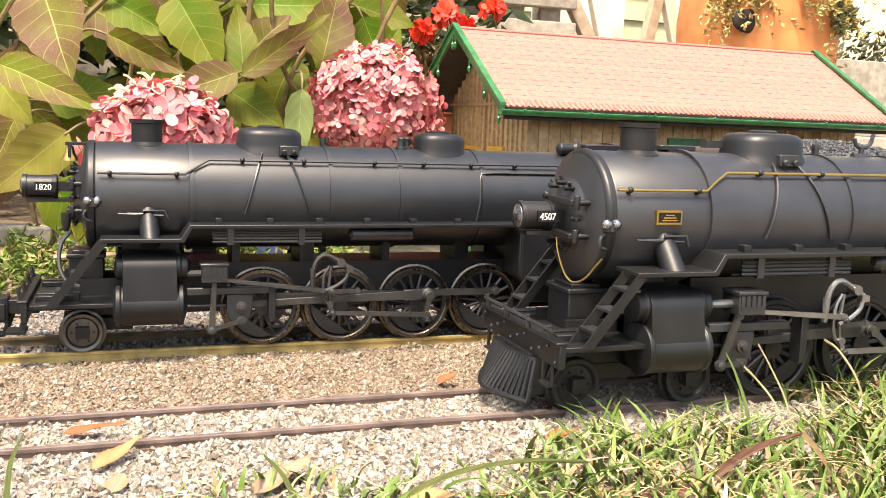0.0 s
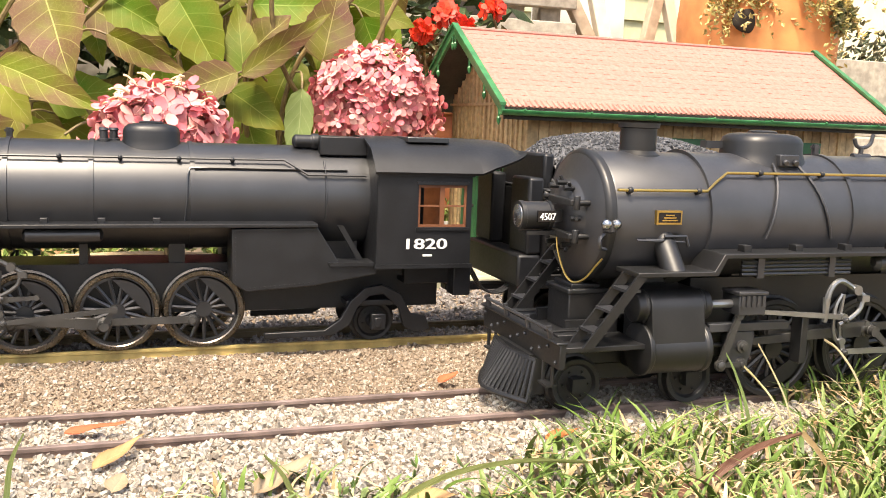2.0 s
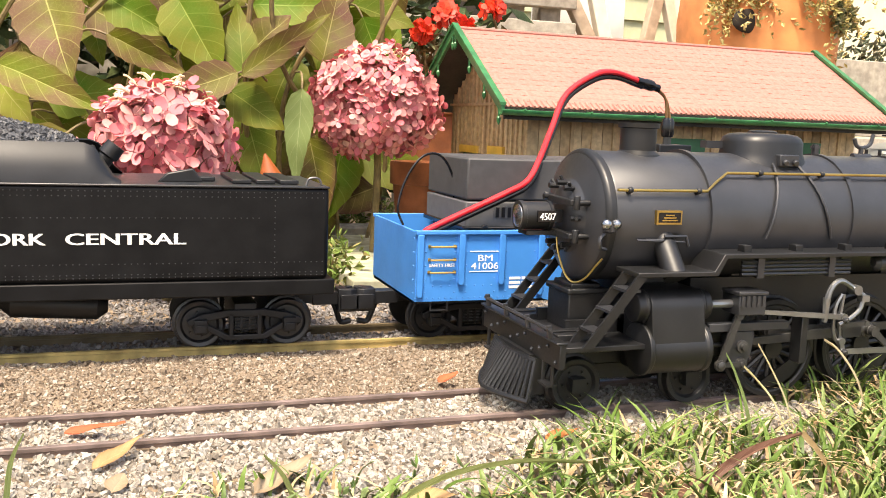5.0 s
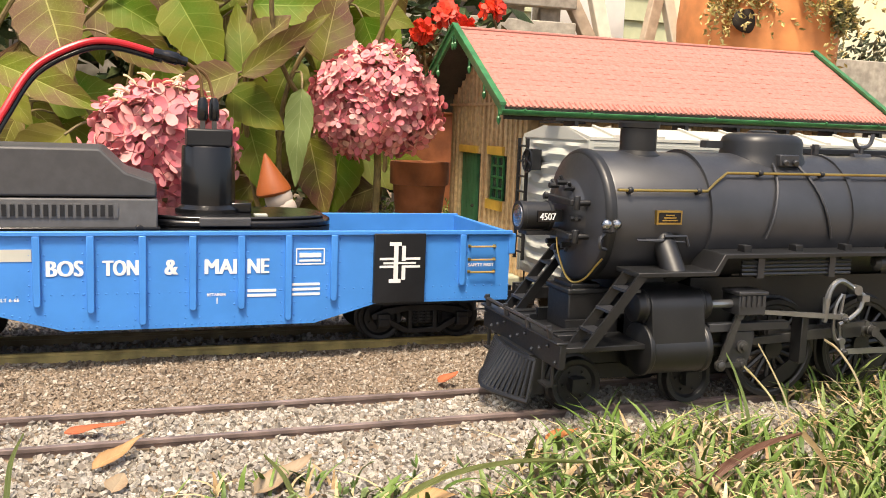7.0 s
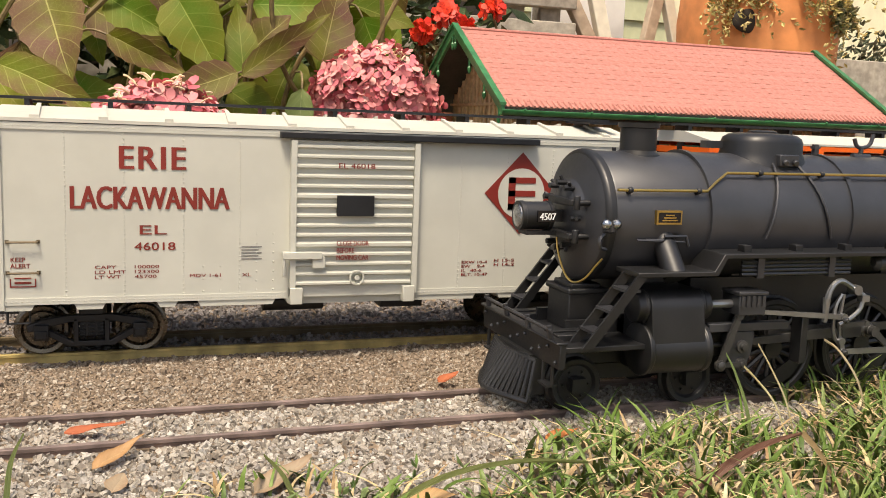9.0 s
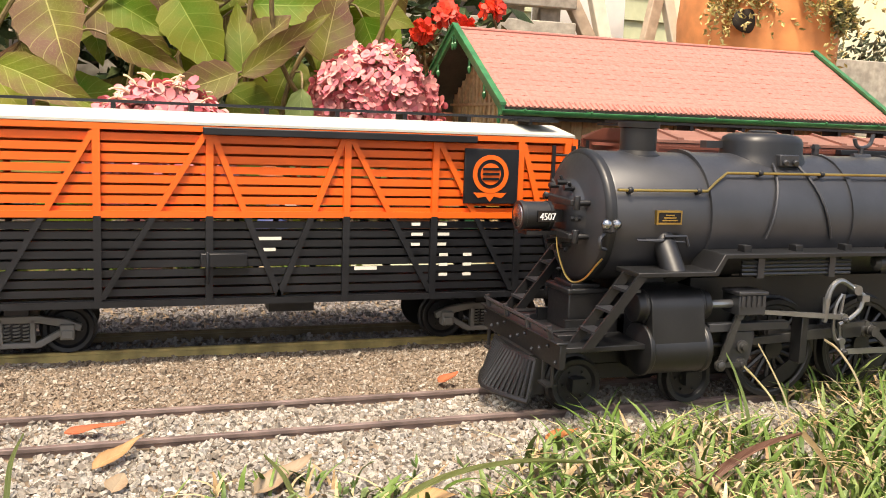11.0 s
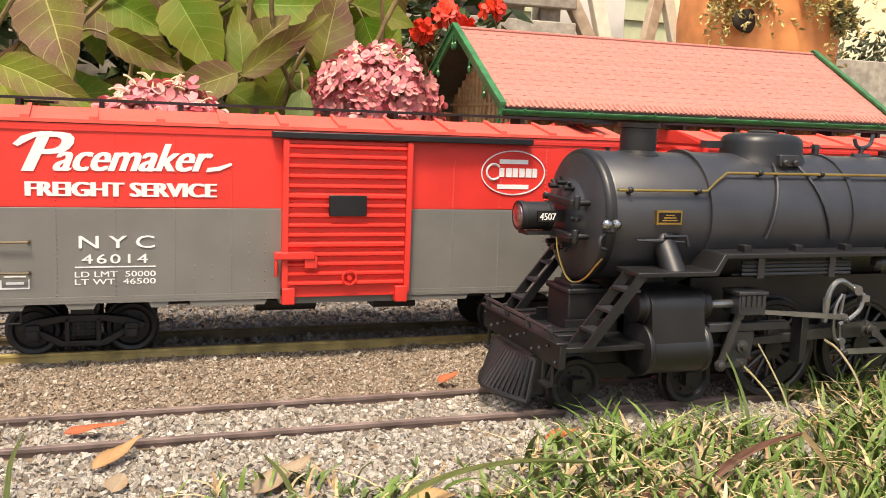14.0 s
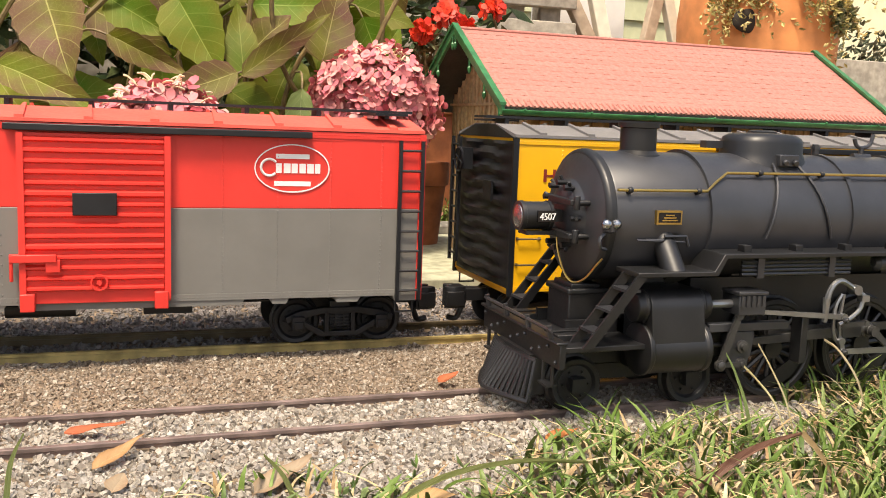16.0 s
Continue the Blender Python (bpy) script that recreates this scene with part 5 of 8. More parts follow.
        tube(bm, smooth_path([(lx - 0.0125, s * 0.0455, 0.046 + dz), (lx - 0.0118, s * 0.0455, 0.054 + dz), (lx - 0.0098, s * 0.0455, 0.0595 + dz), (lx - 0.0058, s * 0.0455, 0.0628 + dz), (lx - 0.0015, s * 0.0455, 0.0622 + dz), (lx + 0.006, s * 0.0455, 0.058 + dz), (lx + 0.0135, s * 0.0455, 0.0535 + dz)], 4), 0.0016, 8)
        cyl(bm, (lx + 0.006, s * 0.048, 0.058 + dz), (lx + 0.006, s * 0.042, 0.058 + dz), 0.0027, n=14)
        box(bm, lx + 0.0095, lx + 0.0145, s * 0.0455 - 0.002, s * 0.0455 + 0.002, 0.0515 + dz, 0.055 + dz)
        tube(bm, smooth_path([(lx + 0.011, s * 0.0465, 0.052 + dz), (lx + 0.009, s * 0.0465, 0.047 + dz), (lx + 0.003, s * 0.0465, 0.0425 + dz), (lx - 0.004, s * 0.0465, 0.0395 + dz)], 4), 0.0012, 8)
        tube(bm, [(lx - 0.0125, s * 0.0455, 0.054 + dz), (lx - 0.0125, s * 0.0455, 0.041 + dz)], [0.0021, 0.0014], 8)
        part("link_bracket", bm, rod_mat, eng)
        bm = bmesh.new()
        for off in (-0.0019, 0.0019):
            tube(bm, smooth_path([(lx - 0.0005 + off * 0.3, s * 0.044, 0.0555 + dz), (lx - 0.0025 + off, s * 0.044, 0.0495 + dz), (lx - 0.0032 + off, s * 0.044, 0.041 + dz), (lx - 0.0022 + off, s * 0.044, 0.033 + dz), (lx + 0.0005 + off * 0.3, s * 0.044, 0.028 + dz)], 4), 0.0011, 6)
        flat_bar(bm, (lx - 0.0005, 0.03 + dz), (lx + 0.001, 0.0242 + dz), s * 0.0455 - 0.001, s * 0.0455 + 0.001, 0.0014, 0.0015)
        part("expansion_link", bm, rod_mat, eng)
        for px_, pz_ in ((lx, 0.039 + dz * 1.6), (lx + 0.001, 0.0242 + dz)):
            bm = bmesh.new()
            turn(bm, (px_, s * 0.046, pz_), (px_, s * 0.0492, pz_), [(0, 0.0019), (0.6, 0.0019), (0.7, 0.0012), (1, 0.0009)], 10)
            part("pin_bolt", bm, GREY_ROD, eng)
        bm = bmesh.new()
        flat_bar(bm, (lx + 0.002, 0.0375 + dz), (lx + 0.019, 0.0385 + dz), s * 0.0415 - 0.0012, s * 0.0415 + 0.0012, 0.0015, 0.0011)
        part("reach_rod", bm, GREY_ROD, eng)
        # crosshead guide bar and its yoke
        xg = 0.0585
        bm = bmesh.new()
        box(bm, xg, 0.113 if alive else 0.108, *sorted((s * 0.0385, s * 0.0435)), zc + 0.0082, zc + 0.0125)
        part("guide_bar", bm, BK, eng, bev=0.0003)
        bm = bmesh.new()
        yx = 0.1095 if alive else 0.115
        box(bm, yx, yx + 0.0042, *sorted((s * 0.0365, s * 0.0448)), zc - 0.0105, zc + 0.0145)
        part("guide_yoke", bm, BM, eng, bev=0.0004)
        # side rod, main rod, crosshead, combination lever, eccentric gear
        xs = drivers
        bm = bmesh.new()
        for a_, b_ in zip(xs, xs[1:]):
            flat_bar(bm, (a_ - xs[0], 0), (b_ - xs[0], 0), s * 0.0295 - 0.001, s * 0.0295 + 0.001, 0.0022, 0.0022)
        for a_ in xs:
            turn(bm, (a_ - xs[0], s * 0.0288, 0), (a_ - xs[0], s * 0.0325, 0), [(0, 0.0034), (0.5, 0.0034), (0.6, 0.0026), (1, 0.0022)], 14)
        side_rod = part("side_rod", bm, GREY_ROD, eng, at=pose(xs[0] + cr * math.cos(a0), 0, r + cr * math.sin(a0)))
        PIN.append((side_rod, "side", xs[0], r, cr, alive))
        mx = xs[2] if len(xs) > 3 else xs[1]
        bm = bmesh.new()
        flat_bar(bm, (-ln, 0), (0, 0), s * 0.0355 - 0.0012, s * 0.0355 + 0.0012, 0.0019, 0.0031)
        box(bm, -0.017, -0.004, s * 0.0355 - 0.0016, s * 0.0355 + 0.0016, -0.0037, 0.0037)
        turn(bm, (0, s * 0.034, 0), (0, s * 0.0405, 0), [(0, 0.0045), (0.5, 0.0045), (0.6, 0.0032), (1, 0.003)], 16)
        main = part("main_rod", bm, GREY_ROD, eng, bev=0.0003)
        bm = bmesh.new()
        prism(bm, [(-0.008, -0.0045), (-0.004, -0.0115), (0.0045, -0.0115), (0.0075, -0.004), (0.0085, 0.003), (0.0085, 0.0078), (-0.008, 0.0078)], "y", s * 0.04 - 0.0025, s * 0.04 + 0.0025)
        tube(bm, [(-0.04, s * 0.0375, 0), (0, s * 0.0375, 0)], 0.0013, 8)
        cross = part("crosshead", bm, BK, eng, bev=0.0004)
        for pz_ in (0.0, -0.0092):
            bm = bmesh.new()
            turn(bm, (0.001, s * 0.0425, pz_), (0.001, s * 0.0462, pz_), [(0, 0.0034), (0.45, 0.0034), (0.5, 0.0019), (1, 0.0016)], 12)
            part("crosshead_pin", bm, GREY_ROD, cross)
        top, low = ((-0.016, 0.0195), (-0.0175, -0.0142)) if alive else ((-0.0042, 0.0172), (-0.0138, -0.0086))
        bm = bmesh.new()
        flat_bar(bm, top, low, s * 0.046 - 0.0008, s * 0.046 + 0.0008, 0.0015, 0.002)
        part("combination_lever", bm, GREY_ROD, cross)
        bm = bmesh.new()
        flat_bar(bm, low, (0.001, -0.0092), s * 0.0445 - 0.0008, s * 0.0445 + 0.0008, 0.0013, 0.0013)
        turn(bm, (low[0], s * 0.0465, low[1]), (low[0], s * 0.0485, low[1]), [(0, 0.0023), (0.7, 0.0023), (1, 0.0012)], 10)
        part("union_link", bm, GREY_ROD, cross)
        xp, zp = mx + cr * math.cos(a0), r + cr * math.sin(a0)
        tilt = math.asin((zp - zc) / ln)
        main.matrix_basis = pose(xp, 0, zp, 0, -math.degrees(tilt), 0)
        cross.matrix_basis = pose(xp - ln * math.cos(tilt), 0, zc)
        PIN.append((main, "main", mx, r, cr, alive, ln, zc))
        PIN.append((cross, "cross", mx, r, cr, alive, ln, zc))
        bm = bmesh.new()     # return crank, drawn out from the main pin
        ra = radians(-111)
        flat_bar(bm, (0, 0), (RETURN * math.cos(ra) - cr, RETURN * math.sin(ra)), s * 0.042 - 0.001, s * 0.042 + 0.001, 0.0019, 0.0014)
        ret = part("return_crank", bm, GREY_ROD, eng, at=pose(xp, 0, zp, 0, -math.degrees(a0), 0))
        PIN.append((ret, "crank", mx, r, cr, alive))
        ex, ez = lx + 0.001, 0.0242 + dz
        bx, bz = mx + RETURN * math.cos(a0 + ra), r + RETURN * math.sin(a0 + ra)
        el_ = math.hypot(bx - ex, bz - ez)
        bm = bmesh.new()
        flat_bar(bm, (-el_, 0), (0, 0), s * 0.0455 - 0.0009, s * 0.0455 + 0.0009, 0.0013, 0.0015)
        ecc = part("eccentric_rod", bm, rod_mat, eng, at=pose(bx, 0, bz, 0, -math.degrees(math.atan2(bz - ez, bx - ex)), 0))
        PIN.append((ecc, "eccentric", mx, r, ra, alive, ex, ez))
        # firebox flank and ash pan
        bm = bmesh.new()
        prism(bm, [(0.2828, 0.0805), (0.337, 0.0815), (0.353, 0.0562), (0.377, 0.0562), (0.377, 0.05), (0.335, 0.043), (0.292, 0.04), (0.2828, 0.046)], "y", *sorted((s * 0.048, s * 0.02)))
        fb = part("firebox", bm, BM, eng, bev=0.0006)
        bm = bmesh.new()
        rivets(bm, line_pts(0.285, 0.048, 0.285, 0.078, 0.003) + line_pts(0.294, 0.0425, 0.335, 0.0455, 0.003) + line_pts(0.285, 0.0785, 0.335, 0.079, 0.003), s * 0.048 if s < 0 else s * 0.02, 0.0005)
        tagged(part("rivets", bm, BM, fb, smooth=False), kind="stuff")
        bm = bmesh.new()
        prism(bm, [(0.346, 0.056), (0.375, 0.056), (0.375, 0.0582), (0.344, 0.0582)], "y", *sorted((s * 0.05, s * 0.03)))
        prism(bm, [(0.352, 0.0815), (0.356, 0.0815), (0.37, 0.0582), (0.366, 0.0582)], "y", *sorted((s * 0.0395, s * 0.0375)))
        part("cab_step", bm, BM, eng)
        bm = bmesh.new()
        pa = lambda deg, x: (x, s * (R + 0.002) * math.cos(radians(deg)), CZ + (R + 0.002) * math.sin(radians(deg)))
        tube(bm, [pa(-24, 0.255), pa(0, 0.2565), pa(25, 0.257), pa(33, 0.2585), pa(34, 0.27), pa(34, 0.36)], 0.0008, 6)
        tube(bm, [pa(-22, 0.345), pa(0, 0.345), pa(30, 0.345), pa(45, 0.345)], 0.0007, 6)
        part("boiler_pipe", bm, BK, eng)
        # cab side with its window opening
        y0, y1 = sorted((s * 0.0535, s * 0.052))
        bm = bmesh.new()
        for x0, x1, z0, z1 in ((0.3752, 0.403, 0.0562, 0.119), (0.4371, 0.4407, 0.0562, 0.119), (0.403, 0.4371, 0.0562, 0.0821), (0.403, 0.4371, 0.1102, 0.119)):
            box(bm, x0, x1, y0, y1, z0, z1)
        bmesh.ops.remove_doubles(bm, verts=bm.verts, dist=1e-5)
        side = part("cab_side", bm, BM, eng)
        for x0, x1 in ((0.403, 0.42), (0.42, 0.4371)):
            bm = bmesh.new()
            for k_, (a_, b_, c_, d_) in enumerate(((x0, x0 + 0.0016, 0.0821, 0.1102), (x1 - 0.0016, x1, 0.0821, 0.1102), (x0, x1, 0.0821, 0.0838), (x0, x1, 0.1085, 0.1102), (x0, x1, 0.0957, 0.0968))):
                hy = 0.0006 + 0.00005 * k_
                box(bm, a_, b_, s * 0.0518 - hy, s * 0.0518 + hy, c_, d_)
            part("window_sash", bm, WIN_WOOD, side, "brown wooden sash")
        bm = bmesh.new()
        box(bm, 0.4015, 0.4386, s * 0.0535 - 0.001, s * 0.0535 + 0.001, 0.1105, 0.1125)
        box(bm, 0.4015, 0.4386, s * 0.0535 - 0.001, s * 0.0535 + 0.001, 0.08, 0.0818)
        part("window_ledge", bm, BM, side)
        bm = bmesh.new()
        box(bm, 0.374, 0.442, s * 0.0535 - 0.0012, s * 0.0535 + 0.0012, 0.0545, 0.0572)
        box(bm, 0.374, 0.442, s * 0.0545 - 0.0008, s * 0.0545 + 0.0008, 0.116, 0.1178)
        part("cab_moulding", bm, BM, side)
    # cab front, floor, roof
    bm = bmesh.new()
    box(bm, 0.375, 0.3768, -0.052, 0.052, 0.0562, 0.119)
    prism(bm, [(-0.052, 0.119), (0.052, 0.119), (0.04, 0.133), (0.02, 0.139), (-0.02, 0.139), (-0.04, 0.133)], "x", 0.375, 0.3768)
    part("cab_front", bm, BM, eng)
    bm = bmesh.new()
    box(bm, 0.375, 0.4407, -0.0505, 0.0505, 0.0562, 0.058)
    part("cab_floor", bm, BM, eng)
    bm = bmesh.new()
    top = [(-0.057, 0.1185), (-0.0525, 0.1245), (-0.042, 0.1335), (-0.024, 0.139), (0, 0.1408), (0.024, 0.139), (0.042, 0.1335), (0.0525, 0.1245), (0.057, 0.1185)]
    low = [(y * 0.985, z - 0.0016) for y, z in top[::-1]]
    prism(bm, top + low, "x", 0.3725, 0.447)
    rings = []     # overhang behind the cab, its lower edge sweeping up to a rounded end
    for x, zm, sc in ((0.4468, 0.1185, 1.0), (0.455, 0.122, 0.995), (0.465, 0.1255, 0.98), (0.474, 0.129, 0.94), (0.479, 0.1315, 0.87), (0.4815, 0.134, 0.74)):
        arc = [(y * (0.5 + 0.5 * sc), max(z - (1 - sc) * 0.012, zm - 0.0001 * i)) for i, (y, z) in enumerate(top)]
        rings.append([Vector((x, y, z)) for y, z in arc + [(y * 0.985, z - 0.0016) for y, z in arc[::-1]]])
    loft(bm, rings)
    roof = part("cab_roof", bm, BM, eng)
    bm = bmesh.new()
    box(bm, 0.4, 0.43, -0.034, -0.008, 0.1375, 0.141)
    part("roof_hatch", bm, BK, roof, bev=0.0005)
    bm = bmesh.new()
    box(bm, 0.4, 0.4415, -0.036, 0.036, 0.041, 0.056)
    box(bm, 0.432, 0.4445, -0.047, -0.034, 0.034, 0.056)
    box(bm, 0.441, 0.462, -0.006, 0.006, 0.03, 0.0345)
    part("cab_underframe", bm, BM, eng, bev=0.0006)
    # frames, deck, beam
    bm = bmesh.new()
    for s in (-1, 1):
        box(bm, -0.01, 0.43, s * 0.0165 - 0.0015, s * 0.0165 + 0.0015, 0.022, 0.045)
    box(bm, 0.02, 0.055, -0.018, 0.018, 0.03, 0.075)
    box(bm, 0.29, 0.37, -0.02, 0.02, 0.035, 0.09)
    box(bm, 0.3, 0.435, -0.03, 0.03, 0.046, 0.055)
    for x in (0.089, 0.134, 0.1385, 0.192, 0.246, 0.251):
        box(bm, x, x + 0.005, -0.017, 0.017, 0.042, 0.07)
    box(bm, 0.062, 0.285, -0.019, 0.019, 0.03, 0.0548 if alive else 0.066)
    part("frame", bm, BM, eng)
    bm = bmesh.new()
    box(bm, -0.0335 + fx, 0.022, -0.046, 0.046, 0.0318 + fz, 0.0345 + fz)
    deck = part("pilot_deck", bm, BM, eng, bev=0.0004)
    bm = bmesh.new()
    box(bm, -0.0365 + fx, -0.033 + fx, -0.049, 0.049, 0.0245 + fz, 0.0375 + fz)
    box(bm, -0.0385 + fx, -0.0325 + fx, -0.0495, 0.0495, 0.0365 + fz, 0.038 + fz)
    beam = part("buffer_beam", bm, BM, eng, bev=0.0006)
    for i in range(11):
        bm = bmesh.new()
        ball(bm, (-0.0368 + fx, -0.045 + i * 0.009, (0.0275, 0.0335, 0.0305)[i % 3] + fz), 0.0011, n=7, m=4)
        part("bolt", bm, BK, beam)
    bm = bmesh.new()
    tube(bm, [(-0.0385 + fx, -0.043, 0.0425 + fz), (-0.0385 + fx, 0.043, 0.0425 + fz)], 0.0009, 6)
    for yy in (-0.04, -0.014, 0.014, 0.04):
        tube(bm, [(-0.037 + fx, yy, 0.037 + fz), (-0.0385 + fx, yy, 0.0445 + fz)], 0.0014, 6)
    part("hand_rod", bm, BK, beam)
    bm = bmesh.new()
    box(bm, -0.012 + sx0, 0.009 + sx0, -0.0125, 0.0125, 0.0345 + fz, 0.0585)
    box(bm, -0.0132 + sx0, 0.0102 + sx0, -0.0137, 0.0137, 0.0575, 0.0605)
    box(bm, -0.01 + sx0, 0.007 + sx0, -0.0105, 0.0105, 0.06, 0.0628)
    part("air_pump_box", bm, BM, eng, bev=0.0008)
    for yy in (-0.03, 0.03, -0.02, 0.02):
        bm = bmesh.new()
        box(bm, -0.03 + fx, -0.005 + fx, yy - 0.003, yy + 0.003, 0.0345 + fz, 0.0375 + fz)
        part("deck_plate", bm, BM, deck, bev=0.0003)
    # pilot: slatted cowcatcher
    if front_style == "pilot":
        for i in range(19):
            f = -1 + 2 * i / 18
            bm = bmesh.new()
            xt, xb = -0.0335 + 0.004 * abs(f) ** 1.5, -0.0462 + 0.0115 * abs(f) ** 1.5
            tube(bm, [(xt, f * 0.026, 0.0275), (xb, f * 0.0295, 0.0078)], [0.0013, 0.0011], 6)
            part("pilot_bar", bm, BM, beam)
        bm = bmesh.new()
        for z0, xo, hw_, dx_, th in ((0.0078, -0.0462, 0.0305, 0.0117, 0.0015), (0.0272, -0.0333, 0.0265, 0.004, 0.0014)):
            tube(bm, [(xo + dx_ * abs(q / 8) ** 1.5, hw_ * q / 8, z0) for q in range(-8, 9)], th, 6)
        part("pilot_rim", bm, BM, beam)
        bm = bmesh.new()
        prism(bm, [(-0.036, 0.0082), (-0.02, 0.0082), (-0.02, 0.029), (-0.0305, 0.029)], "y", -0.021, 0.021)
        part("pilot_plate", bm, BM, beam)
        for s in (-1, 1):
            bm = bmesh.new()
            tube(bm, [(-0.0275, s * 0.041, 0.0285), (-0.0275, s * 0.041, 0.0185), (-0.0275, s * 0.031, 0.0185), (-0.0275, s * 0.031, 0.0285)], 0.001, 6)
            box(bm, -0.0305, -0.0245, s * 0.036 - 0.005, s * 0.036 + 0.005, 0.0178, 0.019)
            part("foot_step", bm, BM, beam)
    else:
        bm = bmesh.new()
        for s in (-1, 1):
            box(bm, -0.037, -0.0345, s * 0.041 - 0.006, s * 0.041 + 0.006, 0.019, 0.0245)
            box(bm, -0.045, -0.034, s * 0.041 - 0.007, s * 0.041 + 0.007, 0.0175, 0.0195)
        part("foot_step", bm, BM, beam)
        coupler(eng, -0.03, -1)
    # headlamp, marker lamps, number board, bell
    lx0, lx1 = (-0.0385, -0.0178) if front_style != "pilot" else (-0.0315, -0.0135)
    bm = bmesh.new()
    turn(bm, (lx0, 0, lampz), (lx1, 0, lampz), [(0, 0.0068), (0.0, 0.0076), (0.12, 0.0078), (0.14, 0.0072), (0.86, 0.0072), (0.88, 0.0078), (0.97, 0.0076), (1, 0.005)], 28)
    box(bm, lx1 - 0.004, -0.005, -0.003, 0.003, lampz - 0.003, lampz + 0.003)
    box(bm, lx0 + 0.003, -0.003, -0.0055, 0.0055, lampz - 0.0095, lampz - 0.0075)
    lamp = part("headlamp", bm, BM, eng)
    bm = bmesh.new()
    turn(bm, (lx0 + 0.001, 0, lampz), (lx0 - 0.0016, 0, lampz), [(0, 0.0064), (0.5, 0.0058), (0.85, 0.0035), (1, 0.0008)], 24)
    part("lens", bm, GLASS_LENS, lamp, "clear glass lens")
    bm = bmesh.new()
    box(bm, lx0 + 0.0075, lx1 - 0.001, -0.0086, -0.007, lampz - 0.0026, lampz + 0.0032)
    part("number_board", bm, BLACK_GLOSS, lamp)
    words(number, lx0 + 0.0085, lampz - 0.0016, 0.0088, 0.0036, -0.00862, WHITE, lamp, bold=0.01)
    for s in (-1, 1):
        bm = bmesh.new()
        turn(bm, (0.004, s * 0.032, CZ - 0.006), (0.004, s * 0.032, CZ + 0.001), [(0, 0.002), (0.2, 0.0036), (0.9, 0.0036), (1, 0.002)], 14)
        tube(bm, smooth_path([(0.004, s * 0.0315, CZ - 0.005), (-0.001, s * 0.0325, CZ - 0.008), (-0.001, s * 0.0325, CZ - 0.0125), (0.003, s * 0.031, CZ - 0.014)], 4), 0.0011, 6)
        mk = part("marker_lamp", bm, BK, eng)
        for dx, dy in ((-0.0026, -0.2), (0.0024, -0.6)):
            bm = bmesh.new()
            c = Vector((0.0035 + dx, s * (0.0345 + 0.001 * dy), CZ - 0.001))
            turn(bm, c, c + Vector((dx * 0.6, s * 0.0028, 0)), [(0, 0.0026), (0.5, 0.0026), (0.85, 0.0018), (1, 0.0006)], 14)
            part("marker_lens", bm, GLASS_LENS, mk, "clear silvered lens")
    bm = bmesh.new()
    tube(bm, smooth_path([(-0.011, -0.004, lampz - 0.009), (-0.0105, -0.006, lampz - 0.018), (-0.0085, -0.0105, lampz - 0.0285), (-0.006, -0.016, lampz - 0.0325), (-0.003, -0.0225, lampz - 0.0295), (0.0, -0.0275, lampz - 0.0225), (0.002, -0.03, lampz - 0.0185)], 6), 0.00055, 6)
    part("lamp_cable", bm, BRASS, eng, "thin bare wire")
    if alive:
        bm = bmesh.new()
        turn(bm, (-0.0105, 0, 0.1285), (-0.0105, 0, 0.119), [(0, 0.001), (0.1, 0.0024), (0.5, 0.003), (0.85, 0.0046), (1, 0.005)], 20)
        bell = part("bell", bm, BRASS, eng, "small gold-coloured bell")
        bm = bmesh.new()
        box(bm, -0.013, 0.006, -0.0065, 0.0065, 0.1288, 0.1305)
        for yy in (-0.0062, 0.0062):
            box(bm, -0.0115, -0.0095, yy - 0.0006, yy + 0.0006, 0.121, 0.13)
        part("bell_yoke", bm, BM, bell)
        bm = bmesh.new()
        tube(bm, smooth_path([(-0.01, -0.02, 0.076), (-0.0155, -0.022, 0.068), (-0.0165, -0.024, 0.055), (-0.012, -0.026, 0.045), (-0.005, -0.027, 0.042)], 5), 0.0013, 8)
        part("air_hose", bm, STEEL, eng, "bright metal hose")
        bm = bmesh.new()
        turn(bm, (-0.012, -0.026, 0.088), (-0.012, -0.026, 0.077), [(0, 0.003), (0.5, 0.003), (1, 0.0015)], 10)
        part("generator", bm, BM, eng)
    else:
        bm = bmesh.new()
        box(bm, 0.028, 0.0425, -0.0342, -0.032, 0.0965, 0.1035)
        plate = part("builders_plate", bm, BRASS, smoke, "brass-rimmed builder's plate", at=pose(0, -0.0018, 0))
        bm = bmesh.new()
        box(bm, 0.029, 0.0415, -0.0346, -0.033, 0.0975, 0.1025)
        part("plate_field", bm, BLACK_GLOSS, plate)
        bars([(0.0307 + 0.001 * i, 0.0983 + i * 0.0013, 0.009 - 0.002 * i, 0.0006) for i in range(3)], -0.03464, BRASS, plate)
        # bell in its yoke behind the sand dome
        bm = bmesh.new()
        cyl(bm, (0.184, -0.001, 0.1295), (0.184, -0.001, 0.1375), 0.0014, n=8)
        tube(bm, smooth_path([(0.1785, -0.001, 0.1425), (0.1805, -0.001, 0.1385), (0.185, -0.001, 0.1375), (0.19, -0.001, 0.1395), (0.192, -0.001, 0.1455)], 4), 0.0012, 8)
        cyl(bm, (0.178, -0.001, 0.132), (0.19, -0.001, 0.132), 0.0022, n=10)
        part("bell_bracket", bm, BK, eng)
        bm = bmesh.new()
        box(bm, 0.083, 0.1, 0.006, 0.012, 0.1345, 0.1385)
        part("step_board", bm, BK, eng)
    # wheels
    for x in drivers:
        spoked_wheels(eng, x, r, tyre, alive, BK if alive else BM, cr, a0)
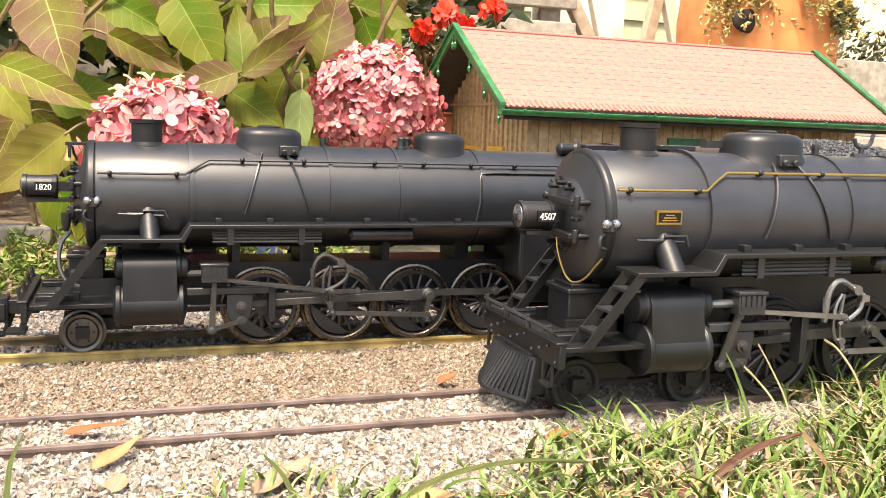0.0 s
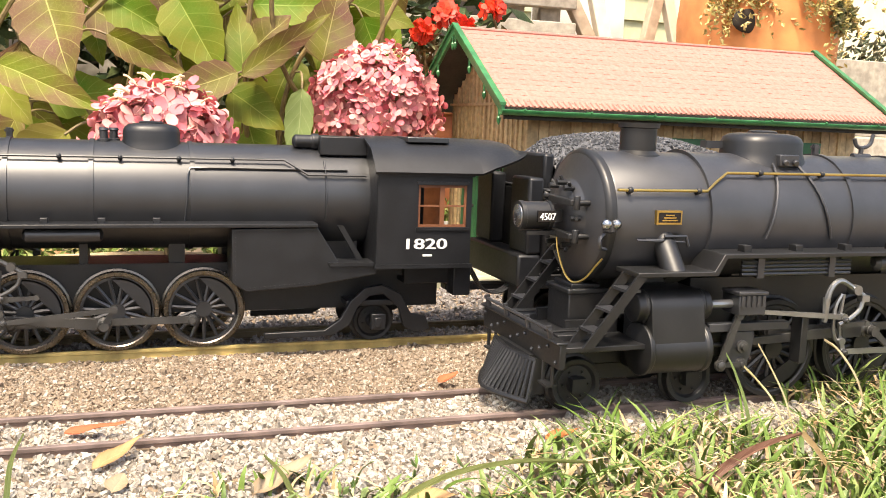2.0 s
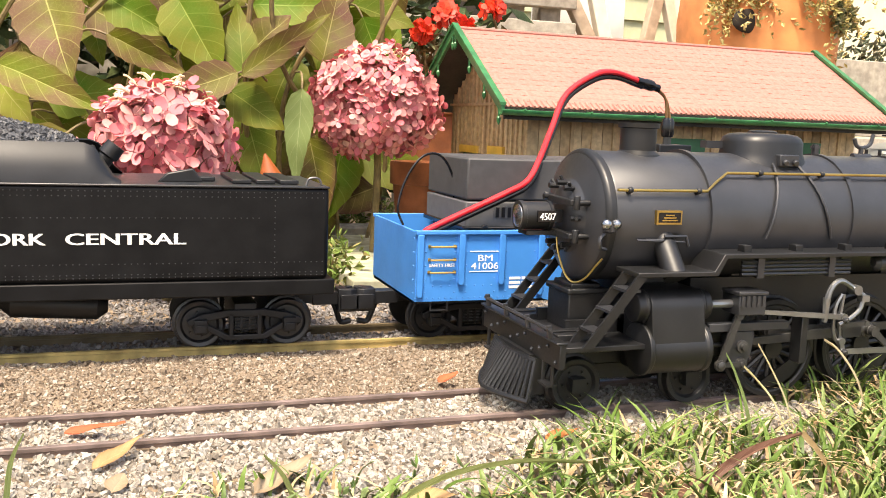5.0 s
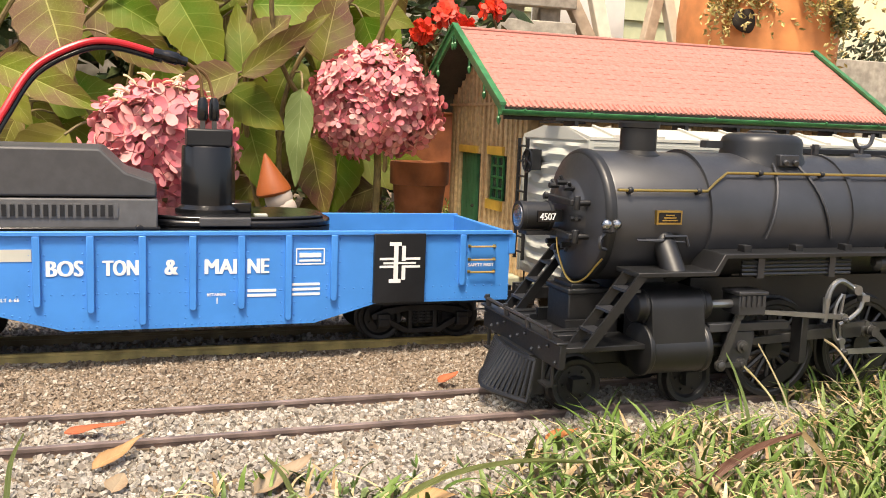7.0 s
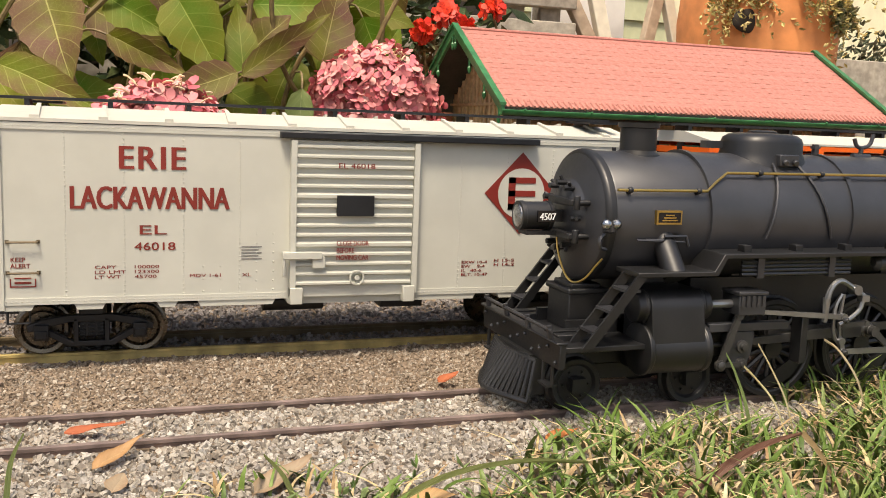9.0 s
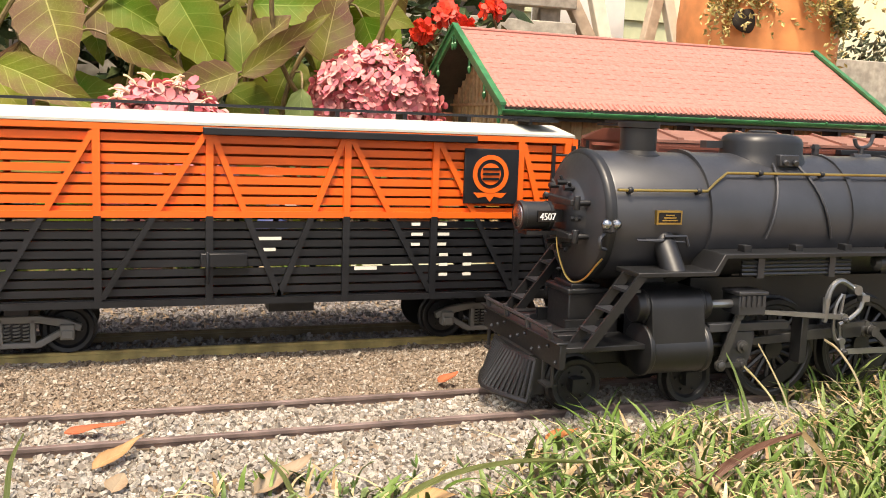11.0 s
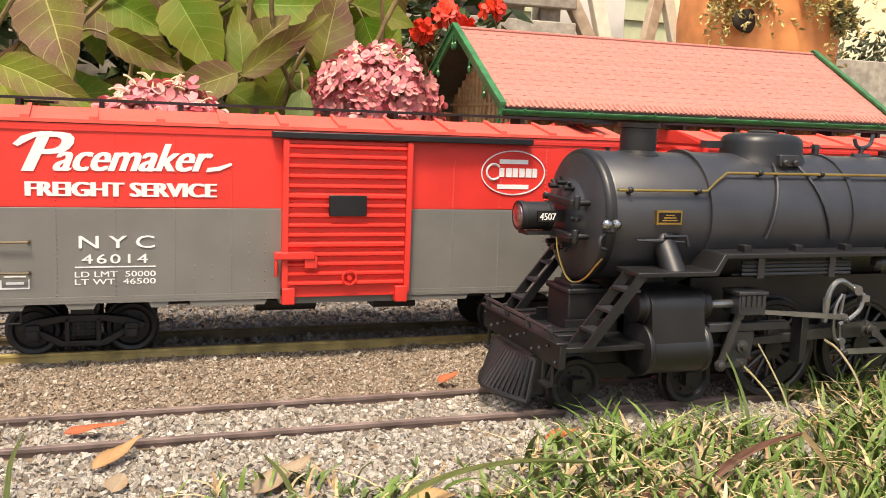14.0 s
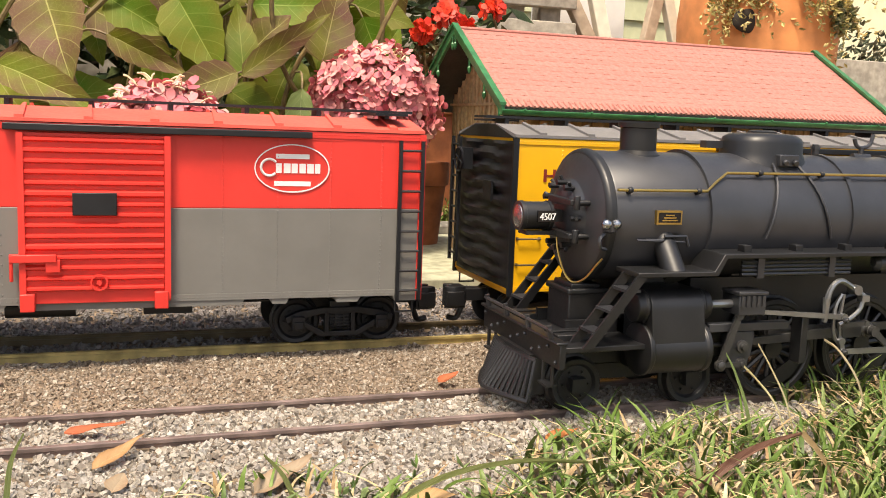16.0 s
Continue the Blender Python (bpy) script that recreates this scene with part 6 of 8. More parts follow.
    bm = bmesh.new()
    for x in leads:
        box(bm, x - 0.004, x + 0.004, -0.031, 0.031, lead_r - 0.003, lead_r + 0.004)
    box(bm, min(leads) - 0.012, max(leads) + 0.03, -0.012, 0.012, lead_r - 0.002, lead_r + 0.006)
    lt = part("lead_truck", bm, BM, eng)
    n0 = len(SPINNING)
    for x in leads:
        wheelset(lt, x, lead_r, mat=STEEL if alive else BM)
    bm = bmesh.new()
    for s in (-1, 1):
        y0, y1 = sorted((s * 0.038, s * 0.034))
        prism(bm, [(0.305, 0.01026), (0.345, 0.01083), (0.356, 0.01824), (0.362, 0.02964), (0.372, 0.03876), (0.384, 0.04104), (0.398, 0.0342), (0.405, 0.02052), (0.416, 0.01824), (0.419, 0.00912), (0.408, 0.00684), (0.4, 0.0114), (0.396, 0.02508), (0.385, 0.03477), (0.375, 0.03306), (0.367, 0.02508), (0.362, 0.01368), (0.35, 0.00684), (0.305, 0.00627)], "y", y0, y1)
        box(bm, 0.377, 0.387, y0 - 0.001, y1 + 0.001, 0.01, 0.021)
        box(bm, 0.379, 0.3835, min(y0, s * 0.0405), max(y1, s * 0.0405), 0.012, 0.0185)
    box(bm, 0.36, 0.4, -0.035, 0.035, 0.026, 0.03)
    tt = part("trailing_truck", bm, BM, eng, bev=0.0006)
    wheelset(tt, 0.381, 0.0142, mat=BM)
    if not alive:
        del SPINNING[n0:]
    words(number, 0.3957, 0.0675, 0.028, 0.007, -0.05352, WHITE, eng, bold=0.032, name="cab_number")
    bars([(0.407, 0.0625, 0.0065, 0.0014)], -0.05352, WHITE, eng)
    return eng


BACK_X = -2.80 - 0.2202
eng1 = locomotive("steam_locomotive", pose(BACK_X, TRACK_Y, 0), "satin black steam locomotive with bright-rimmed driving wheels, rolling past", [0.1078 + i * 0.0532 for i in range(4)], 0.0255, [-0.0037], 0.0125, "1820", BLACK, TYRE, GREY_ROD, True, 1.0, 0.1023, "steps")
MOVING.append((eng1, BACK_X))
eng2 = locomotive("steam_locomotive", pose(0.233, FRONT_Y, 0), "matt black steam locomotive with brass handrail, standing on the front track", [0.1125 + i * 0.0604 for i in range(3)], 0.0274, [-0.0068, 0.0595], 0.0138, "4507", BRASS, CHARCOAL_MATT, DULL_STEEL, False, 1.06, 0.0972, "pilot")


def tender(place):
    tn = thing("tender", pose(place, TRACK_Y, 0), "black riveted tender heaped with coal, white lettering", "tender")
    a, b, H = -0.1944, 0.1346, 0.0535
    bm = bmesh.new()
    box(bm, a, b, -H, H, 0.0483, 0.108)
    tank = part("tank", bm, TENDER_BLACK, tn, bev=0.003)
    bm = bmesh.new()
    box(bm, a - 0.002, b + 0.004, -H - 0.001, H + 0.001, 0.0385, 0.0485)
    part("sill", bm, TENDER_BLACK, tn, bev=0.0008)
    bm = bmesh.new()
    box(bm, a, b, -H - 0.0008, H + 0.0008, 0.1068, 0.1082)
    part("top_beading", bm, BLACK, tn, bev=0.0005)
    bm = bmesh.new()
    pts = []
    for z in (0.0515, 0.0535, 0.06, 0.101, 0.104):
        pts += line_pts(a + 0.005, z, b - 0.004, z, 0.0036)
    for x in (-0.158, -0.156, -0.128, -0.0945, 0.1):
        pts += line_pts(x, 0.052, x, 0.103, 0.0036)
    pts += line_pts(-0.092, 0.088, 0.09, 0.088, 0.0036)
    rivets(bm, pts, -H, 0.00044)
    tagged(part("rivets", bm, BLACK, tank, smooth=False), kind="stuff")
    for s in (-1, 1):
        bm = bmesh.new()
        sec = [(H - 0.0005, 0.108), (H - 0.002, 0.117), (H - 0.006, 0.126), (H - 0.011, 0.1318), (H - 0.013, 0.131), (H - 0.008, 0.1245), (H - 0.004, 0.1165), (H - 0.0022, 0.108)]
        rings = []
        for x, f in ((-0.187, 0.12), (-0.184, 0.3), (-0.1815, 0.7), (-0.178, 0.97), (-0.172, 1.0), (-0.012, 1.0), (-0.006, 0.9), (-0.001, 0.6), (0.004, 0.25), (0.009, 0.06)):
            rings.append([Vector((x, s * y, 0.108 + (z - 0.108) * f)) for y, z in sec])
        loft(bm, rings)
        part("bunker_side", bm, BLACK_MATT, tn)
    bm = bmesh.new()
    box(bm, -0.19, -0.182, -0.038, 0.038, 0.106, 0.1325)
    box(bm, -0.206, -0.1944, -0.05, -0.018, 0.062, 0.116)
    box(bm, -0.206, -0.1944, 0.018, 0.05, 0.062, 0.116)
    box(bm, -0.212, -0.1944, -0.05, 0.05, 0.0385, 0.062)
    box(bm, -0.012, -0.008, -0.043, 0.043, 0.106, 0.128)
    part("front_bulkhead", bm, BLACK_MATT, tn, bev=0.002)
    # coal heap
    rng = random.Random(9)
    bm = bmesh.new()
    rings = []
    for i in range(17):
        x = -0.18 + i * 0.17 / 16
        h = 0.148 - 0.013 * (abs(i - 6.5) / 8) ** 2 - (0.008 if i in (0, 16) else 0)
        rings.append([Vector((x, y, 0.112 + (h - 0.112) * (1 - (abs(y) / 0.05) ** 2.4))) for y in [-0.047 + j * 0.0094 for j in range(11)]])
    vr = [[bm.verts.new(p) for p in rr] for rr in rings]
    for p, q in zip(vr, vr[1:]):
        for j in range(10):
            bm.faces.new((p[j], p[j + 1], q[j + 1], q[j]))
    me = bpy.data.meshes.new("coal_mound")
    bm.to_mesh(me)
    bm.free()
    heap = mesh_part("coal_mound", me, COAL_M, tn)
    verts, faces = [], []
    for _ in range(5200):
        i, j = rng.uniform(0, 15.99), rng.uniform(0, 9.99)
        fi, fj = i % 1, j % 1
        a0, b0 = rings[int(i)], rings[int(i) + 1]
        p = a0[int(j)].lerp(a0[int(j) + 1], fj).lerp(b0[int(j)].lerp(b0[int(j) + 1], fj), fi) + Vector((0, 0, rng.uniform(-0.0005, 0.001)))
        sz = rng.uniform(0.001, 0.0022)
        e = Euler((rng.uniform(0, 6), rng.uniform(0, 6), rng.uniform(0, 6))).to_matrix()
        bs = len(verts)
        for q in ((1, 0, 0), (-1, 0, 0), (0, 1, 0), (0, -1, 0), (0, 0, 1), (0, 0, -1)):
            verts.append(p + e @ Vector(q) * sz * rng.uniform(0.6, 1.1))
        for f in ((0, 2, 4), (2, 1, 4), (1, 3, 4), (3, 0, 4), (2, 0, 5), (1, 2, 5), (3, 1, 5), (0, 3, 5)):
            faces.append([bs + k for k in f])
    me = bpy.data.meshes.new("coal")
    me.from_pydata(verts, [], faces)
    tagged(mesh_part("coal", me, COAL_M, heap, smooth=False), kind="stuff")
    # rear deck fittings
    bm = bmesh.new()
    box(bm, 0.04, 0.066, -0.022, 0.022, 0.108, 0.1115)
    prism(bm, [(0.03, 0.108), (0.036, 0.114), (0.052, 0.117), (0.058, 0.108)], "y", -0.03, -0.026)
    part("water_hatch", bm, BLACK_MATT, tn, bev=0.001)
    bm = bmesh.new()
    turn(bm, (-0.008, -0.02, 0.112), (0.006, -0.02, 0.13), [(0, 0.005), (0.6, 0.005), (0.65, 0.0065), (1, 0.006)], 16)
    part("stoker_pipe", bm, BLACK_MATT, tn)
    for x in (0.075, 0.09, 0.105):
        bm = bmesh.new()
        box(bm, x, x + 0.012, -0.04, 0.04, 0.1085, 0.111)
        part("deck_board", bm, BLACK_MATT, tn, bev=0.0005)
    bm = bmesh.new()
    tube(bm, smooth_path([(0.12, -0.05, 0.1085), (0.122, -0.05, 0.113), (0.128, -0.05, 0.113), (0.13, -0.05, 0.1085)], 4), 0.0008, 6)
    part("grab_loop", bm, STEEL, tn)
    for x in (-0.146, 0.0845):
        freight_truck(tn, x, BLACK_MATT, BLACK)
    coupler(tn, 0.134, 1)
    bm = bmesh.new()
    box(bm, -0.24, -0.19, -0.007, 0.007, 0.03, 0.034)
    for k in range(3):
        tube(bm, smooth_path([(-0.2, -0.03 + k * 0.004, 0.05), (-0.212, -0.031 + k * 0.004, 0.034), (-0.228, -0.031 + k * 0.004, 0.034), (-0.24, -0.03 + k * 0.004, 0.052)], 5), 0.0009, 6)
    part("drawbar", bm, BLACK_MATT, tn)
    bm = bmesh.new()
    box(bm, -0.21, -0.198, -0.05, -0.03, 0.014, 0.04)
    box(bm, -0.218, -0.196, -0.053, -0.03, 0.012, 0.0155)
    part("foot_step", bm, BLACK_MATT, tn, bev=0.0006)
    bm = bmesh.new()
    turn(bm, (-0.062, -0.02, 0.032), (0.0, -0.02, 0.028), [(0, 0.004), (0.1, 0.009), (0.9, 0.009), (1, 0.004)], 16)
    box(bm, -0.08, 0.05, -0.01, 0.01, 0.03, 0.039)
    part("under_tank", bm, BLACK_MATT, tn)
    for tx, xx, ww in (("NEW", -0.1121, 0.0305), ("YORK", -0.0715, 0.0381), ("CENTRAL", -0.0221, 0.0678)):
        words(tx, xx, 0.0718, ww, 0.0069, -H - 0.00002, WHITE, tn, bold=0.045)
    MOVING.append((tn, place))


tender(-2.33)


# ---- model station shed ----
PLANK = varied("weathered_plank", [(0.46, 0.31, 0.16), (0.6, 0.43, 0.24), (0.54, 0.38, 0.2), (0.41, 0.27, 0.145)], rough=0.75, bump=0.3, scale=180, by="object", fine=0.25)
ROOF_PINK = varied("faded_red_tile", [(0.41, 0.168, 0.136), (0.445, 0.19, 0.154), (0.43, 0.178, 0.145)], rough=0.8, bump=0.3, scale=260, by="object", fine=0.18)
TRIM_GREEN = paint("green_trim", (0.03, 0.155, 0.05), 0.35, vary=0.3, scale=70)
DOOR_GREEN = paint("dark_green_door", (0.03, 0.12, 0.05), 0.5, vary=0.2)
TRIM_YELLOW = paint("ochre_trim", (0.55, 0.33, 0.05), 0.5, vary=0.2)
# near-black wood: shade under the roof and eaves is in its colour
DARK_SHADED_WOOD = paint("dark_shaded_wood", (0.035, 0.027, 0.02), 0.7, vary=0.3)
GLASS = paint("dark_window_glass", (0.03, 0.045, 0.04), 0.08, vary=0.1, bump=0)


def station():
    st = thing("station_building", pose(0, 0, 0), "model station shed of brown planks, faded red roof, green trim", "building")
    x0, x1, yw, yb = 0.372, 0.775, 0.826, 1.052
    ex0, ex1, ye, yr, ze, zr = 0.332, 0.806, 0.8, 0.9392, 0.1695, 0.2525
    zi = 0.0015
    slope = (zr - ze) / (yr - ye)
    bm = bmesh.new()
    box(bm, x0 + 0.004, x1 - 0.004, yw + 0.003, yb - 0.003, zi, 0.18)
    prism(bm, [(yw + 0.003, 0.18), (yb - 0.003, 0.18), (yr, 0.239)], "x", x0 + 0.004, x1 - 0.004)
    part("inner_wall", bm, DARK_SHADED_WOOD, st)
    zroof = lambda y: zr - 0.006 - slope * abs(y - yr)
    # gable planks, leaving the door and the window open
    holes = ((0.96, 1.009, zi, 0.1195), (0.8855, 0.9203, 0.072, 0.12))
    n = 18
    for i in range(n):
        a = yw + (yb - yw) * i / n
        b = yw + (yb - yw) * (i + 1) / n - 0.0008
        spans = [(zi, min(zroof(a), zroof(b)))]
        for h0, h1, z0, z1 in holes:
            if b > h0 + 0.002 and a < h1 - 0.002:
                spans = [s for lo, hi in spans for s in ((lo, min(hi, z0)), (max(lo, z1), hi)) if s[1] - s[0] > 0.003]
        for lo, hi in spans:
            top = [(a, hi + (zroof(a) - min(zroof(a), zroof(b)) if hi > 0.13 else 0)), (b, hi + (zroof(b) - min(zroof(a), zroof(b)) if hi > 0.13 else 0))]
            bm = bmesh.new()
            prism(bm, [(a, lo), (b, lo), top[1], top[0]], "x", x0, x0 + 0.003)
            part("plank", bm, PLANK, st)
            bm = bmesh.new()
            prism(bm, [(a - 0.0016, lo), (a + 0.0016, lo), (a + 0.0016, top[0][1]), (a - 0.0016, top[0][1])], "x", x0 - 0.0022, x0)
            part("batten", bm, PLANK, st)
    bm = bmesh.new()
    box(bm, x0 - 0.0035, x0, yw, yb, 0.1725, 0.1755)
    part("gable_rail", bm, PLANK, st)
    # long side planks and posts
    n = 34
    for i in range(n):
        a = x0 + (x1 - x0) * i / n
        bm = bmesh.new()
        box(bm, a, a + (x1 - x0) / n - 0.0008, yw, yw + 0.003, zi, 0.182)
        part("plank", bm, PLANK, st)
        if i % 2 == 0:
            bm = bmesh.new()
            box(bm, a - 0.0018, a + 0.0018, yw - 0.0025, yw, zi, 0.178)
            part("batten", bm, PLANK, st)
    for x in (0.53, 0.68):
        bm = bmesh.new()
        box(bm, x, x + 0.045, yw - 0.004, yw, zi, 0.145)
        part("goods_door", bm, DOOR_GREEN, st, bev=0.0006)
    # door, window, lintels
    bm = bmesh.new()
    box(bm, x0 + 0.0005, x0 + 0.003, 0.961, 1.008, zi, 0.119)
    door = part("door", bm, DOOR_GREEN, st)
    for i in range(5):
        bm = bmesh.new()
        box(bm, x0 - 0.0004, x0 + 0.0008, 0.9615 + i * 0.0094, 0.97 + i * 0.0094, zi + 0.002, 0.118)
        part("board", bm, DOOR_GREEN, door)
    bm = bmesh.new()
    ball(bm, (x0 - 0.002, 0.967, 0.06), 0.002, n=8, m=5)
    part("knob", bm, DARK_SHADED_WOOD, door)
    for a, b, z0, z1 in ((0.955, 1.013, 0.1195, 0.128), (0.882, 0.924, 0.12, 0.1295), (0.882, 0.924, 0.0615, 0.072)):
        bm = bmesh.new()
        box(bm, x0 - 0.004, x0 + 0.001, a, b, z0, z1)
        part("lintel", bm, TRIM_YELLOW, st, "ochre-painted timber", bev=0.0006)
    bm = bmesh.new()
    box(bm, x0 + 0.0022, x0 + 0.003, 0.8855, 0.9203, 0.072, 0.12)
    win = part("window_pane", bm, GLASS, st)
    for y in (0.8855, 0.9017, 0.9178):
        bm = bmesh.new()
        box(bm, x0 + 0.0002, x0 + 0.0022, y, y + 0.0025, 0.072, 0.12)
        part("window_bar", bm, TRIM_GREEN, win)
    for z in (0.072, 0.0835, 0.0955, 0.1075, 0.1178):
        bm = bmesh.new()
        box(bm, x0 + 0.0004, x0 + 0.0022, 0.8855, 0.9203, z, z + 0.0022)
        part("window_bar", bm, TRIM_GREEN, win)
    # roof slopes and tile courses
    for s in (-1, 1):
        ylo = yr + s * (yr - ye)
        # dark slab: the overhang's underside has its shade painted in
        bm = bmesh.new()
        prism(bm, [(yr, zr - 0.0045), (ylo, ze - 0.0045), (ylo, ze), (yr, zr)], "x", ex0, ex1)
        slab = part("roof_slope", bm, DARK_SHADED_WOOD, st)
        m, cnt = 15, 1
        ln = math.hypot(yr - ye, zr - ze)
        rng = random.Random(5)
        me = None
        for i in range(m):
            f0, f1 = i / m, (i + 1.12) / m
            yo0, zo0 = ylo + (yr - ylo) * f0, ze + (zr - ze) * f0
            yo1, zo1 = ylo + (yr - ylo) * min(f1, 1), ze + (zr - ze) * min(f1, 1)
            bm = bmesh.new()
            k = 90
            rows = []
            for j in range(k + 1):
                x = ex0 - 0.001 + (ex1 - ex0 + 0.002) * j / k
                w = 0.0006 * math.sin(j * 2.1 + i) + rng.uniform(-0.0004, 0.0004)
                rows.append([bm.verts.new((x, yo0 - s * -w, zo0 + 0.0007)), bm.verts.new((x, yo1, zo1 + 0.0004)), bm.verts.new((x, yo0 - s * -w, zo0 - 0.0002))])
            for p, q in zip(rows, rows[1:]):
                bm.faces.new((p[0], q[0], q[1], p[1]))
                bm.faces.new((p[2], q[2], q[0], p[0]))
            part("tile_course", bm, ROOF_PINK, slab, smooth=False)
        # wavy cover strip at the eave
        if s < 0:
            for j in range(79):
                x = ex0 + 0.003 + j * 0.006
                bm = bmesh.new()
                cyl(bm, (x, ylo - 0.0012, ze + 0.0003), (x, ylo + 0.01, ze + 0.0065), 0.0016, n=6)
                part("roll_tile", bm, ROOF_PINK, slab)
    bm = bmesh.new()
    cyl(bm, (ex0 + 0.002, yr, zr + 0.0006), (ex1 - 0.002, yr, zr + 0.0006), 0.0022, n=8)
    part("ridge", bm, ROOF_PINK, st)
    # barge boards at both gables, hanging drops, gutter
    for xe in (ex0, ex1):
        for s in (-1, 1):
            ylo = yr + s * (yr - ye)
            bm = bmesh.new()
            prism(bm, [(yr, zr + 0.0045), (ylo + s * 0.004, ze + 0.002), (ylo + s * 0.004, ze - 0.008), (yr, zr - 0.006)], "x", xe - 0.002, xe + 0.0015)
            bb = part("barge_board", bm, TRIM_GREEN, st, bev=0.0005)
            bm = bmesh.new()
            prism(bm, [(yr, zr + 0.0062), (ylo + s * 0.005, ze + 0.0035), (ylo + s * 0.005, ze + 0.001), (yr, zr + 0.0035)], "x", xe - 0.004, xe + 0.0025)
            part("barge_cap", bm, TRIM_GREEN, bb)
            for f in (0.03, 0.36, 0.68, 0.97):
                y, z = yr + (ylo - yr) * f, zr + (ze - zr) * f
                bm = bmesh.new()
                turn(bm, (xe - 0.001, y, z - 0.004), (xe - 0.001, y, z - 0.02), [(0, 0.0014), (0.5, 0.001), (0.6, 0.0022), (0.8, 0.002), (1, 0.0004)], 8)
                part("drop", bm, TRIM_GREEN, bb)
    bm = bmesh.new()
    n = 12
    arc = [(ye - 0.0045 + 0.0048 * math.cos(math.pi + math.pi * k / n), ze - 0.0035 + 0.0048 * math.sin(math.pi + math.pi * k / n)) for k in range(n + 1)]
    arc += [(y * 1.0 + (ye - 0.0045 - y) * 0.15, z + 0.0004) for y, z in arc[::-1]]
    prism(bm, arc, "x", ex0 - 0.003, ex1 + 0.003)
    gut = part("gutter", bm, TRIM_GREEN, st)
    for i in range(7):
        x = ex0 + 0.02 + i * 0.07
        bm = bmesh.new()
        box(bm, x - 0.0012, x + 0.0012, ye - 0.01, ye + 0.012, ze - 0.0035, ze - 0.0022)
        ball(bm, (x, ye - 0.0095, ze - 0.003), 0.0014, n=6, m=4)
        part("gutter_clip", bm, TRIM_GREEN, gut)
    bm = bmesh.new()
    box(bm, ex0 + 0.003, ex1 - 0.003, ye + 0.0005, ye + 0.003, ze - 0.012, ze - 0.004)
    part("fascia", bm, DARK_SHADED_WOOD, st)
    return st


station()
CONCRETE = varied("mossy_concrete", [(0.42, 0.42, 0.3)], rough=0.85, bump=0.4, scale=60, by="object", fine=0.35)
KERB = varied("grey_kerbstone", [(0.2, 0.19, 0.17), (0.27, 0.25, 0.22)], rough=0.85, bump=0.6, scale=90, by="object", fine=0.4)
bm = bmesh.new()
box(bm, 0.2, 1.3, 0.828, 1.17, -0.02, 0.001)
tagged(part("paving_slab", bm, CONCRETE, bev=0.002), "pale mossy concrete slab under the station", "paving", kind="structure")
for i in range(7):
    bm = bmesh.new()
    box(bm, -0.3 + i * 0.22, -0.088 + i * 0.22, 1.172, 1.21, -0.02, 0.012 + 0.003 * (i % 2))
    tagged(part("kerbstone", bm, KERB, bev=0.004), "grey weathered edging stone behind the paving", "edging stone", "edging stones")

# ---- hydrangea: leaves, stems and pink heads ----
GREEN = leafy("leaf_green", (0.095, 0.17, 0.006), (0.3, 0.36, 0.07), (0.16, 0.17, 0.012), trans=0.32)
OLIVE = leafy("leaf_olive", (0.15, 0.165, 0.01), (0.42, 0.4, 0.12), (0.13, 0.065, 0.025), trans=0.3)
MAUVE = leafy("leaf_mauve", (0.135, 0.115, 0.02), (0.42, 0.36, 0.13), (0.135, 0.055, 0.038), trans=0.28)
YELLOW = leafy("leaf_yellow", (0.28, 0.31, 0.04), (0.45, 0.42, 0.15), (0.24, 0.22, 0.04))
PALE = leafy("leaf_pale_underside", (0.2, 0.26, 0.09), (0.38, 0.42, 0.2), (0.17, 0.22, 0.07), trans=0.35)
STEM = paint("leaf_stalk", (0.18, 0.13, 0.05), 0.6, vary=0.3, scale=80)
PETAL = varied("hydrangea_petal", [(0.55, 0.12, 0.15), (0.68, 0.2, 0.22), (0.74, 0.32, 0.3), (0.6, 0.14, 0.18), (0.78, 0.43, 0.37), (0.5, 0.09, 0.12)], rough=0.55, bump=0.1, scale=90, fine=0.2)
CREAM = paint("cream_style", (0.75, 0.6, 0.38), 0.6, vary=0.15)


def blade_mesh(name, ln, hw, mat, droop, fold, seed, nu=14, nv=4, serrate=0.035, tip=0.62):
    """A broad leaf along +x with a folded, drooping blade and serrated rim; UVs carry its veins."""
    rng = random.Random(seed)
    wv = rng.uniform(0, 6)
    verts, uvs, faces = [], [], []
    for i in range(nu + 1):
        u = i / nu
        w = hw * (math.sin(math.pi * u ** tip) ** 0.85 if 0 < u < 1 else 0.02)
        for j in range(-nv, nv + 1):
            v = j / nv
            ww = w * (1 + (serrate * (1 if i % 2 else -1) if abs(j) == nv else 0))
            verts.append((u * ln, v * ww * math.cos(fold), abs(v) * ww * math.sin(fold) - droop * ln * u * u + 0.04 * ln * math.sin(u * 7 + wv) * v * 0.5 + 0.012 * ln * math.sin(u * 11 + wv * 2)))
            uvs.append((u, v))
    m = 2 * nv + 1
    for i in range(nu):
        for j in range(m - 1):
            faces.append((i * m + j, (i + 1) * m + j, (i + 1) * m + j + 1, i * m + j + 1))
    me = bpy.data.meshes.new(name)
    me.from_pydata(verts, [], faces)
    lay = me.uv_layers.new(name="UVMap")
    for lp in me.loops:
        lay.data[lp.index].uv = uvs[lp.vertex_index]
    return mesh_part(name, me, mat)


bush = thing("hydrangea_bush", pose(0, 0, 0), "hydrangea with broad green, yellowing and mauve leaves", "shrub")
LEAF_RNG = random.Random(21)


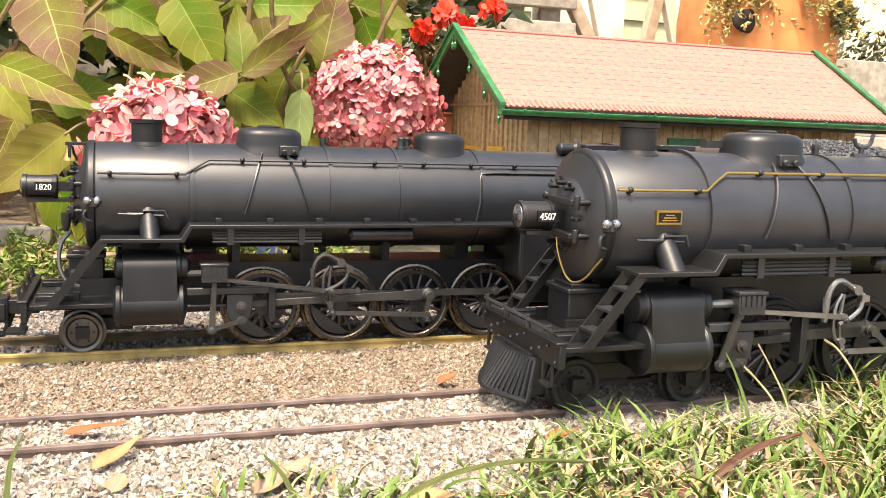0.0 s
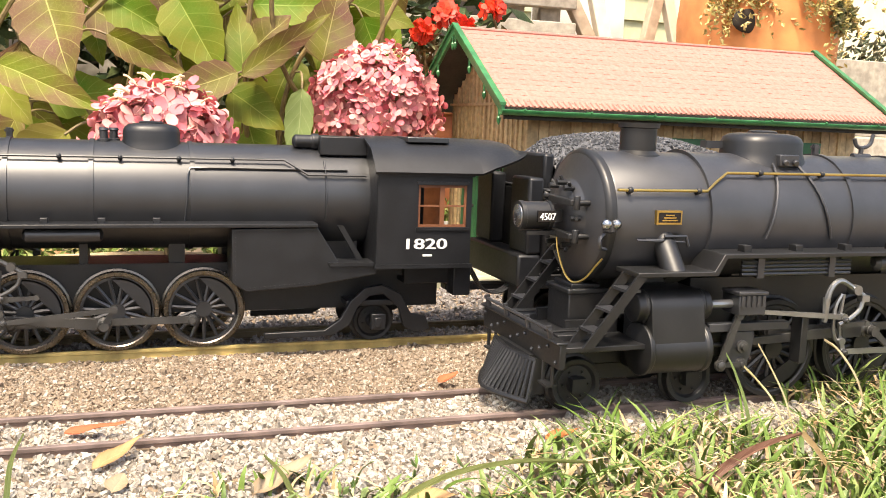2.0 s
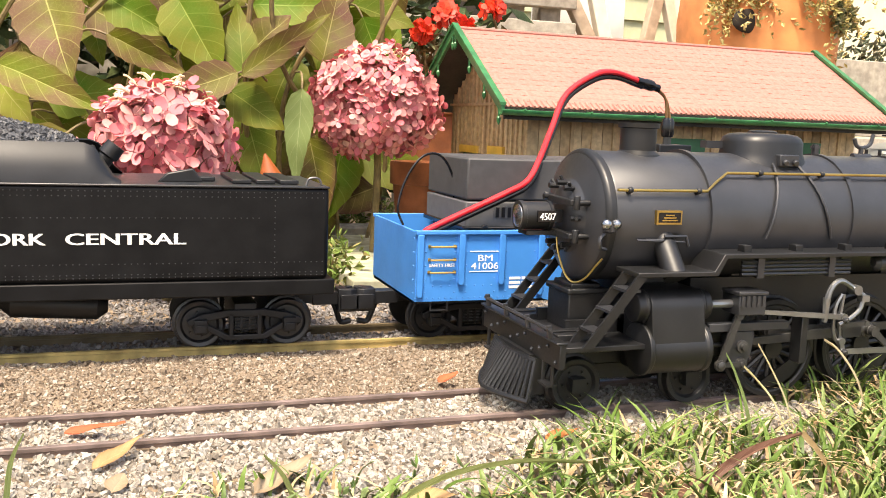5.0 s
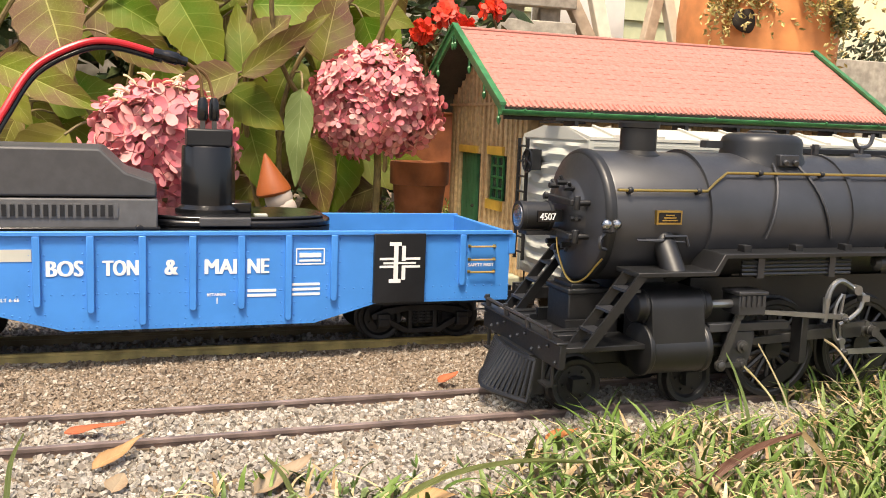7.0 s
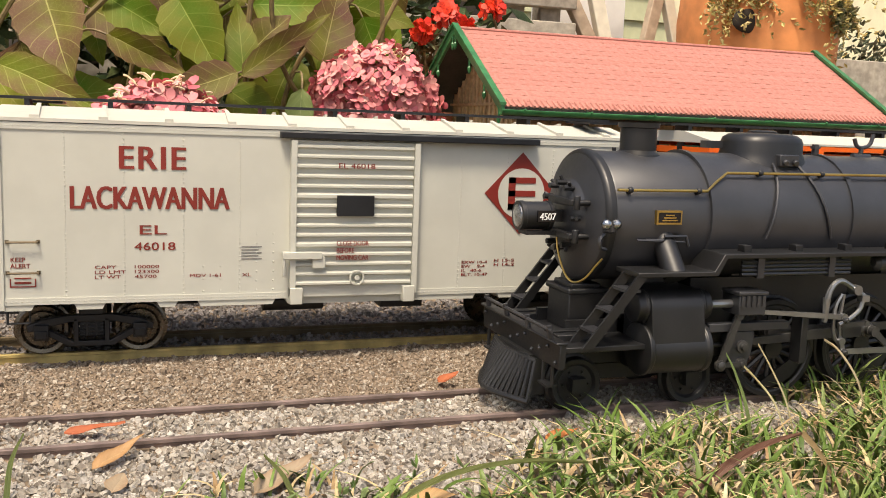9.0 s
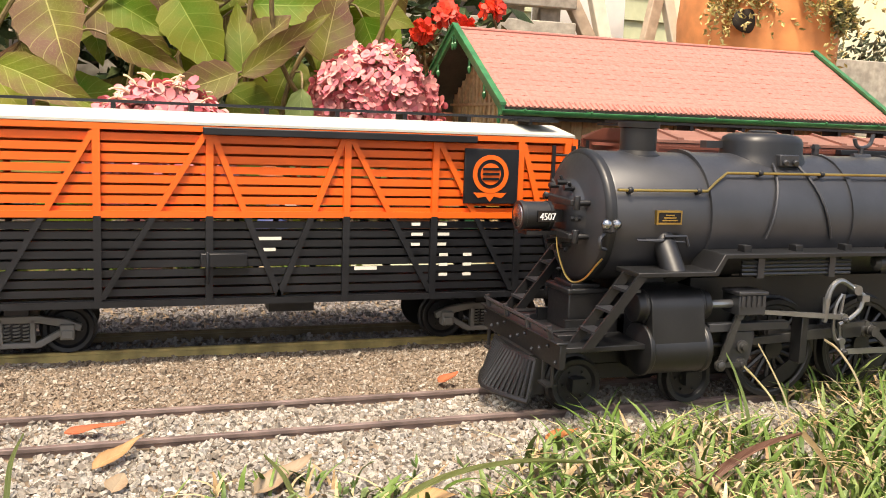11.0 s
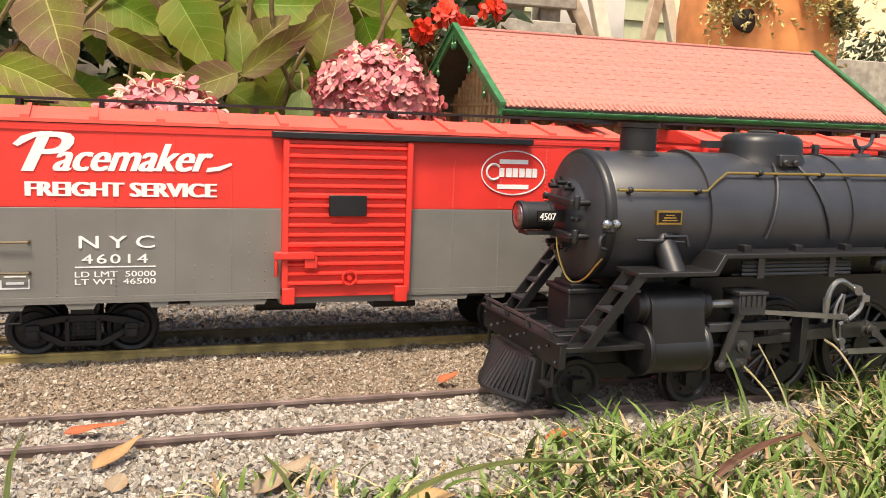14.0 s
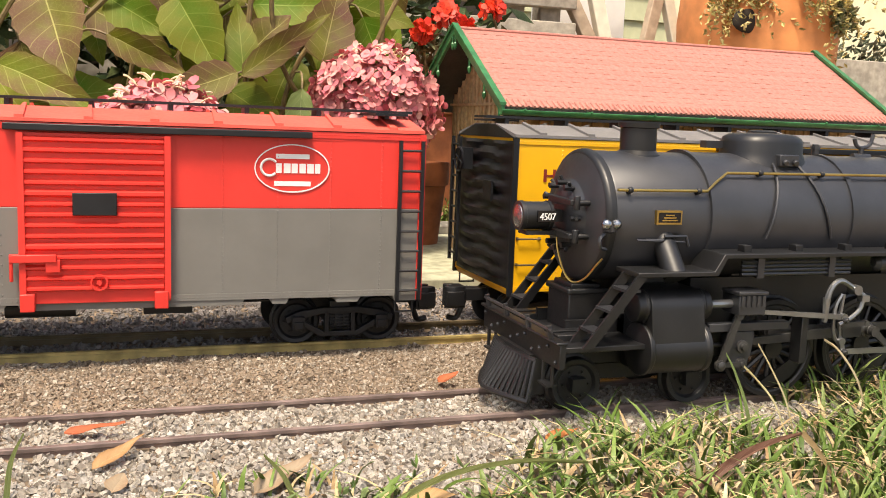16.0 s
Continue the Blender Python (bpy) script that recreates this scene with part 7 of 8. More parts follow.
def leaf(bx, bz, tx, tz, y, hw, mat, nu=14):
    r = LEAF_RNG
    ln = math.hypot(tx - bx, tz - bz) * 1.05
    ang = math.degrees(math.atan2(tz - bz, tx - bx))
    ob = blade_mesh("leaf", ln, hw, mat, r.uniform(0.02, 0.16), r.uniform(0.1, 0.38), r.random(), nu)
    ob.parent = bush
    ob.matrix_basis = pose(bx, y, bz) @ pose(0, 0, 0, 0, 0, -17 + r.uniform(-14, 14)) @ pose(0, 0, 0, 90 + r.uniform(-32, 6), 0, 0) @ pose(0, 0, 0, 0, 0, ang)
    bm = bmesh.new()
    d = Vector((tx - bx, 0, tz - bz)).normalized()
    p = Vector((bx, y, bz))
    tube(bm, smooth_path([p + d * ln * 0.05, p - d * 0.02 + Vector((0, 0.01, -0.004)), p - d * 0.04 + Vector((0, 0.05, -0.02))], 4), 0.0014, 6)
    part("leaf_stalk", bm, STEM, bush)
    return ob


leaf(-0.080, 0.270, -0.042, 0.177, 1.02, 0.037, MAUVE)
leaf(-0.117, 0.192, -0.022, 0.155, 0.95, 0.021, OLIVE)
leaf(-0.129, 0.189, -0.083, 0.136, 1.00, 0.023, YELLOW)
leaf(-0.053, 0.131, -0.119, 0.074, 0.92, 0.025, YELLOW)
leaf(-0.020, 0.270, 0.046, 0.235, 1.05, 0.024, GREEN)
leaf(-0.020, 0.230, 0.062, 0.193, 1.02, 0.017, OLIVE)
leaf(0.049, 0.277, 0.101, 0.191, 1.04, 0.035, GREEN)
leaf(0.117, 0.192, 0.109, 0.281, 1.00, 0.018, GREEN)
leaf(0.112, 0.192, 0.201, 0.262, 0.98, 0.015, OLIVE)
leaf(0.129, 0.221, 0.170, 0.268, 1.06, 0.024, MAUVE)
leaf(0.205, 0.213, 0.225, 0.304, 1.02, 0.030, OLIVE)
leaf(0.108, 0.196, 0.035, 0.167, 0.98, 0.021, MAUVE)
leaf(0.101, 0.178, 0.157, 0.139, 1.00, 0.023, GREEN)
leaf(0.174, 0.182, 0.170, 0.084, 0.97, 0.016, PALE)
leaf(0.188, 0.130, 0.213, 0.047, 1.00, 0.025, OLIVE)
leaf(0.125, 0.165, 0.166, 0.057, 1.08, 0.029, GREEN)
leaf(-0.110, 0.143, -0.135, 0.086, 1.05, 0.024, MAUVE)
leaf(0.003, 0.290, 0.099, 0.274, 1.08, 0.028, OLIVE)
leaf(0.187, 0.224, 0.154, 0.136, 1.10, 0.034, GREEN)
# the crowd of leaves behind
for i in range(95):
    rr = LEAF_RNG
    yy = rr.uniform(1.1, 1.34)
    bx = rr.uniform(-0.26, 0.36)
    bz = rr.uniform(0.05, 0.4)
    a = rr.uniform(-2.9, 0.3) if rr.random() < 0.8 else rr.uniform(0.4, 2.4)
    ln = rr.uniform(0.07, 0.12)
    leaf(bx, bz, bx + ln * math.cos(a), bz + ln * math.sin(a), yy, ln * rr.uniform(0.26, 0.38), rr.choice((GREEN, GREEN, GREEN, OLIVE, OLIVE, MAUVE)), 10)
for i in range(16):
    rr = LEAF_RNG
    x, y = rr.uniform(-0.2, 0.3), rr.uniform(1.06, 1.3)
    bm = bmesh.new()
    tube(bm, smooth_path([(x, y, -0.01), (x + rr.uniform(-0.03, 0.03), y, 0.1), (x + rr.uniform(-0.06, 0.06), y - 0.03, 0.22), (x + rr.uniform(-0.1, 0.1), y - 0.05, 0.34)], 5), 0.003, 7)
    part("branch", bm, STEM, bush)


def flower_head(c, rx, rz, seed, count, petal):
    head = thing("mophead_flower", pose(*c), "rosy pink mophead hydrangea bloom fading to cream", "flower", "pink hydrangea heads")
    rng = random.Random(seed)
    verts, faces = [], []
    for k in range(count):
        zf = 1 - 2 * (k + 0.5) / count
        a = k * 2.39996
        d = Vector((math.sqrt(1 - zf * zf) * math.cos(a), math.sqrt(1 - zf * zf) * math.sin(a), zf))
        if zf < -0.86:
            continue
        lump = 1 + 0.16 * noise.noise(d * 2.2 + Vector((seed, 0, 0))) + rng.uniform(-0.16, 0.09)
        p = Vector((d.x * rx, d.y * rx, d.z * rz)) * lump
        n = (d + Vector((rng.uniform(-0.8, 0.8), rng.uniform(-0.8, 0.8), rng.uniform(-0.5, 0.8)))).normalized()
        t = n.orthogonal().normalized()
        b = n.cross(t)
        sz = petal * rng.uniform(0.75, 1.22)
        spin = rng.uniform(0, 6.28)
        for q in range(4):
            aa = spin + q * math.pi / 2 + rng.uniform(-0.15, 0.15)
            u, w = t * math.cos(aa) + b * math.sin(aa), t * -math.sin(aa) + b * math.cos(aa)
            cup = rng.uniform(-0.2, 0.8)
            bs = len(verts)
            for (du, dw, dn) in ((0.05, 0, 0), (0.4, -0.36, 0.1), (0.4, 0.36, 0.1), (0.5, 0, 0.04), (0.85, -0.4, 0.34), (0.85, 0.4, 0.34), (0.95, 0, 0.26), (1.12, -0.18, 0.5), (1.12, 0.18, 0.5)):
                verts.append(p + (u * du + w * dw + n * (dn * cup)) * sz)
            for f in ((0, 1, 3), (0, 3, 2), (1, 4, 6, 3), (3, 6, 5, 2), (4, 7, 6), (6, 7, 8), (6, 8, 5)):
                faces.append([bs + i for i in f])
    me = bpy.data.meshes.new("petals")
    me.from_pydata(verts, [], faces)
    tagged(mesh_part("petals", me, PETAL, head), "rosy pink petals", kind="stuff")
    for k in range(34):
        a, e = rng.uniform(0, 6.28), rng.uniform(0.75, 1.45)
        d = Vector((math.cos(e) * math.cos(a), math.cos(e) * math.sin(a), math.sin(e)))
        p = Vector((d.x * rx, d.y * rx, d.z * rz)) * 1.0
        q = Vector((rng.uniform(-1, 1), rng.uniform(-1, 1), rng.uniform(-0.2, 0.6))) * 0.011
        bm = bmesh.new()
        tube(bm, smooth_path([p * 0.97, p * 1.05 + q * 0.4, p * 1.06 + q, p * 1.02 + q * 1.5], 3), 0.0008, 5)
        part("curled_style", bm, CREAM, head, "curled cream style" if k == 0 else "")
    bm = bmesh.new()
    ball(bm, (0, 0, 0), rx * 0.72, rx * 0.72, rz * 0.72, n=14, m=8)
    part("core", bm, STEM, head)
    bm = bmesh.new()
    tube(bm, smooth_path([(0, 0, -rz * 0.6), (0.006, 0.004, -rz * 1.1), (0.004, 0.01, -c[2] - 0.01)], 4), 0.0042, 8)
    part("stem", bm, STEM, head)


flower_head((0.026, 0.80, 0.118), 0.055, 0.056, 3, 430, 0.0098)
flower_head((0.2615, 1.0, 0.168), 0.068, 0.061, 8, 720, 0.0086)

# ---- gnome, terracotta pots, geraniums ----
TERRA = paint("terracotta", (0.66, 0.25, 0.085), 0.75, vary=0.15, scale=25, bump=0.15)
# terracotta with the flower head's shade put into its colour
TERRA_SHADED = paint("shaded_terracotta", (0.3, 0.095, 0.035), 0.75, vary=0.3, scale=35, bump=0.2)
gn = bmesh.new()
turn(gn, (0, 0, 0), (0.002, 0, 0.07), [(0, 0.013), (0.1, 0.017), (0.5, 0.018), (0.85, 0.014), (1, 0.006)], 20)
body_faces = len(gn.faces)
ball(gn, (0.007, -0.004, 0.0755), 0.0145, 0.012, 0.015, n=14, m=8)
ball(gn, (0.013, -0.008, 0.066), 0.012, 0.008, 0.012, n=12, m=7)
beard_faces = len(gn.faces)
turn(gn, (0.003, 0, 0.0795), (-0.007, 0, 0.1205), [(0, 0.0165), (0.06, 0.018), (0.2, 0.0165), (0.5, 0.0105), (0.85, 0.004), (1, 0.001)], 22)
me = bpy.data.meshes.new("garden_gnome")
gn.to_mesh(me)
gn.free()
GN = [paint("gnome_blue", (0.06, 0.08, 0.2), 0.5), paint("gnome_white", (0.5, 0.42, 0.36), 0.6), paint("gnome_orange", (0.3, 0.075, 0.015), 0.5)]
gno = mesh_part("garden_gnome", me, GN, at=pose(0.137, 0.93, -0.006))
for k, p in enumerate(me.polygons):
    p.material_index = 0 if k < body_faces else (1 if k < beard_faces else 2)
tagged(gno, "small garden gnome with orange pointed hat, white beard, blue coat", "garden ornament")


def pot(c, r, h, label, tilt=0.0):
    bm = bmesh.new()
    turn(bm, (0, 0, 0), (0, 0, h), [(0, r * 0.7), (0.72, r * 0.92), (0.73, r * 1.02), (0.97, r * 1.04), (1, r * 1.02), (1, r * 0.9), (0.3, r * 0.7)], 40)
    return tagged(part("terracotta_pot", bm, TERRA_SHADED, at=pose(*c, 0, tilt, 0)), label, "flower pot", "terracotta pots")


pot((0.345, 1.09, 0.0), 0.036, 0.103, "terracotta pot behind a hydrangea head, its shade painted in")
# large bellied strawberry pot with side pockets and trailing succulents
BIGPOT = Vector((1.19, 1.56, 0.0))
bm = bmesh.new()
turn(bm, BIGPOT, BIGPOT + Vector((0, 0, 0.56)), [(0, 0.1), (0.2, 0.132), (0.42, 0.15), (0.66, 0.156), (0.82, 0.148), (0.92, 0.13), (0.95, 0.138), (1, 0.142), (1, 0.12), (0.8, 0.11)], 56)
big = tagged(part("strawberry_pot", bm, TERRA), "large bellied terracotta strawberry pot with trailing succulents", "flower pot")
SUCC = varied("straw_succulent", [(0.5, 0.36, 0.12), (0.6, 0.48, 0.2), (0.36, 0.32, 0.1), (0.55, 0.4, 0.2)], rough=0.6, bump=0.1)
SUCC_GREEN = varied("green_succulent", [(0.1, 0.13, 0.05), (0.2, 0.22, 0.1), (0.28, 0.2, 0.12)], rough=0.55, bump=0.1)
SOIL = paint("pot_soil", (0.03, 0.022, 0.016), 0.9)


def sprig_cloud(name, strands, leaf_len, mat, label, seed, parent=None):
    """Trailing or upright sprigs: strands are (start, way, length, leaves)."""
    rng = random.Random(seed)
    verts, faces = [], []
    for st, way, ln, cnt in strands:
        p = Vector(st)
        d = Vector(way).normalized()
        for k in range(cnt):
            q = p + d * ln * k / cnt + Vector((0, 0, -0.25 * ln * (k / cnt) ** 2 if d.z < 0.3 else 0))
            for _ in range(2):
                u = (d * rng.uniform(-0.1, 0.6) + Vector((rng.uniform(-1, 1), rng.uniform(-1, 0.4), rng.uniform(-0.7, 0.9)))).normalized()
                w = u.orthogonal().normalized()
                w = (w * math.cos(k) + u.cross(w) * math.sin(k))
                s = leaf_len * rng.uniform(0.6, 1.2)
                bs = len(verts)
                nn = u.cross(w)
                verts += [q, q + u * s * 0.5 + w * s * 0.24, q + u * s, q + u * s * 0.5 - w * s * 0.24, q + u * s * 0.5 + nn * s * 0.16]
                faces += [(bs, bs + 1, bs + 4), (bs + 1, bs + 2, bs + 4), (bs + 2, bs + 3, bs + 4), (bs + 3, bs, bs + 4)]
    me = bpy.data.meshes.new(name)
    me.from_pydata([tuple(v) for v in verts], [], faces)
    ob = mesh_part(name, me, mat, parent)
    return tagged(ob, label, "" if parent else "plant", kind="stuff")


rng = random.Random(77)


def on_pot(a, z):
    r = 0.156 if 0.2 < z < 0.44 else 0.15
    return Vector((BIGPOT.x + r * math.sin(a), BIGPOT.y - r * math.cos(a), z))


for a, z in ((0.55, 0.392), (-0.75, 0.36)):
    bm = bmesh.new()
    c = on_pot(a, z)
    ball(bm, c, 0.036, 0.008, 0.022, n=18, m=8)
    part("pocket", bm, SOIL, big, "dark planting pocket")
strands = []
for a, z, cnt in ((-1.05, 0.41, 26), (-0.75, 0.42, 22), (-0.1, 0.44, 12), (0.1, 0.41, 9), (0.5, 0.385, 12), (0.75, 0.42, 6)):
    for _ in range(cnt):
        st = on_pot(a + rng.uniform(-0.13, 0.13), z + rng.uniform(-0.02, 0.03))
        strands.append((st + Vector((0, -0.006, 0)), (rng.uniform(-0.5, 0.5), rng.uniform(-0.35, -0.05), rng.uniform(-1, 0.05)), rng.uniform(0.03, 0.1), 9))
sprig_cloud("trailing_succulent", strands, 0.013, SUCC, "", 11, big)
sprig_cloud("pocket_succulent", [(on_pot(0.55 + rng.uniform(-0.2, 0.2), 0.38 + rng.uniform(-0.02, 0.02)), (rng.uniform(-0.6, 0.6), -0.6, rng.uniform(-0.5, 0.4)), 0.03, 6) for _ in range(26)], 0.016, SUCC_GREEN, "", 12, big)
# geraniums: scarlet heads over dull foliage
SCARLET = varied("scarlet_petal", [(0.75, 0.03, 0.012), (0.8, 0.06, 0.02), (0.62, 0.015, 0.01)], rough=0.5, bump=0.05)
ger = thing("geranium", pose(0, 0, 0), "scarlet geranium blooms over dull reddish foliage", "flowering plant")
for cx, cz, rad, n in ((0.410, 0.286, 0.013, 9), (0.4445, 0.310, 0.018, 13), (0.5165, 0.324, 0.014, 10), (0.476, 0.297, 0.008, 4)):
    verts, faces = [], []
    for k in range(n):
        d = Vector((rng.uniform(-1, 1), rng.uniform(-1, 0.2), rng.uniform(-0.8, 1))).normalized() * rad * rng.uniform(0.5, 1)
        p = Vector((cx, 1.3, cz)) + d
        nrm = (d.normalized() + Vector((0, -0.5, 0.2))).normalized()
        t = nrm.orthogonal().normalized()
        b = nrm.cross(t)
        for q in range(5):
            a = q * 1.2566 + k
            u, w = t * math.cos(a) + b * math.sin(a), t * -math.sin(a) + b * math.cos(a)
            s = 0.0145
            bs = len(verts)
            verts += [tuple(p), tuple(p + (u * 0.6 - w * 0.4) * s), tuple(p + (u * 1.05 - w * 0.25 + nrm * 0.15) * s), tuple(p + (u * 1.05 + w * 0.25 + nrm * 0.15) * s), tuple(p + (u * 0.6 + w * 0.4) * s)]
            faces += [(bs, bs + 1, bs + 2, bs + 3, bs + 4)]
    me = bpy.data.meshes.new("bloom")
    me.from_pydata(verts, [], faces)
    tagged(mesh_part("bloom", me, SCARLET, ger), kind="stuff")
    bm = bmesh.new()
    tube(bm, smooth_path([(cx, 1.3, cz), (cx + 0.01, 1.31, cz - 0.06), (0.45, 1.33, 0.16)], 4), 0.002, 6)
    part("stalk", bm, STEM, ger)
sprig_cloud("foliage", [((0.40 + rng.uniform(0, 0.16), 1.33 + rng.uniform(-0.03, 0.03), 0.2), (rng.uniform(-0.4, 0.4), rng.uniform(-0.3, 0.1), 1), rng.uniform(0.06, 0.1), 6) for _ in range(26)], 0.028,
            varied("geranium_leaf", [(0.09, 0.1, 0.04), (0.2, 0.12, 0.06), (0.14, 0.16, 0.07)], rough=0.6, bump=0.1), "", 13, ger)
bm = bmesh.new()
turn(bm, (0.46, 1.34, -0.01), (0.46, 1.34, 0.205), [(0, 0.06), (0.8, 0.085), (0.82, 0.095), (1, 0.097), (1, 0.08)], 32)
part("planter", bm, TERRA_SHADED, ger)

# ---- fence, post, folding chair, house wall, shrub ----
GREY_BOARD = varied("silvered_board", [(0.37, 0.335, 0.275), (0.45, 0.41, 0.34), (0.32, 0.285, 0.235)], rough=0.85, bump=0.4, scale=60, by="object", fine=0.3)
fence = thing("garden_fence", pose(0, 0, 0), "silvery grey weathered board fence behind the flower bed", "fence")
for z in (0.02, 0.115, 0.205, 0.2665, 0.327, 0.39):
    bm = bmesh.new()
    box(bm, -0.9, 0.86, 1.7, 1.722, z, z + (0.051 if 0.26 < z < 0.3 else 0.036))
    part("board", bm, GREY_BOARD, fence, bev=0.002)
for x in (-0.6, -0.05, 0.5, 0.71, 0.79):
    bm = bmesh.new()
    box(bm, x, x + 0.045, 1.722, 1.765, -0.01, 0.52)
    part("post", bm, GREY_BOARD, fence, bev=0.002)
bm = bmesh.new()
cyl(bm, (0.4206, 1.55, -0.01), (0.4206, 1.55, 0.62), 0.0095, n=16)
tagged(part("lantern_post", bm, paint("brown_post", (0.06, 0.045, 0.04), 0.5)), "slim dark brown metal post in the bed", "post")
PALE_WOOD = paint("pale_painted_wood", (0.72, 0.68, 0.55), 0.6, vary=0.1)
WARM_WOOD = paint("warm_grey_wood", (0.42, 0.33, 0.24), 0.7, vary=0.2)
WHITE_PLASTIC = paint("white_panel", (0.82, 0.82, 0.8), 0.5, vary=0.03)
chair = thing("folding_chair", pose(0, 0, 0), "wooden folding garden chair with crossed pale legs", "chair")
for xa, za, xb, zb, mt, w in ((0.79, 0.53, 0.915, 0.32, WARM_WOOD, 0.016), (0.885, 0.53, 0.955, 0.29, PALE_WOOD, 0.015), (1.082, 0.53, 1.035, 0.3, WARM_WOOD, 0.013), (1.055, 0.53, 1.13, 0.29, PALE_WOOD, 0.012)):
    xc, zc = xa + (xb - xa) / (zb - za) * (-0.01 - za), -0.01
    bm = bmesh.new()
    prism(bm, [(xa - w, za), (xa + w, za), (xc + w, zc), (xc - w, zc)], "y", 1.72, 1.742)
    part("leg", bm, mt, chair, bev=0.002)
bm = bmesh.new()
box(bm, 0.8, 1.15, 1.745, 1.76, 0.5, 0.55)
part("seat_rail", bm, WARM_WOOD, chair, bev=0.002)
bm = bmesh.new()
box(bm, 0.83, 1.045, 1.83, 1.86, -0.01, 0.62)
tagged(part("white_panel", bm, WHITE_PLASTIC, bev=0.003), "plain white upright panel behind the chair", "panel")
SIDING = paint("sage_siding", (0.44, 0.45, 0.28), 0.7, vary=0.06)
CREAM_WALL = paint("cream_wall", (0.8, 0.76, 0.52), 0.75, vary=0.05)
house = thing("house_wall", pose(0, 0, 0), "house wall of sage green and cream lap siding", "house")
for i in range(16):
    z = 0.02 + i * 0.075
    bm = bmesh.new()
    prism(bm, [(2.38, z), (2.4, z), (2.4, z + 0.085), (2.392, z + 0.085)], "x", 0.95, 1.52)
    part("siding_board", bm, SIDING, house)
bm = bmesh.new()
box(bm, 1.52, 4.2, 2.38, 2.5, -0.01, 1.6)
part("wall", bm, CREAM_WALL, house)
bm = bmesh.new()
box(bm, -3.0, 4.2, 2.5, 2.6, -0.01, 1.7)
part("rear_wall", bm, DARK_SHADED_WOOD, house)
raised = thing("raised_bed", pose(0, 0, 0), "grey board edging of a raised bed", "planter")
for z0, z1 in ((-0.01, 0.155), (0.158, 0.325)):
    bm = bmesh.new()
    box(bm, 1.3, 2.6, 1.64, 1.67, z0, z1)
    part("board", bm, GREY_BOARD, raised, bev=0.002)
SHRUB = varied("clipped_shrub_leaf", [(0.06, 0.085, 0.05), (0.1, 0.12, 0.07), (0.16, 0.15, 0.09), (0.28, 0.24, 0.15)], rough=0.5, bump=0.1)
sprig_cloud("shrub", [((1.62 + rng.uniform(0, 0.6), 1.78 + rng.uniform(-0.1, 0.15), 0.25), (rng.uniform(-0.4, 0.4), rng.uniform(-0.4, 0.2), 1), rng.uniform(0.1, 0.2), 9) for _ in range(150)], 0.022, SHRUB, "small-leaved dark green shrub above the raised bed", 14)
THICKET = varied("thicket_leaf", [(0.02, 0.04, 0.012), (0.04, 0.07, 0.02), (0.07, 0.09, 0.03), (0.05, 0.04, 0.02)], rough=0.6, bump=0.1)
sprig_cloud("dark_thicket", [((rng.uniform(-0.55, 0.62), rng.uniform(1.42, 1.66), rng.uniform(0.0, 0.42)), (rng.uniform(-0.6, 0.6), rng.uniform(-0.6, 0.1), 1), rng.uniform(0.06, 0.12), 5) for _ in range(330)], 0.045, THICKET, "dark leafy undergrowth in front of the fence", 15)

# ---- weeds at the foot of the bed, moss, twig ----
WEED = varied("weed_leaf", [(0.09, 0.16, 0.025), (0.16, 0.24, 0.05), (0.22, 0.26, 0.08), (0.26, 0.2, 0.07)], rough=0.6, bump=0.1)
sprig_cloud("weeds", [((rng.uniform(-0.35, 0.22), rng.uniform(0.83, 1.04), -0.008), (rng.uniform(-0.5, 0.5), rng.uniform(-0.5, 0.3), 1), rng.uniform(0.015, 0.055), 5) for _ in range(420)], 0.012, WEED, "low green weeds and moss along the flower bed", 16)
sprig_cloud("moss", [((rng.uniform(0.1, 0.7), rng.uniform(1.21, 1.3), 0.0), (rng.uniform(-0.5, 0.5), rng.uniform(-0.5, 0.3), 1), rng.uniform(0.015, 0.05), 5) for _ in range(300)], 0.011, WEED, "bright moss and small plants behind the edging stones", 17)
bm = bmesh.new()
tube(bm, smooth_path([(-0.06, 0.815, 0.028), (0.02, 0.81, 0.031), (0.09, 0.8, 0.026), (0.15, 0.79, 0.0)], 4), 0.0024, 7)
tagged(part("fallen_twig", bm, paint("twig_bark", (0.4, 0.3, 0.18), 0.7)), "pale dry twig lying over the weeds", "twig")
DEAD = leafy("dead_leaf_tan", (0.38, 0.2, 0.115), (0.44, 0.28, 0.17), (0.24, 0.09, 0.04), trans=0.15)
DEAD_ORANGE = leafy("dead_leaf_orange", (0.5, 0.19, 0.06), (0.5, 0.25, 0.1), (0.35, 0.11, 0.03), trans=0.15)
DEAD_CREAM = leafy("dead_leaf_cream", (0.48, 0.41, 0.26), (0.52, 0.46, 0.3), (0.38, 0.27, 0.13), trans=0.15)
DEAD_BROWN = leafy("dead_leaf_brown", (0.2, 0.12, 0.065), (0.3, 0.2, 0.12), (0.13, 0.07, 0.035), trans=0.1)


def fallen(x, y, ln, hw, turn_deg, mat, seed, curl=-0.12, lift=0.004, label="dry fallen leaf on the gravel"):
    ob = blade_mesh("fallen_leaf", ln, hw, mat, curl, 0.35, seed, 12, 3)
    ob.matrix_basis = pose(x, y, ground_z(x, y) + lift, 8, -4, turn_deg)
    return tagged(ob, label, "leaf", "fallen leaves")


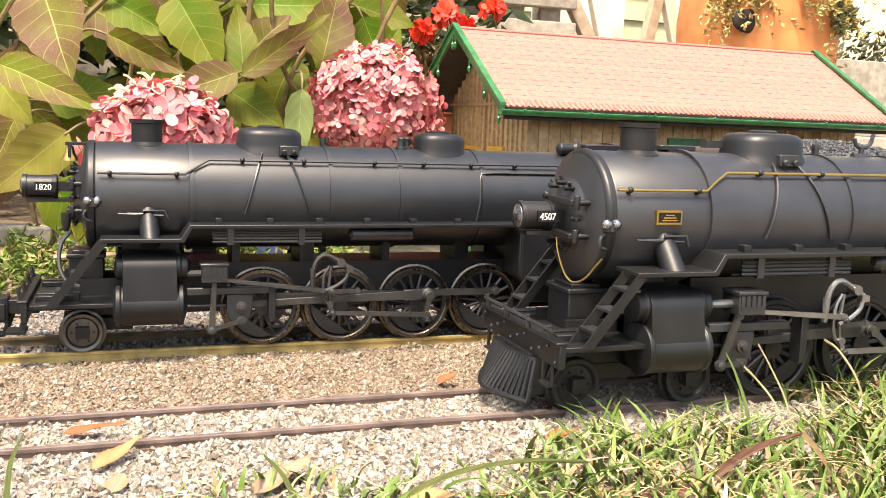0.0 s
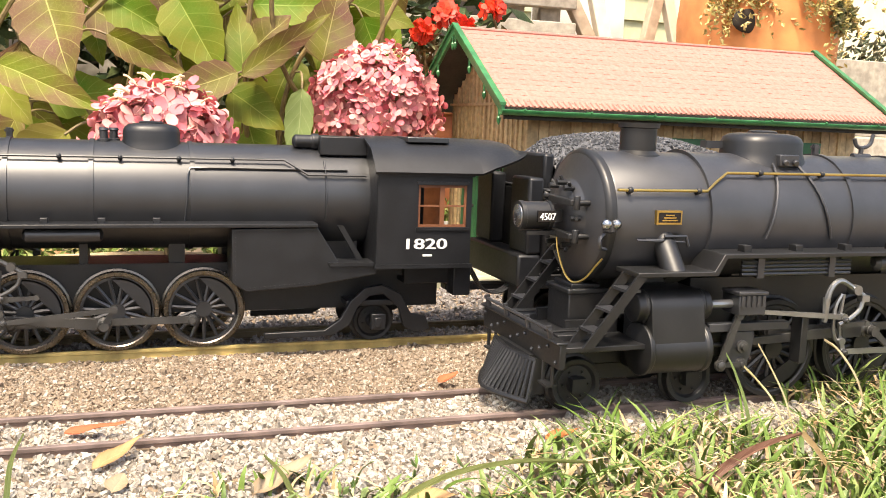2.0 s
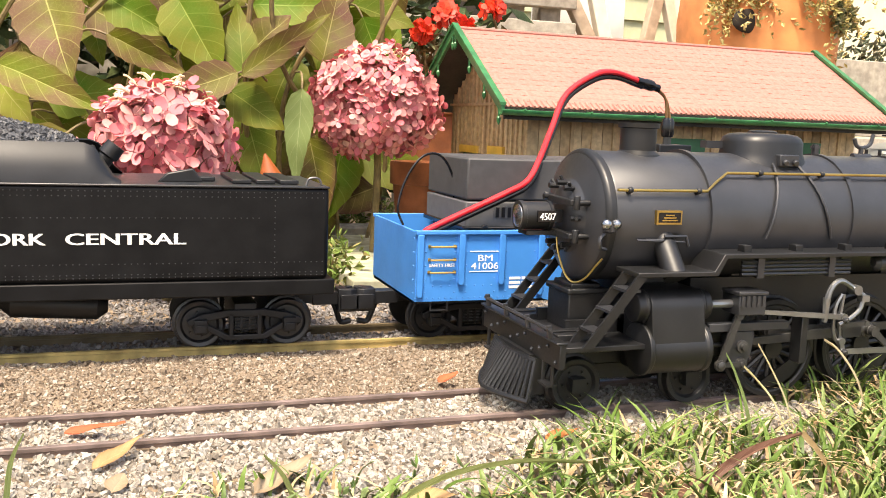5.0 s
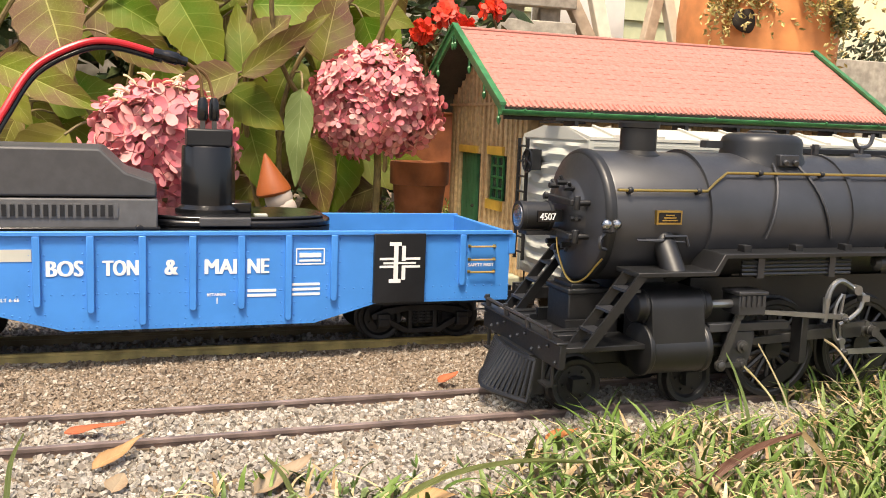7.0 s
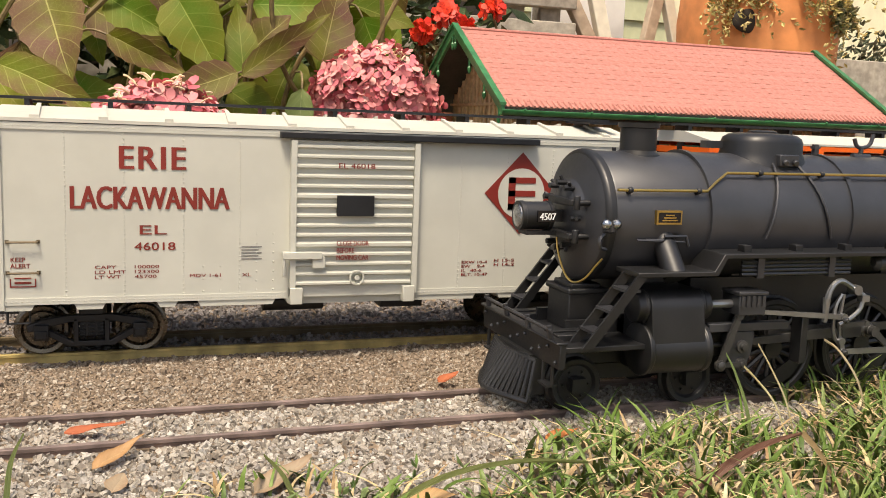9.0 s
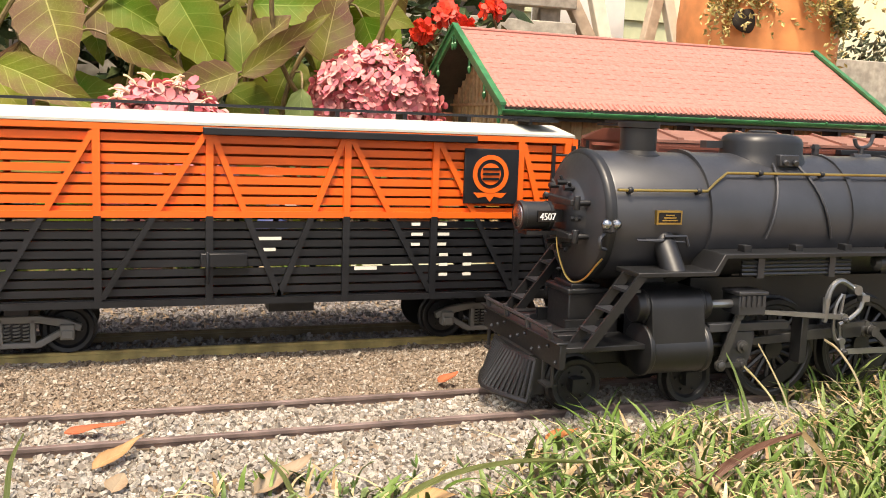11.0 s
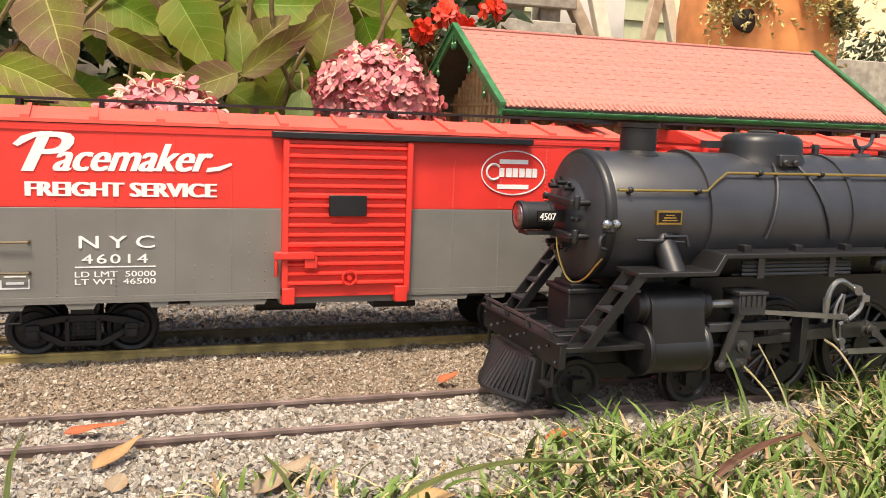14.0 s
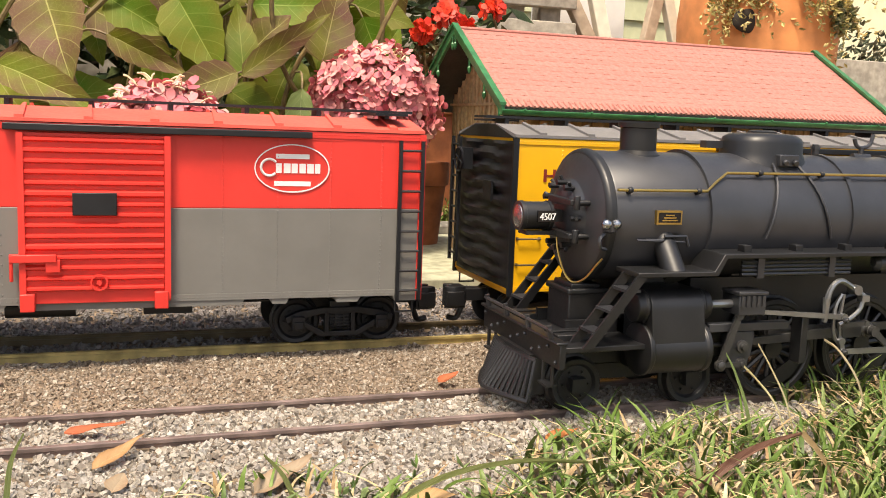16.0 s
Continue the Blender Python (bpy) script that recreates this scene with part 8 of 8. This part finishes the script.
fallen(-0.03, 0.447, 0.028, 0.0042, -8, DEAD_ORANGE, 1, label="orange-brown dry leaf between the rails")
fallen(-0.016, 0.4, 0.033, 0.0042, 49, DEAD, 2, label="long tan dry leaf beside the front rail")
fallen(0.048, 0.364, 0.034, 0.006, 36, DEAD_CREAM, 3, label="cream dry leaf at the lawn's edge")
fallen(0.172, 0.494, 0.014, 0.0045, 10, DEAD_ORANGE, 4, -0.3, label="small curled orange leaf between the tracks")
fallen(0.105, 0.345, 0.025, 0.006, -20, DEAD, 5)
fallen(0.195, 0.394, 0.02, 0.004, 5, DEAD_ORANGE, 6)
fallen(-0.008, 0.378, 0.014, 0.005, 70, DEAD_CREAM, 7)
fallen(0.33, 1.19, 0.09, 0.03, 10, DEAD, 8, lift=0.018, label="large tan dry leaf by the terracotta pot")
rr = random.Random(31)
for i in range(16):
    fallen(rr.uniform(-0.3, 0.1), rr.uniform(0.82, 1.0), rr.uniform(0.03, 0.07), rr.uniform(0.012, 0.025), rr.uniform(0, 360), rr.choice((DEAD, DEAD_BROWN, DEAD_ORANGE)), 20 + i, lift=0.012, label="brown dead leaf among the weeds")

# ---- lawn in front ----
GRASS = varied("grass_blade", [(0.05, 0.095, 0.013), (0.1, 0.165, 0.03), (0.16, 0.235, 0.055), (0.075, 0.13, 0.02), (0.22, 0.27, 0.09)], rough=0.5, bump=0.05, fine=0.15)
STRAW = varied("dry_grass", [(0.45, 0.34, 0.17), (0.55, 0.45, 0.26), (0.3, 0.19, 0.09), (0.6, 0.52, 0.34)], rough=0.65, bump=0.1, fine=0.2)


def grass_edge(x):
    """How far back the lawn reaches at x."""
    return 0.364 + 0.063 * max(0, min(1, (x - 0.12) / 0.3)) + 0.012 * math.sin(x * 37) - (0.012 if x < 0.03 else 0)


def lawn(name, count, mat, hmin, hmax, width, label, seed, lay=0.0):
    rng = random.Random(seed)
    verts, faces = [], []
    made = 0
    while made < count:
        x = rng.uniform(-0.1, 0.62)
        y = rng.uniform(0.24, 0.44)
        e = grass_edge(x)
        if y > e + (rng.uniform(0, 0.02) if rng.random() < 0.2 else 0) or noise.noise(Vector((x * 26, y * 26, 9))) < -0.22:
            continue
        if x < 0.16 and rng.random() > (0.55 + 0.45 * max(0, x / 0.16)):
            continue
        made += 1
        tall = 0.42 + 0.4 * max(0, min(1, (x - 0.1) / 0.35))
        h = rng.uniform(hmin, hmax) * tall
        a = rng.uniform(0, 6.28)
        lean = Vector((math.cos(a), math.sin(a), 0)) * h * rng.uniform(0.25, 1.15 + lay)
        side = Vector((-math.sin(a + rng.uniform(-0.8, 0.8)), math.cos(a), 0)).normalized() * width * rng.uniform(0.6, 1.3)
        p = Vector((x, y, ground_z(x, y) - 0.001))
        bs = len(verts)
        n = 5
        for i in range(n):
            t = i / n
            c = p + Vector((0, 0, h * t * (1 - (0.25 + lay * 0.5) * t))) + lean * t * t
            s = side * (1 - 0.75 * t ** 1.6)
            fold = Vector((0, 0, width * 0.25))
            verts += [c - s + fold, c, c + s + fold]
        verts.append(p + Vector((0, 0, h * (0.75 - lay * 0.5))) + lean)
        for i in range(n - 1):
            b = bs + i * 3
            faces += [(b, b + 1, b + 4, b + 3), (b + 1, b + 2, b + 5, b + 4)]
        b = bs + (n - 1) * 3
        faces += [(b, b + 1, bs + n * 3), (b + 1, b + 2, bs + n * 3)]
    me = bpy.data.meshes.new(name)
    me.from_pydata([tuple(v) for v in verts], [], faces)
    return tagged(mesh_part(name, me, mat), label, "grass", kind="stuff")


lawn("lawn_grass", 2300, GRASS, 0.014, 0.05, 0.0012, "mixed green lawn grass at the track's edge", 41)
lawn("broad_grass", 520, GRASS, 0.02, 0.052, 0.0022, "broader green grass blades", 42)
lawn("dry_stalks", 2100, STRAW, 0.012, 0.05, 0.0011, "dry straw-coloured grass stalks in the lawn", 43, 0.4)
sprig_cloud("clover", [((rng.uniform(0.02, 0.5), rng.uniform(0.28, 0.375), -0.008), (rng.uniform(-0.5, 0.5), rng.uniform(-0.5, 0.3), 1), rng.uniform(0.004, 0.012), 2) for _ in range(170)], 0.007, varied("clover_leaf", [(0.12, 0.2, 0.05), (0.2, 0.3, 0.1), (0.28, 0.36, 0.15)], rough=0.55, bump=0.05), "small broad-leaved weeds in the lawn", 18)


def long_blade(pts, w, mat, label):
    verts, uvs, faces = [], [], []
    P = smooth_path(pts, 5)
    n = len(P)
    for i, p in enumerate(P):
        d = (P[min(i + 1, n - 1)] - P[max(i - 1, 0)]).normalized()
        s = d.cross(Vector((0.2, -0.7, 0.6))).normalized() * w * (1 - 0.85 * (i / (n - 1)) ** 2)
        for k in (-1, 0, 1):
            verts.append(tuple(p + s * k + Vector((0, 0, 0.0012 * abs(k)))))
            uvs.append((i / n, k * 0.6))
    for i in range(n - 1):
        for k in (0, 1):
            faces.append((i * 3 + k, i * 3 + k + 1, i * 3 + k + 4, i * 3 + k + 3))
    me = bpy.data.meshes.new("grass_stalk")
    me.from_pydata(verts, [], faces)
    lay = me.uv_layers.new(name="UVMap")
    for lp in me.loops:
        lay.data[lp.index].uv = uvs[lp.vertex_index]
    tagged(mesh_part("grass_stalk", me, mat), label, "grass", "long stalks in the lawn")


long_blade([(0.196, 0.322, -0.008), (0.225, 0.322, -0.0055), (0.238, 0.322, -0.002), (0.257, 0.322, 0.0085), (0.272, 0.322, 0.0135), (0.2885, 0.322, 0.0165)], 0.0027, DEAD_BROWN, "folded dark brown dead grass blade")
long_blade([(0.2885, 0.322, 0.0165), (0.297, 0.321, 0.008), (0.306, 0.32, -0.004), (0.308, 0.32, -0.008)], 0.0024, DEAD_BROWN, "bent end of a dead brown blade")
long_blade([(0.335, 0.38, -0.008), (0.328, 0.381, 0.012), (0.318, 0.383, 0.03), (0.311, 0.385, 0.042)], 0.001, DEAD_CREAM, "tall dry seed stalk")
long_blade([(0.33, 0.38, -0.008), (0.322, 0.382, 0.01), (0.312, 0.384, 0.022), (0.304, 0.386, 0.03)], 0.0009, DEAD_CREAM, "thin dry grass stalk")
long_blade([(0.3, 0.37, -0.008), (0.296, 0.371, 0.012), (0.289, 0.373, 0.03), (0.283, 0.374, 0.041)], 0.0018, PALE, "upright green grass blade")
long_blade([(0.385, 0.38, -0.008), (0.376, 0.381, 0.018), (0.362, 0.382, 0.036), (0.352, 0.383, 0.043)], 0.0015, DEAD_CREAM, "pale dry grass stalk")
long_blade([(0.4, 0.375, -0.008), (0.404, 0.376, 0.02), (0.41, 0.377, 0.04), (0.419, 0.378, 0.052)], 0.0018, PALE, "upright green grass blade")
long_blade([(0.09, 0.335, -0.008), (0.12, 0.335, 0.006), (0.155, 0.338, 0.009), (0.19, 0.34, 0.005)], 0.0014, PALE, "long green blade arching over the edge")
long_blade([(-0.048, 0.385, -0.008), (-0.046, 0.386, 0.008), (-0.041, 0.387, 0.02)], 0.0012, PALE, "upright green grass blade")
long_blade([(0.064, 0.35, -0.008), (0.058, 0.351, 0.006), (0.05, 0.352, 0.016)], 0.0014, PALE, "upright green grass blade")
long_blade([(0.2, 0.355, -0.008), (0.192, 0.356, 0.008), (0.182, 0.358, 0.019)], 0.0014, PALE, "upright green grass blade")


# ---- what moves ----
def motions():
    for car, place in MOVING:
        walk(car, [(i * 0.5, pose(place + v, car.location.y, 0)) for i, v in enumerate(ROLLED)])
    for ob, x, z, r in SPINNING:
        n = max(32, math.ceil(16.0 / (1.2 * r / 0.34)))
        steps = [16.0 * k / n for k in range(n + 1)]
        a = ob.rotation_euler.y
        walk(ob, [(t, pose(x, 0, z, 0, math.degrees((rolled(t) - rolled(0)) / r + a), 0)) for t in steps])
    for ob, what, x, r, cr, alive, *more in PIN:
        if not alive:
            continue
        rows = []
        for k in range(201):
            t = 16.0 * k / 200
            a = CRANK - (rolled(t) - rolled(0)) / SLIP_R
            xp, zp = x + cr * math.cos(a), r + cr * math.sin(a)
            if what == "side":
                rows.append((t, pose(xp, 0, zp)))
            elif what == "crank":
                rows.append((t, pose(xp, 0, zp, 0, -math.degrees(a), 0)))
            elif what == "eccentric":
                bx, bz = x + RETURN * math.cos(a + cr), r + RETURN * math.sin(a + cr)
                rows.append((t, pose(bx, 0, bz, 0, -math.degrees(math.atan2(bz - more[1], bx - more[0])), 0)))
            else:
                tilt = math.asin((zp - more[1]) / more[0])
                rows.append((t, pose(xp, 0, zp, 0, -math.degrees(tilt), 0) if what == "main" else pose(xp - more[0] * math.cos(tilt), 0, more[1])))
        walk(ob, rows)


motions()
